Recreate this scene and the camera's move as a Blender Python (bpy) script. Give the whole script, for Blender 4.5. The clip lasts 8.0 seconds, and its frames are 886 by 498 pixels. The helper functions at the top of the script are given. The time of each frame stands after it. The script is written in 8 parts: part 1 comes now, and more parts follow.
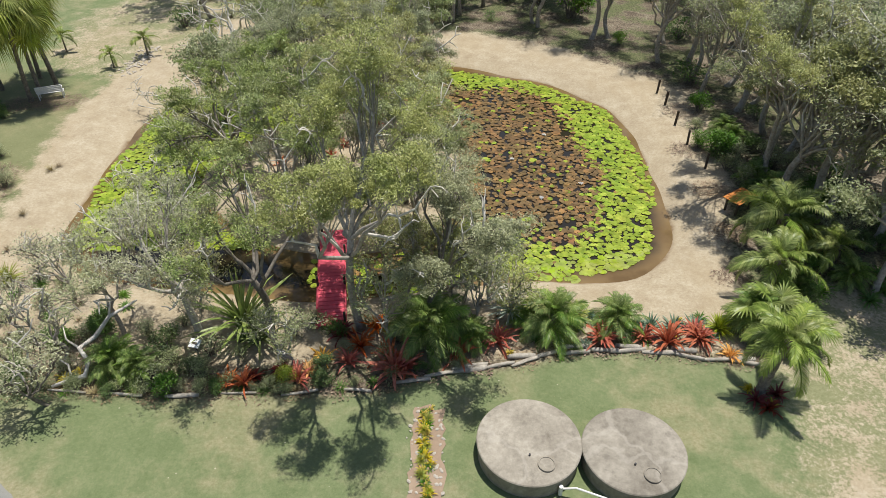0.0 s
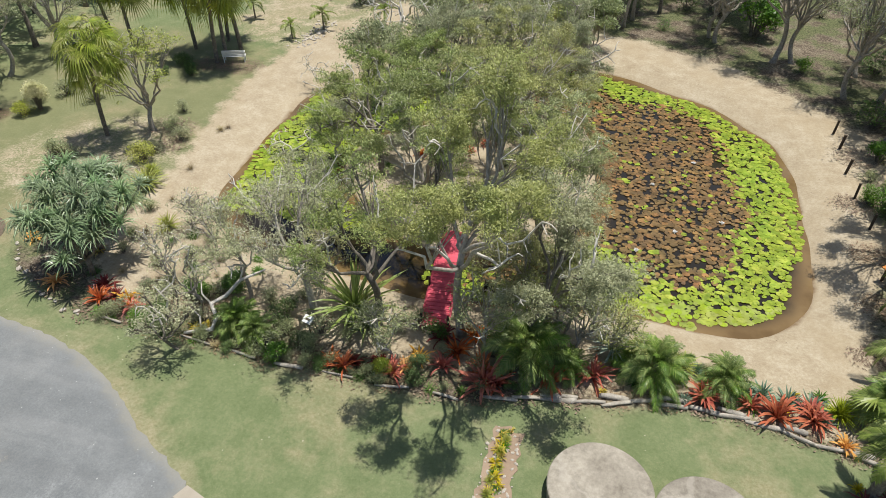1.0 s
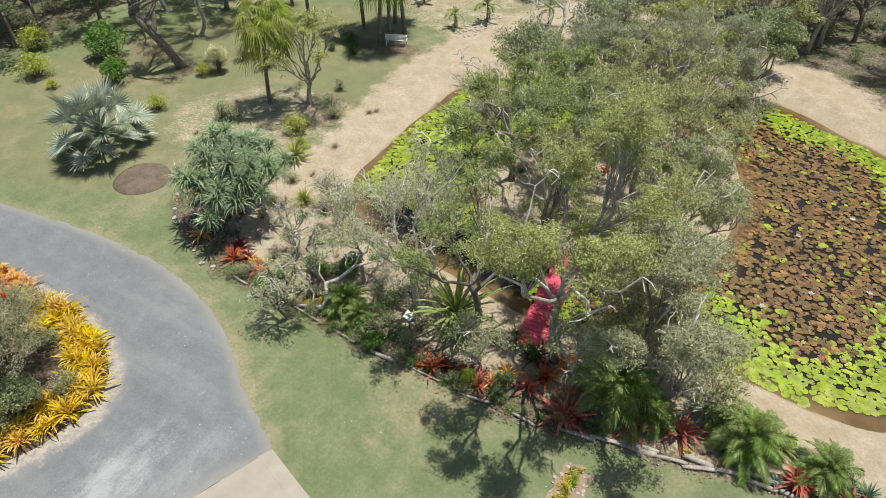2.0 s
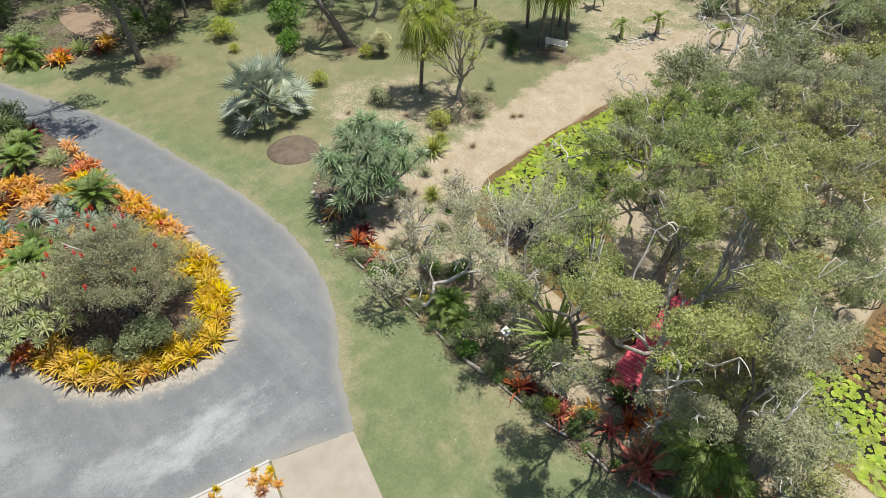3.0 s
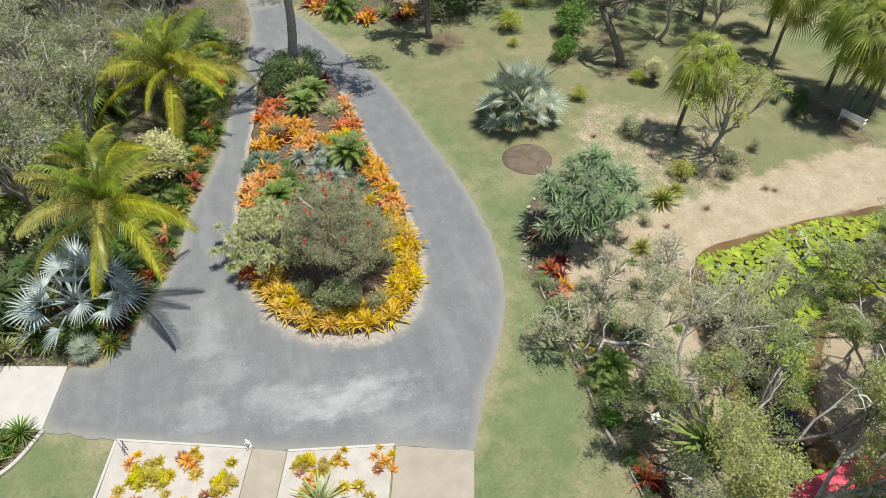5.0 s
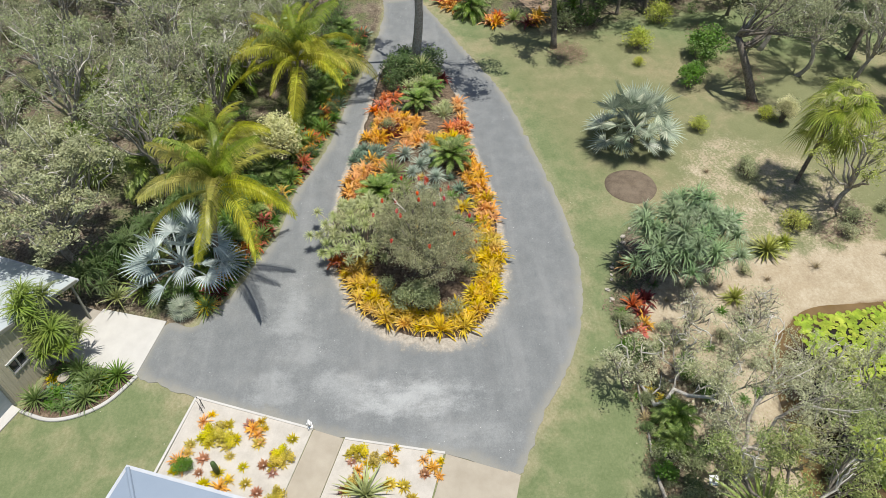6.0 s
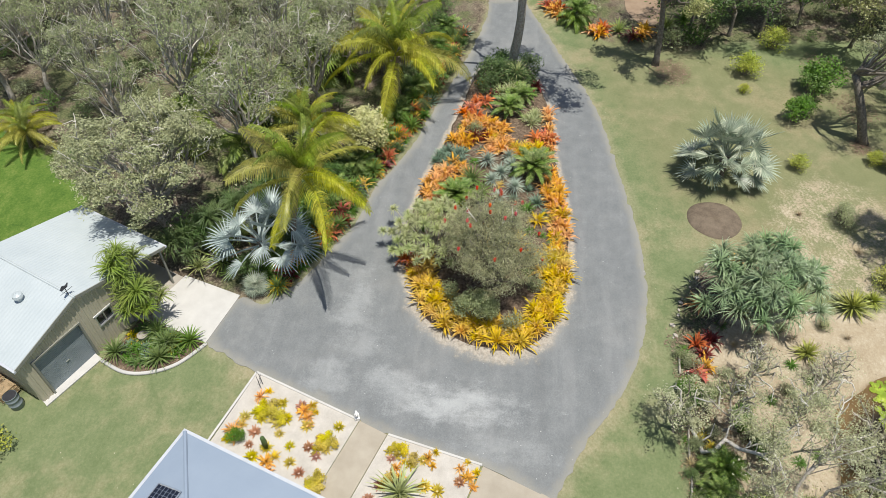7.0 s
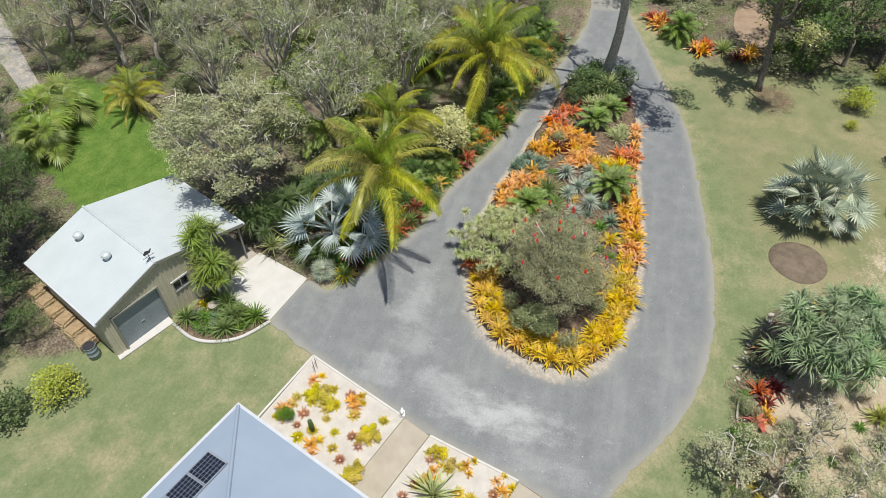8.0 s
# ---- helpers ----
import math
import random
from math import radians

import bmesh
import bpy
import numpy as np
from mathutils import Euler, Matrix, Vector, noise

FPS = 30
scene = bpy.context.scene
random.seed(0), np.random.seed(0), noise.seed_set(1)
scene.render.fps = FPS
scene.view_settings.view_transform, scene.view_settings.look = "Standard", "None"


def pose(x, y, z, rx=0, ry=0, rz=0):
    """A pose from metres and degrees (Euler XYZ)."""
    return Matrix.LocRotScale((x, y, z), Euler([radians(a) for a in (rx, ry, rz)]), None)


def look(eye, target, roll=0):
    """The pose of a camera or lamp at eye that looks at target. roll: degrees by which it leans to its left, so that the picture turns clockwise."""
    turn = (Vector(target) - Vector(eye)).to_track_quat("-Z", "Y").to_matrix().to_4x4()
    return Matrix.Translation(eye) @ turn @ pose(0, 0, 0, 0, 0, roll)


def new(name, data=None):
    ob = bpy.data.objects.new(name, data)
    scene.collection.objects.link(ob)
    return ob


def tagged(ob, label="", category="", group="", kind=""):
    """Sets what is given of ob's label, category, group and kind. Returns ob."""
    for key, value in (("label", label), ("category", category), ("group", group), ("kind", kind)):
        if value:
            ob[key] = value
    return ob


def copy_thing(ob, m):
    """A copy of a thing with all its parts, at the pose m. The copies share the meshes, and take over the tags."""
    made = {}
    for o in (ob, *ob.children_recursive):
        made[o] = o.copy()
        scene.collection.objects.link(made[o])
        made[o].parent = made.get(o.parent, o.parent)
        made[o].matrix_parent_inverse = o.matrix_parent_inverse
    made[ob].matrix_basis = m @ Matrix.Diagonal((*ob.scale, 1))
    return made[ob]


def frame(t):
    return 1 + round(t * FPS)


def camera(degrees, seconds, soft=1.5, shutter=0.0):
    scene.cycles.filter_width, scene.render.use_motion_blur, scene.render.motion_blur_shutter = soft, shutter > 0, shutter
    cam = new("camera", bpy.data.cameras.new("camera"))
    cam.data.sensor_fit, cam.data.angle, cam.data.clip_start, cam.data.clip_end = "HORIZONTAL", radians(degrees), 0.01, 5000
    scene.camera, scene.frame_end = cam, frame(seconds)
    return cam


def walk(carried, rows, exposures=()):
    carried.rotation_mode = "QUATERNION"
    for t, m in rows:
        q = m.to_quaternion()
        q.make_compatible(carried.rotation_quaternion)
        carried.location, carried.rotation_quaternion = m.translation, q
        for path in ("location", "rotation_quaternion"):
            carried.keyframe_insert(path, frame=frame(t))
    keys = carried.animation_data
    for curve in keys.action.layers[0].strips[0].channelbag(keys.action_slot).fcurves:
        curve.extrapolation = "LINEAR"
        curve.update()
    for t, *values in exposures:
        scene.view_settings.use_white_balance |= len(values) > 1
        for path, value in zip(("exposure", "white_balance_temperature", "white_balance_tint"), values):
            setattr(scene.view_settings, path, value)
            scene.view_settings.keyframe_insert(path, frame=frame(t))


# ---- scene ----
cam = camera(67.22, 8.0, soft=0.7)
# seconds, x, y, z, yaw, pitch, roll of the drone
PATH = [
    (0.0, 0.000, 0.000, 18.800, 0.000, -37.505, -0.427),
    (0.5, 0.499, 0.371, 19.450, 7.718, -38.370, -0.129),
    (1.0, 0.983, 0.778, 20.082, 15.361, -39.241, 0.033),
    (1.5, 1.427, 1.316, 20.708, 23.016, -40.145, 0.038),
    (3.0, 2.262, 2.944, 22.718, 46.391, -42.603, 0.118),
    (3.5, 2.285, 3.475, 23.308, 53.658, -43.219, 0.344),
    (4.0, 2.331, 4.097, 23.875, 60.841, -43.742, 0.221),
    (4.5, 2.287, 4.675, 24.471, 67.237, -44.288, 0.209),
    (6.0, 1.866, 6.339, 26.121, 86.556, -45.664, -0.176),
    (6.5, 1.627, 6.757, 26.633, 91.917, -46.145, -0.129),
    (7.0, 1.370, 7.060, 27.085, 96.722, -46.636, -0.062),
    (7.5, 1.097, 7.317, 27.464, 101.513, -47.110, 0.004),
    (8.0, 0.766, 7.455, 27.745, 106.265, -47.518, -0.022),
]
walk(cam, [(t, pose(x, y, z, 90 + pitch, 0, yaw) @ pose(0, 0, 0, 0, 0, roll)) for t, x, y, z, yaw, pitch, roll in PATH],
     exposures=[(0.0, 0.0), (8.0, 0.0)])

# ---- daylight: high clear sun, nearly overhead ----
SUN_WAY = Vector((0.14, 0.17, 1.0)).normalized()
world = bpy.data.worlds.new("sky")
scene.world = world
world.use_nodes = True
wt = world.node_tree
sky = wt.nodes.new("ShaderNodeTexSky")
sky.sky_type = "NISHITA"
sky.sun_disc = False
sky.sun_elevation = math.asin(SUN_WAY.z)
sky.sun_rotation = math.atan2(SUN_WAY.x, SUN_WAY.y)
wt.links.new(sky.outputs[0], wt.nodes["Background"].inputs[0])
wt.nodes["Background"].inputs[1].default_value = 0.10
sun = new("sun", bpy.data.lights.new("sun", "SUN"))
sun.data.energy = 5.0
sun.data.angle = radians(0.53)
sun.data.color = (1.0, 0.965, 0.89)
sun.matrix_world = look((0, 0, 60), Vector((0, 0, 60)) - SUN_WAY)
scene.view_settings.exposure = 0.0


# ---- small kit: node trees, mesh pieces ----
class Nodes:
    """A material being wired."""

    def __init__(self, name):
        self.mat = bpy.data.materials.new(name)
        self.mat.use_nodes = True
        self.t = self.mat.node_tree
        self.t.nodes.clear()
        self.out = self.t.nodes.new("ShaderNodeOutputMaterial")

    def add(self, kind, ins=None, operation="", blend_type="", interpolation_type=""):
        n = self.t.nodes.new("ShaderNode" + kind)
        if operation:
            n.operation = operation
        if blend_type:
            n.data_type, n.blend_type = "RGBA", blend_type
        if interpolation_type:
            n.interpolation_type = interpolation_type
        for k, v in (ins or {}).items():
            s = n.inputs[k]
            if isinstance(v, bpy.types.NodeSocket):
                self.t.links.new(v, s)
            else:
                s.default_value = v
        return n

    def noise(self, scale, detail=4.0, rough=0.6, vec=None):
        ins = {"Scale": scale, "Detail": detail, "Roughness": rough}
        if vec is not None:
            ins["Vector"] = vec
        return self.add("TexNoise", ins).outputs[0]

    def ramp(self, fac, stops):
        n = self.add("ValToRGB", {0: fac})
        el = n.color_ramp.elements
        while len(el) < len(stops):
            el.new(0.5)
        for e, (p, c) in zip(el, stops):
            e.position = p
            e.color = (*c, 1) if len(c) == 3 else c
        return n.outputs[0]

    def math(self, op, a, b=0.0):
        return self.add("Math", {0: a, 1: b}, operation=op).outputs[0]

    def mix(self, fac, a, b, blend="MIX"):
        n = self.add("Mix", {0: fac}, blend_type=blend)
        for i, v in ((6, a), (7, b)):
            if isinstance(v, bpy.types.NodeSocket):
                self.t.links.new(v, n.inputs[i])
            else:
                n.inputs[i].default_value = (*v, 1)
        return n.outputs[2]

    def step(self, v, lo, hi):
        return self.add("MapRange", {0: v, 1: lo, 2: hi, 3: 0.0, 4: 1.0}, interpolation_type="SMOOTHSTEP").outputs[0]

    def coord(self):
        return self.add("NewGeometry").outputs["Position"]

    def obj(self):
        return self.add("TexCoord").outputs["Object"]

    def bump(self, h, strength=0.4, dist=0.02):
        return self.add("Bump", {"Strength": strength, "Distance": dist, "Height": h}).outputs[0]

    def finish(self, colour, rough=0.8, normal=None, metal=0.0, spec=0.3):
        b = self.add("BsdfPrincipled", {"Roughness": rough, "Metallic": metal, "Specular IOR Level": spec})
        if isinstance(colour, bpy.types.NodeSocket):
            self.t.links.new(colour, b.inputs[0])
        else:
            b.inputs[0].default_value = (*colour, 1)
        if normal is not None:
            self.t.links.new(normal, b.inputs["Normal"])
        self.t.links.new(b.outputs[0], self.out.inputs[0])
        return self.mat


def leaf_mat(name, a, b, c=None, gloss=0.5, lucent=0.42):
    """Foliage: colour differs from leaf to leaf and from plant to plant, light shines through."""
    n = Nodes(name)
    r = n.math("ADD", n.math("MULTIPLY", n.add("NewGeometry").outputs["Random Per Island"], 0.6), n.math("MULTIPLY", n.noise(5.0, 2.0, 0.5, n.obj()), 0.4))
    o = n.add("ObjectInfo").outputs["Random"]
    stops = [(0.0, a), (0.6, b), (1.0, c or b)]
    col = n.ramp(r, stops)
    clump = n.noise(1.9, 3.0, 0.6, n.coord())
    drift = n.noise(0.75, 2.0, 0.5, n.coord())
    hsv = n.add("HueSaturation", {"Hue": n.math("ADD", 0.462, n.math("ADD", n.math("MULTIPLY", o, 0.02), n.math("MULTIPLY", drift, 0.056))),
                                  "Saturation": n.math("ADD", 0.85, n.math("MULTIPLY", o, 0.25)),
                                  "Value": n.math("ADD", 0.22, n.math("MULTIPLY", clump, 1.62)), "Color": col}).outputs[0]
    p = n.add("BsdfPrincipled", {"Base Color": hsv, "Roughness": gloss, "Specular IOR Level": 0.38})
    tr = n.add("BsdfTranslucent", {"Color": hsv})
    m = n.add("MixShader", {0: lucent, 1: p.outputs[0], 2: tr.outputs[0]})
    n.t.links.new(m.outputs[0], n.out.inputs[0])
    return n.mat


def plain_mat(name, a, b, scale=6.0, rough=0.7, bump=0.3, metal=0.0, spec=0.3, fine=40.0, world_space=False):
    n = Nodes(name)
    v = n.coord() if world_space else n.obj()
    big, small = n.noise(scale, 5.0, 0.6, v), n.noise(fine, 4.0, 0.7, v)
    f = n.math("ADD", n.math("MULTIPLY", big, 0.65), n.math("MULTIPLY", small, 0.35))
    col = n.ramp(f, [(0.32, a), (0.68, b)])
    return n.finish(col, rough, n.bump(small, bump, 0.02) if bump else None, metal, spec)


class Soup:
    """Vertices and faces that pile up into one mesh."""

    def __init__(self):
        self.v, self.f, self.n = [], [], 0

    def add(self, verts, faces):
        verts = np.asarray(verts, float).reshape(-1, 3)
        self.v.append(verts)
        self.f.extend([tuple(i + self.n for i in f) for f in faces])
        self.n += len(verts)

    def quads(self, verts):
        """verts: (n, 4, 3)"""
        k = len(verts)
        self.v.append(np.asarray(verts, float).reshape(-1, 3))
        self.f.extend(map(tuple, (np.arange(k * 4).reshape(k, 4) + self.n).tolist()))
        self.n += k * 4

    def tris(self, verts):
        """verts: (n, 3, 3)"""
        k = len(verts)
        self.v.append(np.asarray(verts, float).reshape(-1, 3))
        self.f.extend(map(tuple, (np.arange(k * 3).reshape(k, 3) + self.n).tolist()))
        self.n += k * 3

    def box(self, c, s, m=None):
        x, y, z = (np.array(s) / 2).tolist()
        p = np.array([(-x, -y, -z), (x, -y, -z), (x, y, -z), (-x, y, -z), (-x, -y, z), (x, -y, z), (x, y, z), (-x, y, z)])
        if m is not None:
            p = p @ np.array(m.to_3x3()).T
        self.add(p + np.array(c), [(0, 3, 2, 1), (4, 5, 6, 7), (0, 1, 5, 4), (1, 2, 6, 5), (2, 3, 7, 6), (3, 0, 4, 7)])

    def tube(self, path, radii, sides=6, cap=True):
        path = np.asarray(path, float)
        d = np.gradient(path, axis=0)
        d /= np.linalg.norm(d, axis=1, keepdims=True) + 1e-9
        ref = np.array((0.31, 0.17, 0.94)) if abs(d[0][2]) < 0.9 else np.array((0.95, 0.2, 0.1))
        a = np.cross(d, ref)
        a /= np.linalg.norm(a, axis=1, keepdims=True) + 1e-9
        b = np.cross(d, a)
        ang = np.arange(sides) * 2 * math.pi / sides
        ring = (np.cos(ang)[None, :, None] * a[:, None] + np.sin(ang)[None, :, None] * b[:, None]) * np.asarray(radii)[:, None, None] + path[:, None]
        f = [(i * sides + j, i * sides + (j + 1) % sides, (i + 1) * sides + (j + 1) % sides, (i + 1) * sides + j)
             for i in range(len(path) - 1) for j in range(sides)]
        if cap:
            f += [tuple(range(sides))[::-1], tuple((len(path) - 1) * sides + j for j in range(sides))]
        self.add(ring.reshape(-1, 3), f)

    def mesh(self, name, smooth=False):
        me = bpy.data.meshes.new(name)
        me.from_pydata(np.concatenate(self.v).tolist() if self.v else [], [], self.f)
        if smooth:
            me.polygons.foreach_set("use_smooth", [True] * len(me.polygons))
        return me


def part(name, geo, mat, parent=None, label="", smooth=False, kind=""):
    """Links geo (a Soup, a bmesh or a mesh) as one object, under parent if there is one."""
    if isinstance(geo, Soup):
        me = geo.mesh(name, smooth)
    elif isinstance(geo, bmesh.types.BMesh):
        me = bpy.data.meshes.new(name)
        geo.to_mesh(me)
        geo.free()
    else:
        me = geo
    if mat is not None and not me.materials:
        me.materials.append(mat)
    ob = new(name, me)
    if parent is not None:
        ob.parent = parent
    if label or kind:
        tagged(ob, label, kind=kind)
    return ob


def thing(name, label, category, at=(0, 0, 0), rz=0.0, group="", kind=""):
    e = new(name)
    e.empty_display_size = 0.2
    e.matrix_basis = pose(*at, 0, 0, rz)
    return tagged(e, label, category, group, kind)


def bevel_box(s, r=0.02, seg=2, at=(0, 0, 0)):
    bm = bmesh.new()
    bmesh.ops.create_cube(bm, size=1.0, matrix=Matrix.Translation(at) @ Matrix.Diagonal((*s, 1)))
    bmesh.ops.bevel(bm, geom=bm.edges[:], offset=r, segments=seg, affect="EDGES")
    return bm


def smooth_loop(pts, per=6, closed=True):
    p = np.asarray(pts, float)
    k = len(p)
    out = []
    for i in range(k if closed else k - 1):
        a, b, c, d = (p[(i - 1) % k], p[i], p[(i + 1) % k], p[(i + 2) % k]) if closed else (p[max(i - 1, 0)], p[i], p[i + 1], p[min(i + 2, k - 1)])
        for t in np.arange(per) / per:
            out.append(0.5 * (2 * b + (c - a) * t + (2 * a - 5 * b + 4 * c - d) * t * t + (3 * b - a - 3 * c + d) * t ** 3))
    if not closed:
        out.append(p[-1])
    return np.array(out)


def signed(q, poly):
    """Distance of the places q (n, 2) from the edge of poly, positive inside."""
    q, poly = np.asarray(q, float), np.asarray(poly, float)
    dist, inside = np.full(len(q), 1e9), np.zeros(len(q), bool)
    for a, b in zip(poly, np.roll(poly, -1, 0)):
        e, w = b - a, q - a
        h = np.clip((w @ e) / (e @ e + 1e-12), 0, 1)
        dist = np.minimum(dist, np.hypot(*(w - h[:, None] * e).T))
        if a[1] != b[1]:
            cross = ((a[1] > q[:, 1]) != (b[1] > q[:, 1])) & (q[:, 0] < (b[0] - a[0]) * (q[:, 1] - a[1]) / (b[1] - a[1]) + a[0])
            inside ^= cross
    return np.where(inside, dist, -dist)


def along(pts, step, closed=False):
    """Places every step metres along a line, with the heading."""
    p = np.asarray(pts, float)
    if closed:
        p = np.vstack([p, p[:1]])
    seg = np.hypot(*np.diff(p, axis=0).T)
    s = np.concatenate([[0], np.cumsum(seg)])
    u = np.arange(0, s[-1], step)
    x, y = np.interp(u, s, p[:, 0]), np.interp(u, s, p[:, 1])
    h = np.degrees(np.arctan2(np.interp(u + 0.05, s, p[:, 1]) - np.interp(u - 0.05, s, p[:, 1]), np.interp(u + 0.05, s, p[:, 0]) - np.interp(u - 0.05, s, p[:, 0])))
    return list(zip(x.tolist(), y.tolist(), h.tolist()))


# ---- materials ----
M_EUC = leaf_mat("paperbark_leaves", (0.19, 0.215, 0.066), (0.39, 0.405, 0.148), (0.68, 0.645, 0.30), 0.4, 0.28)
M_GREY = leaf_mat("grey_tea_tree_leaves", (0.175, 0.205, 0.10), (0.345, 0.38, 0.195), (0.61, 0.62, 0.39), 0.45)
M_DARKLEAF = leaf_mat("dark_acacia_leaves", (0.06, 0.115, 0.035), (0.13, 0.205, 0.06), (0.26, 0.33, 0.11), 0.5)
M_PALM = leaf_mat("palm_green", (0.10, 0.19, 0.04), (0.235, 0.335, 0.08), (0.45, 0.51, 0.17), 0.4)
M_COCO = leaf_mat("coconut_frond_yellow_green", (0.25, 0.265, 0.028), (0.46, 0.45, 0.058), (0.74, 0.66, 0.15), 0.35)
M_SILVER = leaf_mat("silver_blue_fan", (0.18, 0.235, 0.17), (0.36, 0.41, 0.30), (0.72, 0.72, 0.55), 0.38, 0.12)
M_BLUEFAN = leaf_mat("blue_silver_fan", (0.25, 0.315, 0.30), (0.415, 0.48, 0.455), (0.64, 0.68, 0.64), 0.45, 0.12)
M_COCOGREEN = leaf_mat("coconut_frond_green", (0.12, 0.19, 0.025), (0.26, 0.33, 0.05), (0.46, 0.50, 0.10), 0.35)
M_PAND = leaf_mat("pandanus_blue_green", (0.095, 0.17, 0.083), (0.26, 0.35, 0.178), (0.69, 0.74, 0.46), 0.28, 0.15)
M_PANDY = leaf_mat("pandanus_yellow_green", (0.13, 0.19, 0.037), (0.25, 0.315, 0.072), (0.44, 0.47, 0.15), 0.4, 0.28)
M_FANYEL = leaf_mat("weeping_fan_yellow_green", (0.17, 0.225, 0.035), (0.345, 0.395, 0.07), (0.60, 0.59, 0.165), 0.4, 0.3)
M_YELLOW = leaf_mat("bromeliad_yellow", (0.50, 0.33, 0.015), (0.75, 0.54, 0.03), (0.82, 0.66, 0.08), 0.4, 0.25)
M_ORANGE = leaf_mat("bromeliad_orange", (0.58, 0.25, 0.045), (0.79, 0.455, 0.10), (0.88, 0.66, 0.24), 0.4, 0.25)
M_RED = leaf_mat("bromeliad_red", (0.37, 0.08, 0.035), (0.59, 0.17, 0.07), (0.74, 0.34, 0.15), 0.4, 0.25)
M_FLAME = leaf_mat("bromeliad_flame", (0.50, 0.13, 0.035), (0.74, 0.25, 0.065), (0.84, 0.46, 0.16), 0.4, 0.25)
M_PINK = leaf_mat("succulent_pink_brown", (0.34, 0.16, 0.10), (0.48, 0.26, 0.17), (0.58, 0.38, 0.24), 0.5, 0.2)
M_DARKRED = leaf_mat("bromeliad_dark_red", (0.10, 0.02, 0.015), (0.22, 0.03, 0.02), (0.35, 0.07, 0.04), 0.4, 0.2)
M_LIME = leaf_mat("golden_yellow_leaves", (0.42, 0.345, 0.03), (0.61, 0.49, 0.05), (0.74, 0.61, 0.12), 0.45, 0.3)
M_LIMELEAF = leaf_mat("yellow_green_shrub_leaves", (0.24, 0.29, 0.04), (0.42, 0.45, 0.075), (0.62, 0.60, 0.16), 0.45, 0.3)
M_SWORD = leaf_mat("pale_sword_leaves", (0.20, 0.26, 0.07), (0.36, 0.41, 0.14), (0.58, 0.58, 0.29), 0.4, 0.25)
M_BUSH = leaf_mat("bush_green", (0.065, 0.15, 0.02), (0.13, 0.245, 0.035), (0.23, 0.34, 0.07), 0.45, 0.3)
M_CREAM = leaf_mat("cream_green_leaves", (0.30, 0.35, 0.13), (0.48, 0.51, 0.25), (0.68, 0.67, 0.38), 0.45, 0.25)
M_AGAVE = leaf_mat("agave_blue_grey", (0.13, 0.21, 0.14), (0.21, 0.29, 0.20), (0.30, 0.36, 0.25), 0.5, 0.1)
M_GREYYUC = leaf_mat("pale_grey_yucca", (0.25, 0.32, 0.25), (0.42, 0.48, 0.39), (0.60, 0.64, 0.54), 0.45, 0.12)
M_TWIGLEAF = leaf_mat("grey_paperbark_leaves", (0.185, 0.21, 0.093), (0.36, 0.385, 0.19), (0.60, 0.605, 0.37), 0.5, 0.28)
M_PALETEA = leaf_mat("pale_tea_tree_leaves", (0.26, 0.28, 0.145), (0.465, 0.48, 0.275), (0.72, 0.71, 0.475), 0.45, 0.36)
M_YUCLIME = leaf_mat("variegated_yucca", (0.19, 0.25, 0.03), (0.41, 0.44, 0.06), (0.66, 0.62, 0.14), 0.4, 0.2)
M_EUCG = leaf_mat("green_gum_leaves", (0.125, 0.175, 0.045), (0.29, 0.35, 0.105), (0.58, 0.60, 0.24), 0.4, 0.28)
M_BOTTLE = leaf_mat("bottlebrush_leaves", (0.23, 0.245, 0.12), (0.41, 0.41, 0.23), (0.61, 0.595, 0.39), 0.5)
M_BLOOM = leaf_mat("cream_blossom", (0.46, 0.47, 0.18), (0.64, 0.62, 0.31), (0.76, 0.73, 0.46), 0.5, 0.3)
M_FLOWER = leaf_mat("red_bottlebrush_flower", (0.55, 0.02, 0.015), (0.70, 0.04, 0.02), (0.75, 0.08, 0.05), 0.5, 0.2)
M_STRAW = leaf_mat("dry_straw", (0.28, 0.22, 0.12), (0.38, 0.31, 0.18), (0.48, 0.40, 0.26), 0.8, 0.1)
M_LILY = leaf_mat("lily_pad_green", (0.15, 0.225, 0.02), (0.29, 0.36, 0.04), (0.46, 0.49, 0.09), 0.35, 0.1)
M_LILYB = leaf_mat("lily_pad_brown", (0.092, 0.062, 0.028), (0.195, 0.12, 0.048), (0.42, 0.205, 0.075), 0.35, 0.05)
M_BARK = plain_mat("grey_bark", (0.07, 0.058, 0.046), (0.31, 0.275, 0.23), 7, 0.9, 0.8)
M_PALEBARK = plain_mat("pale_paperbark", (0.20, 0.175, 0.145), (0.56, 0.515, 0.45), 7, 0.9, 0.7)
M_DEAD = plain_mat("bleached_dead_wood", (0.48, 0.44, 0.38), (0.76, 0.72, 0.66), 6, 0.85, 0.4)
M_LOG = plain_mat("weathered_log", (0.20, 0.178, 0.145), (0.54, 0.495, 0.425), 6, 0.9, 0.7)
M_CONC = plain_mat("weathered_concrete", (0.30, 0.27, 0.23), (0.46, 0.42, 0.36), 0.9, 0.9, 0.3)
M_CONCP = plain_mat("path_concrete", (0.32, 0.28, 0.22), (0.42, 0.375, 0.305), 1.2, 0.9, 0.2)
M_CONCL = plain_mat("pale_concrete", (0.46, 0.445, 0.42), (0.56, 0.545, 0.515), 1.2, 0.9, 0.2)
M_WHITEGRAVEL = plain_mat("white_gravel", (0.40, 0.37, 0.325), (0.55, 0.515, 0.465), 1.5, 0.95, 0.6, fine=18.0)
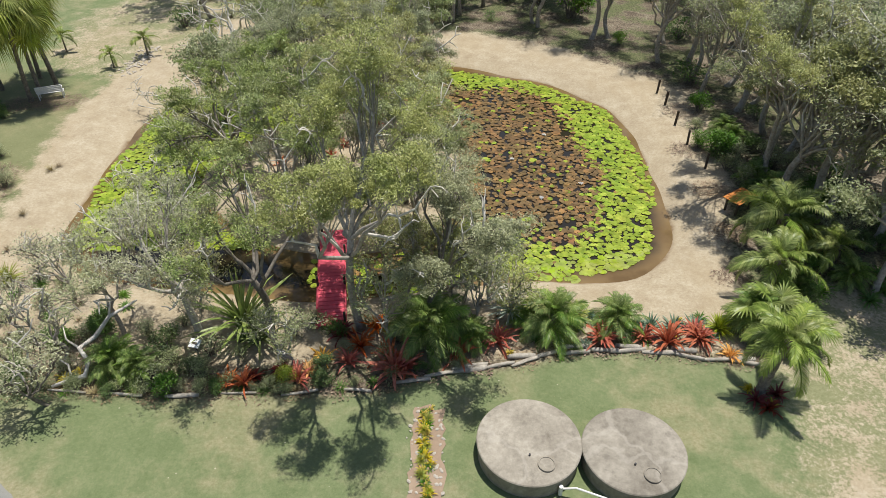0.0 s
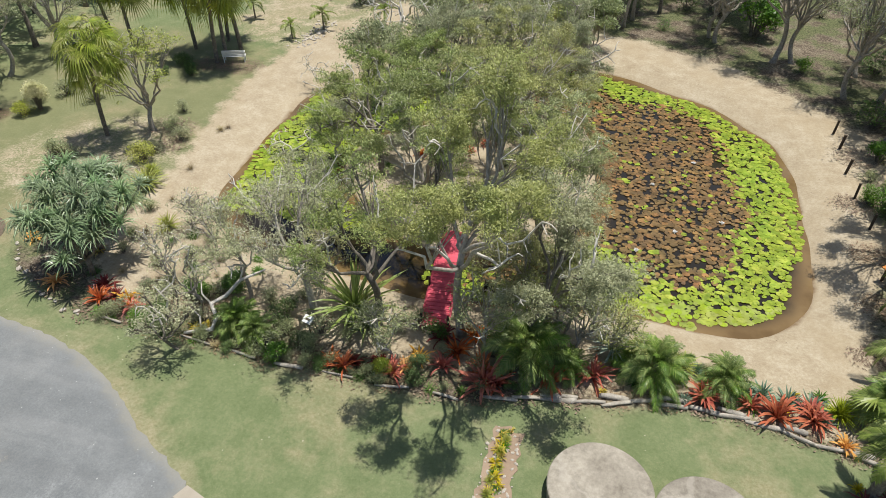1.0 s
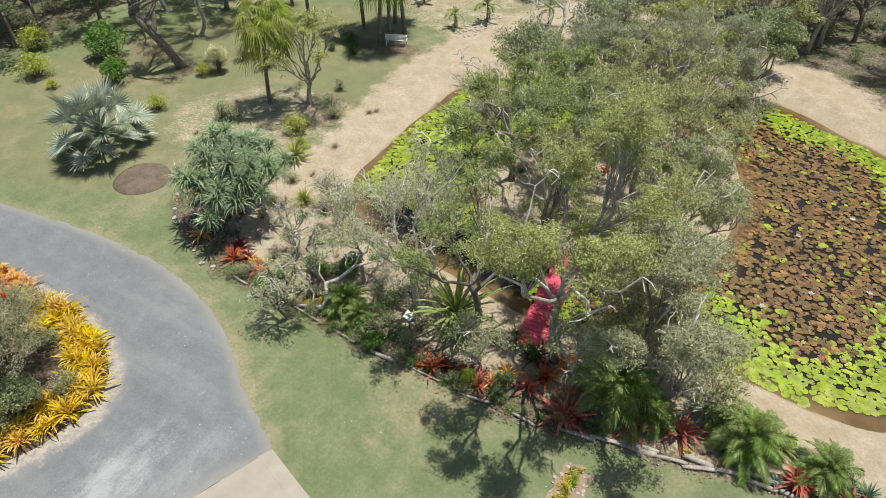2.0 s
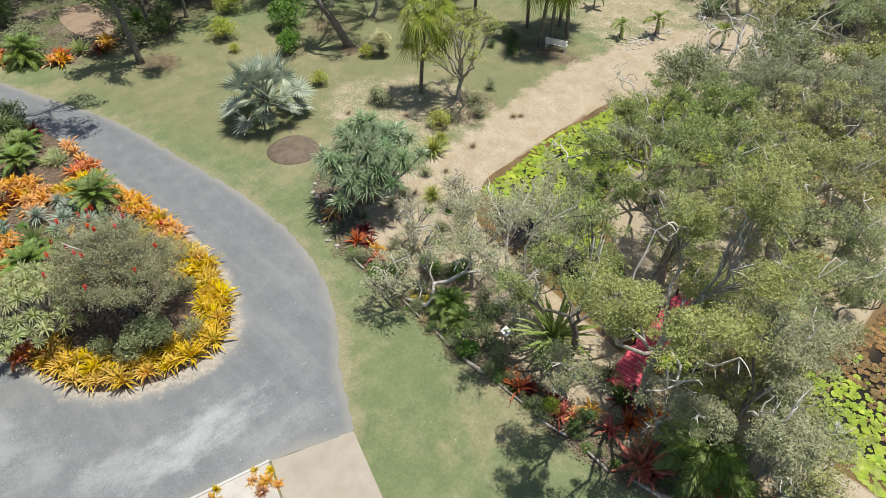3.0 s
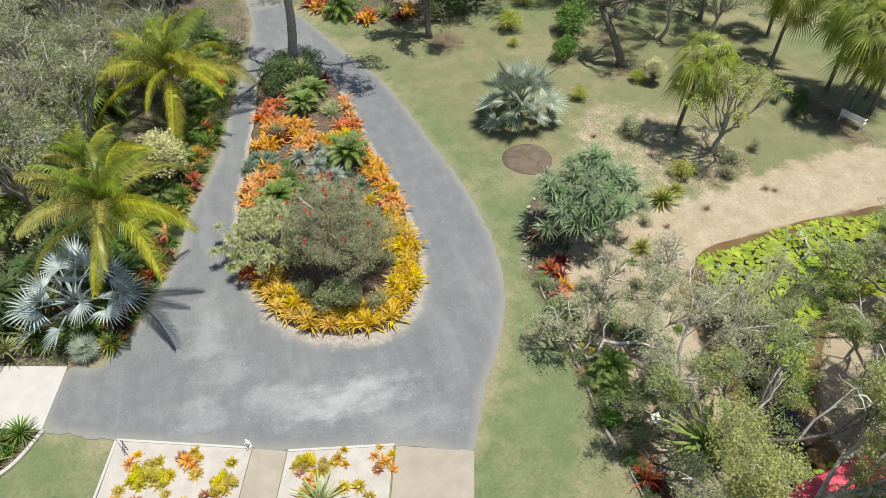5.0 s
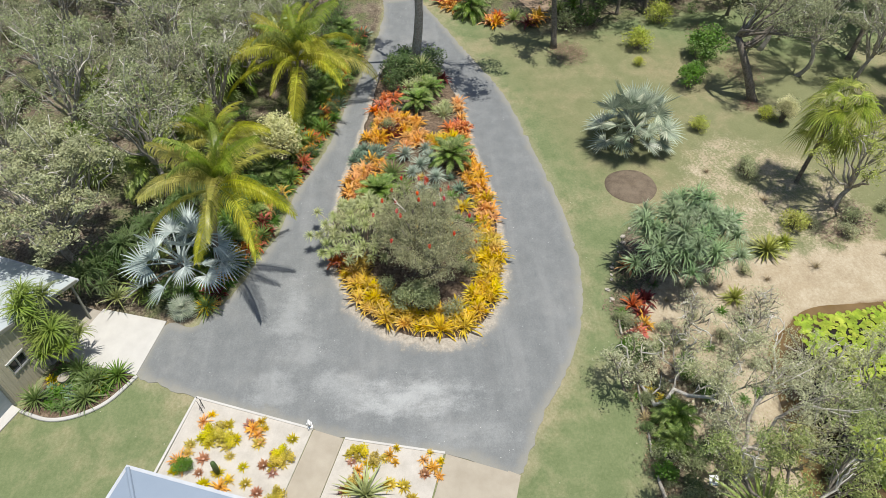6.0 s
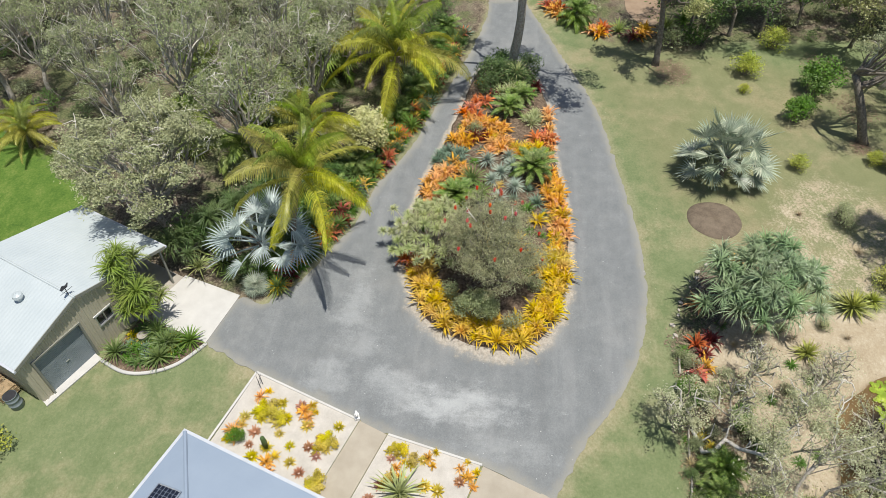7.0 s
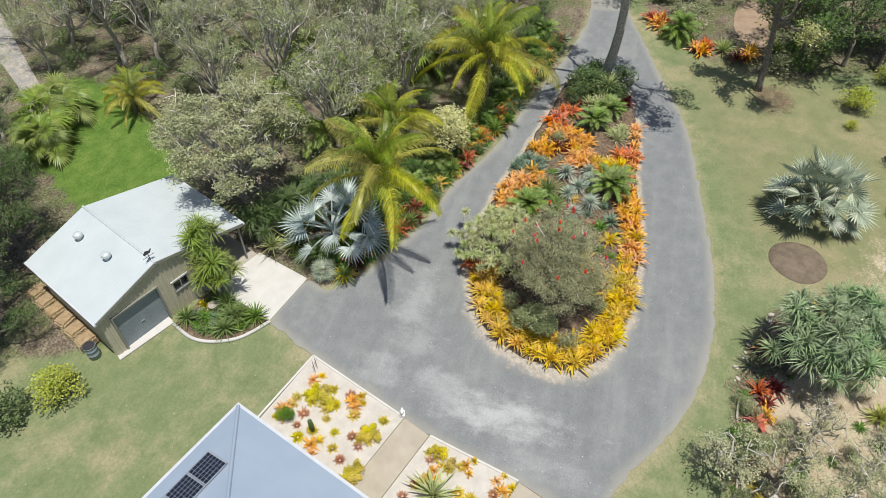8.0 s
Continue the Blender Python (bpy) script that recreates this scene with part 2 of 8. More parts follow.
M_ROCK = plain_mat("pale_rock", (0.32, 0.28, 0.23), (0.58, 0.53, 0.46), 4, 0.9, 0.6)
M_SOIL = plain_mat("brown_soil", (0.10, 0.077, 0.055), (0.205, 0.162, 0.118), 2, 0.95, 0.8, fine=12.0)
M_REDDECK = plain_mat("red_painted_boards", (0.62, 0.075, 0.115), (0.76, 0.13, 0.18), 2, 0.6, 0.2)
M_DARKWOOD = plain_mat("dark_wood", (0.04, 0.03, 0.025), (0.10, 0.08, 0.06), 4, 0.8, 0.3)
M_ORANGEWOOD = plain_mat("orange_stained_timber", (0.42, 0.14, 0.03), (0.60, 0.24, 0.06), 4, 0.6, 0.3)
M_WHITE = plain_mat("white_paint", (0.70, 0.70, 0.68), (0.82, 0.82, 0.80), 3, 0.5, 0.05)
M_PIPE = plain_mat("white_plastic_pipe", (0.72, 0.70, 0.66), (0.82, 0.80, 0.76), 3, 0.4, 0.0)
M_WALL = plain_mat("olive_steel_cladding", (0.42, 0.385, 0.29), (0.52, 0.475, 0.36), 1.5, 0.5, 0.0)
M_TRIM = plain_mat("grey_green_trim", (0.20, 0.20, 0.17), (0.27, 0.27, 0.23), 2, 0.5, 0.0)
M_ROLLER = plain_mat("grey_roller_door", (0.19, 0.225, 0.245), (0.27, 0.31, 0.33), 1.2, 0.45, 0.0)
M_SHEDROOF = plain_mat("pale_zinc_roof", (0.42, 0.465, 0.475), (0.50, 0.54, 0.545), 0.6, 0.35, 0.0, 0.0, 0.5)
M_HOUSEROOF = plain_mat("pale_blue_steel_roof", (0.25, 0.305, 0.38), (0.30, 0.355, 0.43), 0.5, 0.4, 0.0, 0.0, 0.5)
M_GUTTER = plain_mat("white_gutter", (0.42, 0.44, 0.47), (0.52, 0.54, 0.57), 2, 0.4, 0.0)
M_DEBRIS = leaf_mat("fallen_leaves", (0.13, 0.085, 0.055), (0.25, 0.17, 0.11), (0.42, 0.32, 0.22), 0.8, 0.1)
M_BLACK = plain_mat("black_plastic", (0.02, 0.02, 0.022), (0.045, 0.045, 0.05), 4, 0.5, 0.0)
M_GLASSDARK = plain_mat("dark_window", (0.015, 0.018, 0.02), (0.03, 0.035, 0.04), 2, 0.08, 0.0, 0.0, 0.6)
M_CELL = plain_mat("solar_cell", (0.008, 0.010, 0.018), (0.014, 0.016, 0.028), 3, 0.15, 0.0, 0.0, 0.6)
M_ALU = plain_mat("aluminium", (0.55, 0.56, 0.58), (0.66, 0.67, 0.69), 4, 0.35, 0.0, 0.8)
M_HAY = plain_mat("hay", (0.25, 0.17, 0.09), (0.46, 0.34, 0.21), 5, 0.95, 0.8)
M_MUD = plain_mat("brown_mud", (0.22, 0.15, 0.10), (0.36, 0.27, 0.19), 1.0, 0.7, 0.2)


from mathutils.geometry import delaunay_2d_cdt

# ---- the plan ----
POND = smooth_loop([(0.8, 47.3), (4.8, 45.2), (7.1, 44.1), (9.1, 42.0), (10.9, 39.5), (11.5, 36), (11.5, 32.4), (11.4, 29.5), (11.3, 26.9), (10.5, 24.6),
                    (8.8, 23.0), (6.4, 22.6), (3.7, 22.8), (0, 22.3), (-4, 21.6), (-8, 21.8), (-12, 22.5), (-16, 23.2), (-17.6, 24.8), (-18.5, 26.4),
                    (-18.8, 30.3), (-18.9, 34.8), (-18.5, 39), (-15, 43), (-10, 45.5), (-4, 47.3)])
ISLAND = smooth_loop([(-8.5, 25.6), (-5, 24.7), (-1.5, 25.6), (0.8, 29), (0.8, 35), (-1, 40), (-6, 40), (-11, 36), (-13.3, 33), (-12.6, 29.5)])
BEACH = smooth_loop([(0.9, 53.3), (5.3, 51.7), (8.6, 50), (11.2, 47.2), (14.5, 44), (16.6, 40.4), (16.4, 36.5), (15.8, 31.8), (14.6, 28.4), (13.4, 25.5), (13.0, 22.5),
                     (12.6, 19.2), (10.2, 18.0), (6.4, 18.3), (0.8, 17.4), (-5, 17.4), (-10, 17.4), (-15, 17.5), (-19, 17.5), (-21.3, 20), (-21.8, 24), (-22.2, 28),
                     (-22.9, 32.2), (-23.6, 39.6), (-22.8, 44.2), (-22.2, 48), (-20, 52), (-17, 57), (-10, 57), (-6, 53)])
DRY = smooth_loop([(11.4, 10), (12.5, 15), (13.0, 18), (15.5, 21), (24, 24), (36, 20), (36, 0), (15, 2)])
LAWN = smooth_loop([(45, -30), (45, 14), (11.5, 17.2), (6.4, 17.8), (0.9, 16.9), (-3, 16.0), (-8, 15.8), (-13, 15.9), (-17, 16.2), (-19.3, 16.1), (-22.7, 17.4), (-25.3, 19.3),
                    (-22.5, 22.5), (-21, 26), (-21.5, 31), (-22, 38), (-21, 46), (-14, 58), (-18, 66), (-48, 66), (-50, 30), (-47, 20), (-48, 14.2), (-53, 10), (-60, 6), (-43, 3.3),
                    (-28.8, -0.6), (-19.1, -4.9), (-20, -9.9), (-13, -14), (-10, -19), (-6, -24), (0, -30)], 4)
WORN = smooth_loop([(-24.5, 24), (-23, 27), (-23.5, 31), (-26, 32.4), (-28.6, 31.2), (-31.4, 28.6), (-32.4, 26.2), (-30.8, 24.2), (-28, 23.2)])
PATCH = smooth_loop([(-29, 48), (-24, 45), (-21, 45), (-17, 52), (-13, 60), (-22, 64), (-30, 60)])
FADED = smooth_loop([(-48, 12.6), (-41, 13.6), (-35, 15.4), (-30.5, 16.6), (-28, 18), (-24, 22), (-21.6, 27), (-22, 33), (-23, 41), (-29, 46), (-38, 44), (-43, 34), (-46, 26), (-48, 19)])
BRIGHT = smooth_loop([(-31.5, -31.5), (-32.3, -27.5), (-28, -20.5), (-24.5, -17), (-20, -19.5), (-22, -24), (-26, -31)])
DRIVE = smooth_loop([(-100, -1.5), (-70, 2.6), (-55, 4.5), (-49.2, 4.4), (-43, 3.3), (-38.2, 2.1), (-32.7, 0.9), (-28.8, -0.6), (-25.6, -1.2), (-22.9, -2.3), (-20.4, -3.5),
                     (-19.1, -4.9), (-19.4, -6.1), (-17.9, -6.6), (-16.4, -6.8), (-15.6, -5.3), (-14.95, -3.8), (-14.0, -1.1), (-13.0, 1.65), (-12.5, 3.0), (-12.0, 5.1),
                     (-11.5, 7.3), (-10.9, 8.8), (-10.4, 10.2), (-12.9, 11.5), (-15.6, 13.25), (-18.9, 14.6), (-22.3, 15.1), (-26.7, 14.95), (-32.1, 14.2), (-38.6, 13.1),
                     (-44, 11.2), (-49.7, 9.2), (-53, 8.0), (-57, 7.0), (-70, 5.5), (-100, 2)], 5)
BED = smooth_loop([(-21.2, 2.7), (-19.2, 3.7), (-18.1, 5.2), (-17.6, 6.9), (-17.6, 8.4), (-18.6, 9.7), (-20.7, 10.6), (-24.2, 11.0), (-28.6, 10.9), (-32.5, 10.3), (-36, 10.1),
                   (-39.7, 9.5), (-42.9, 8.4), (-44.3, 6.6), (-42.4, 4.6), (-36.6, 3.6), (-33.3, 3.0), (-29.7, 2.3), (-26, 1.8), (-23.3, 1.9)])
LOGLINE = [(11.3, 17.3), (9.8, 17.6), (8.5, 17.85), (6.4, 18.0), (4.2, 17.8), (2.4, 17.3), (0.9, 17.0), (-1.4, 16.5), (-3.0, 16.1), (-5.1, 16.05), (-8.0, 15.9), (-10.6, 15.9),
           (-13.1, 16.05), (-15.4, 16.2), (-17.2, 16.3), (-19.2, 16.1)]
ROCKLINE = [(-19.2, 16.1), (-20.6, 16.4), (-22.7, 17.3), (-24.4, 18.4), (-25.4, 19.5), (-25.2, 21.5)]


def ground_z(q):
    """Height of the ground: flat, falling to the pond, with the island in it."""
    q = np.atleast_2d(np.asarray(q, float))
    d = np.minimum(signed(q, POND), -signed(q, ISLAND))
    t = np.clip((d + 2.6) / 5.2, 0, 1)
    return -1.0 * t * t * (3 - 2 * t)


WATER_Z = -0.5

# ---- ground: one sheet to the horizon ----
gx = np.concatenate([[-2500, -900, -350, -180, -120, -90, -75], np.arange(-64, 36, 0.42), [42, 55, 80, 120, 200, 400, 1000, 2500]])
gy = np.concatenate([[-2500, -900, -350, -150, -90, -60, -45], np.arange(-36, 66, 0.42), [72, 85, 110, 160, 300, 800, 2500]])
GX, GY = np.meshgrid(gx, gy)
gq = np.stack([GX.ravel(), GY.ravel()], 1)
near = (np.abs(gq[:, 0] + 14) < 52) & (np.abs(gq[:, 1] - 15) < 53)


def field(poly, far=-20.0):
    d = np.full(len(gq), far)
    d[near] = np.clip(signed(gq[near], poly), -20, 20)
    return d


f_pond, f_isle = field(POND), field(ISLAND)
f_water = np.minimum(f_pond, -f_isle)
t01 = np.clip((f_water + 2.6) / 5.2, 0, 1)
gz = -1.0 * t01 * t01 * (3 - 2 * t01)
gz += 0.03 * np.sin(gq[:, 0] * 0.9 + np.sin(gq[:, 1] * 0.7)) * np.sin(gq[:, 1] * 1.1) * (np.clip(f_pond + 8, 0, 1)) * near
gz -= 0.02
nx = len(gx)
idx = np.arange(len(gq)).reshape(len(gy), nx)
gf = np.stack([idx[:-1, :-1], idx[:-1, 1:], idx[1:, 1:], idx[1:, :-1]], -1).reshape(-1, 4)
gm = bpy.data.meshes.new("ground")
gm.from_pydata(np.column_stack([gq, gz]).tolist(), [], gf.tolist())
gm.polygons.foreach_set("use_smooth", [True] * len(gm.polygons))
for nm, val in (("water_line", f_water), ("beach", field(BEACH)), ("dry_land", np.maximum(np.maximum(field(DRY), field(WORN)), field(PATCH))), ("drive", field(DRIVE)), ("lawn", field(LAWN)), ("faded", field(FADED)), ("bright", field(BRIGHT))):
    gm.attributes.new(nm, "FLOAT", "POINT").data.foreach_set("value", val.astype(np.float32))

n = Nodes("garden_ground")
P = n.coord()
big, mid, fine = n.noise(0.16, 5, 0.6, P), n.noise(0.9, 5, 0.65, P), n.noise(7.0, 5, 0.75, P)
grit = n.noise(34.0, 3, 0.7, P)
rag = n.math("ADD", n.math("MULTIPLY", n.math("SUBTRACT", mid, 0.5), 2.6), n.math("MULTIPLY", n.math("SUBTRACT", fine, 0.5), 1.0))


def cover(name, soft=0.25, ragged=1.0):
    a = n.add("Attribute")
    a.attribute_name = name
    return n.step(n.math("ADD", a.outputs["Fac"], n.math("MULTIPLY", rag, ragged)), -soft, soft)


litter = n.ramp(n.math("ADD", n.math("MULTIPLY", fine, 0.6), n.math("MULTIPLY", mid, 0.4)), [(0.38, (0.06, 0.048, 0.036)), (0.48, (0.14, 0.11, 0.08)), (0.56, (0.26, 0.22, 0.165)), (0.66, (0.42, 0.37, 0.29))])
undergrass = n.ramp(fine, [(0.38, (0.05, 0.065, 0.03)), (0.62, (0.18, 0.185, 0.09))])
floor_col = n.mix(n.step(n.noise(0.45, 5, 0.65, P), 0.42, 0.58), litter, undergrass)
lawn_col = n.ramp(n.math("ADD", n.math("MULTIPLY", fine, 0.5), n.math("MULTIPLY", mid, 0.5)), [(0.3, (0.115, 0.150, 0.065)), (0.5, (0.163, 0.198, 0.094)), (0.7, (0.230, 0.247, 0.131))])
dry = n.ramp(fine, [(0.3, (0.26, 0.21, 0.115)), (0.7, (0.42, 0.36, 0.24))])
lawn_col = n.mix(n.math("MULTIPLY", n.step(n.math("ADD", big, n.math("MULTIPLY", n.math("SUBTRACT", mid, 0.5), 0.35)), 0.45, 0.67), 0.6), lawn_col, dry)
speck = n.step(n.add("TexVoronoi", {"Vector": P, "Scale": 1.5}).outputs["Distance"], 0.05, 0.025)
lawn_col = n.mix(n.math("MULTIPLY", speck, 0.75), lawn_col, (0.55, 0.5, 0.38))
straw = n.step(n.add("TexVoronoi", {"Vector": P, "Scale": 4.3}).outputs["Distance"], 0.10, 0.06)
lawn_col = n.mix(n.math("MULTIPLY", straw, 0.35), lawn_col, (0.36, 0.30, 0.19))
sand_col = n.ramp(n.math("ADD", n.math("MULTIPLY", fine, 0.55), n.math("MULTIPLY", mid, 0.45)), [(0.34, (0.31, 0.245, 0.165)), (0.5, (0.405, 0.338, 0.238)), (0.66, (0.505, 0.44, 0.335))])
drift = n.noise(0.5, 5, 0.6, n.add("VectorMath", {0: P, 1: (1.0, 0.45, 1.0)}, operation="MULTIPLY").outputs[0])
sand_col = n.mix(n.math("MULTIPLY", n.step(drift, 0.46, 0.66), 0.45), sand_col, (0.36, 0.285, 0.185))
twiggy = n.math("MULTIPLY", n.step(n.add("TexVoronoi", {"Vector": P, "Scale": 2.7}).outputs["Distance"], 0.14, 0.07), n.step(n.noise(0.6, 4, 0.6, P), 0.48, 0.62))
sand_col = n.mix(n.math("MULTIPLY", twiggy, 0.6), sand_col, (0.17, 0.13, 0.085))
wet = n.add("Attribute")
wet.attribute_name = "water_line"
wetness = n.step(n.math("ADD", wet.outputs["Fac"], n.math("MULTIPLY", rag, 0.3)), -0.22, 0.15)
sand_col = n.mix(wetness, sand_col, (0.17, 0.105, 0.05))
bright_col = n.ramp(n.math("ADD", n.math("MULTIPLY", fine, 0.5), n.math("MULTIPLY", mid, 0.5)), [(0.34, (0.05, 0.105, 0.02)), (0.5, (0.095, 0.165, 0.03)), (0.66, (0.18, 0.225, 0.06))])
col = n.mix(cover("lawn", 0.35, 0.45), floor_col, lawn_col)
col = n.mix(n.math("MULTIPLY", cover("faded", 1.8, 1.6), 0.62), col, n.mix(0.55, lawn_col, (0.245, 0.205, 0.115)))
col = n.mix(cover("bright", 0.35, 1.0), col, bright_col)
edge = n.add("Attribute")
edge.attribute_name = "drive"
near_edge = n.step(n.math("ADD", edge.outputs["Fac"], n.math("MULTIPLY", rag, 0.35)), -0.75, -0.05)
col = n.mix(n.math("MULTIPLY", near_edge, 0.3), col, n.mix(0.5, dry, sand_col))
patchy = n.math("MULTIPLY", cover("dry_land", 1.0, 1.2), n.step(n.math("ADD", n.noise(0.55, 5, 0.7, P), n.math("MULTIPLY", n.math("SUBTRACT", fine, 0.5), 0.7)), 0.43, 0.62))
col = n.mix(cover("dry_land", 1.0, 1.5), col, n.mix(0.35, lawn_col, dry))
col = n.mix(patchy, col, sand_col)
col = n.mix(cover("beach", 0.5, 1.1), col, sand_col)
hgt = n.math("ADD", n.math("MULTIPLY", fine, 0.7), n.math("MULTIPLY", grit, 0.5))
blade = n.add("HueSaturation", {"Value": n.math("ADD", 0.74, n.math("MULTIPLY", n.noise(22.0, 4, 0.8, P), 0.52)), "Color": col})
col = blade.outputs[0]
M_GROUND = n.finish(col, 0.95, n.bump(hgt, 0.55, 0.06), 0.0, 0.15)
ground = tagged(part("ground", gm, M_GROUND), "mown lawn, pale sand and leaf litter under the garden", "ground", kind="structure")

# ---- pond water ----
n = Nodes("brown_pond_water")
P = n.coord()
mur = n.noise(0.5, 4, 0.6, P)
shallow = n.ramp(mur, [(0.3, (0.13, 0.08, 0.03)), (0.7, (0.24, 0.16, 0.07))])
dep = n.add("Attribute")
dep.attribute_name = "depth"
col = n.mix(n.step(n.math("ADD", dep.outputs["Fac"], n.math("MULTIPLY", n.math("SUBTRACT", mur, 0.5), 1.5)), 0.1, 1.3), shallow, (0.022, 0.017, 0.009))
M_WATER = n.finish(col, 0.06, n.bump(n.noise(2.5, 3, 0.5, P), 0.08, 0.05), 0.0, 0.5)
shore = np.array([(x * 1.03 - 0.1, y + (y - 34) * 0.03) for x, y in POND])
wp = np.vstack([shore] + [np.array([(x, y) for x, y in np.stack(np.meshgrid(np.arange(-19, 12, 0.6), np.arange(21, 49, 0.6)), -1).reshape(-1, 2)])])
wp = np.vstack([shore, wp[len(shore):][signed(wp[len(shore):], shore) > 0.3]])
k = len(shore)
wv, we, wf, _, _, _ = delaunay_2d_cdt([Vector(u) for u in wp], [(i, (i + 1) % k) for i in range(k)], [], 1, 0.001)
wm = bpy.data.meshes.new("water")
wm.from_pydata([(u.x, u.y, WATER_Z) for u in wv], [], wf)
wq = np.array([(u.x, u.y) for u in wv])
deep = np.minimum(signed(wq, POND), -signed(wq, ISLAND))
wm.attributes.new("depth", "FLOAT", "POINT").data.foreach_set("value", deep.astype(np.float32))
tagged(part("water", wm, M_WATER), "still brown pond water with lily pads on it", "pond", kind="structure")


def slab(name, loop, z0, z1, mat, label, category, kind="structure", parent=None, jitter=0.0, step=0.0, inset=0.0):
    """A flat slab over a loop of places, with its sides."""
    p = np.asarray(loop, float)
    if step:
        p = np.array([(x, y) for x, y, h in along(p, step, True)])
    if jitter:
        p = p + np.random.RandomState(len(p)).normal(0, jitter, p.shape)
    k = len(p)
    c = p.mean(0)
    q = p + (c - p) / np.maximum(np.hypot(*(c - p).T), 0.1)[:, None] * inset
    v, e, f, _, _, _ = delaunay_2d_cdt([Vector(u) for u in q], [(i, (i + 1) % k) for i in range(k)], [], 1, 0.001)
    bm = bmesh.new()
    top = [bm.verts.new((u.x, u.y, z1)) for u in v]
    for t in f:
        bm.faces.new([top[i] for i in t])
    low = [bm.verts.new((*u, z0)) for u in p]
    rim = [bm.verts.new((*u, z1)) for u in q]
    for i in range(k):
        bm.faces.new((low[i], low[(i + 1) % k], rim[(i + 1) % k], rim[i]))
    bmesh.ops.recalc_face_normals(bm, faces=bm.faces[:])
    for t in bm.faces:
        if abs(t.normal.z) > 0.9 and t.normal.z < 0:
            t.normal_flip()
    ob = part(name, bm, mat, parent)
    return tagged(ob, label, category, kind=kind)


# ---- gravel drive ----
n = Nodes("grey_gravel")
P = n.coord()
big, mid, fine, grit = n.noise(0.22, 5, 0.6, P), n.noise(1.1, 5, 0.65, P), n.noise(12.0, 5, 0.85, P), n.noise(60.0, 2, 0.8, P)
col = n.ramp(n.math("ADD", n.math("MULTIPLY", fine, 0.6), n.math("MULTIPLY", mid, 0.4)), [(0.34, (0.140, 0.149, 0.152)), (0.5, (0.183, 0.192, 0.194)), (0.66, (0.240, 0.248, 0.247))])
col = n.mix(n.math("MULTIPLY", n.step(big, 0.50, 0.72), 0.35), col, (0.31, 0.305, 0.288))
# worn, dusty places where cars turn in front of the house
smear = n.add("VectorMath", {0: P, 1: (0.8, 0.45, 1.0)}, operation="MULTIPLY").outputs[0]
cloud = n.math("ADD", n.math("MULTIPLY", n.noise(1.5, 6, 0.7, smear), 0.75), n.math("MULTIPLY", fine, 0.25))
dust = None
for cx, cy, rx, ry, most in ((-14.4, 5.6, 1.1, 3.3, 0.55), (-15.1, 2.6, 1.1, 1.4, 0.34), (-19.6, 0.0, 2.9, 1.0, 0.3), (-15.2, -0.4, 1.3, 1.1, 0.3), (-17.2, 0.9, 1.4, 1.2, 0.2), (-12.4, 7.9, 0.8, 2.6, 0.2)):
    d = n.add("VectorMath", {0: n.add("VectorMath", {0: P, 1: (cx, cy, 0.0)}, operation="SUBTRACT").outputs[0], 1: (1 / rx, 1 / ry, 0.0)}, operation="MULTIPLY").outputs[0]
    far = n.add("VectorMath", {0: d}, operation="LENGTH").outputs["Value"]
    spot = n.math("MULTIPLY", n.step(n.math("ADD", far, n.math("MULTIPLY", n.math("SUBTRACT", 0.5, cloud), 4.2)), 1.3, -0.1), most)
    dust = spot if dust is None else n.math("MAXIMUM", dust, spot)
col = n.mix(dust, col, (0.50, 0.51, 0.505))
track = n.noise(1.0, 4, 0.6, n.add("VectorMath", {0: P, 1: (0.09, 0.75, 1.0)}, operation="MULTIPLY").outputs[0])
col = n.mix(n.math("MULTIPLY", n.step(track, 0.50, 0.68), 0.22), col, (0.32, 0.32, 0.315))
col = n.mix(n.math("MULTIPLY", n.step(track, 0.46, 0.32), 0.18), col, (0.125, 0.128, 0.13))
# washed sand along the bed, dry grit along the rim
worn = n.math("ADD", n.math("MULTIPLY", n.math("SUBTRACT", mid, 0.5), 2.2), n.math("MULTIPLY", n.math("SUBTRACT", fine, 0.5), 1.6))
gapn, rimn = n.add("Attribute"), n.add("Attribute")
gapn.attribute_name, rimn.attribute_name = "bed_gap", "rim"
washed = n.ramp(n.noise(5.0, 5, 0.75, P), [(0.35, (0.29, 0.255, 0.21)), (0.65, (0.50, 0.45, 0.375))])
col = n.mix(n.math("MULTIPLY", n.step(n.math("ADD", gapn.outputs["Fac"], worn), 1.2, 0.35), 0.85), col, washed)
col = n.mix(n.math("MULTIPLY", n.step(n.math("ADD", rimn.outputs["Fac"], n.math("MULTIPLY", worn, 0.5)), 0.55, 0.0), 0.5), col, (0.33, 0.31, 0.255))
stones = n.step(n.add("TexVoronoi", {"Vector": P, "Scale": 3.2}).outputs["Distance"], 0.085, 0.045)
loose = n.step(n.noise(0.35, 4, 0.6, P), 0.46, 0.60)
col = n.mix(n.math("MULTIPLY", n.math("MULTIPLY", stones, loose), 0.85), col, (0.62, 0.61, 0.59))
grain = n.add("HueSaturation", {"Value": n.math("ADD", 0.81, n.math("MULTIPLY", n.noise(22.0, 4, 0.85, P), 0.38)), "Color": col})
col = grain.outputs[0]
M_GRAVEL = n.finish(col, 0.92, n.bump(n.math("ADD", fine, grit), 0.28, 0.02), 0.0, 0.2)
drive_edge = np.array([(x, y) for x, y, h in along(DRIVE, 0.3, True)])
drive_edge += np.random.RandomState(len(drive_edge)).normal(0, 0.05, drive_edge.shape)
grid = np.stack(np.meshgrid(np.arange(-52, -9.8, 0.45), np.arange(-8, 16, 0.45)), -1).reshape(-1, 2)
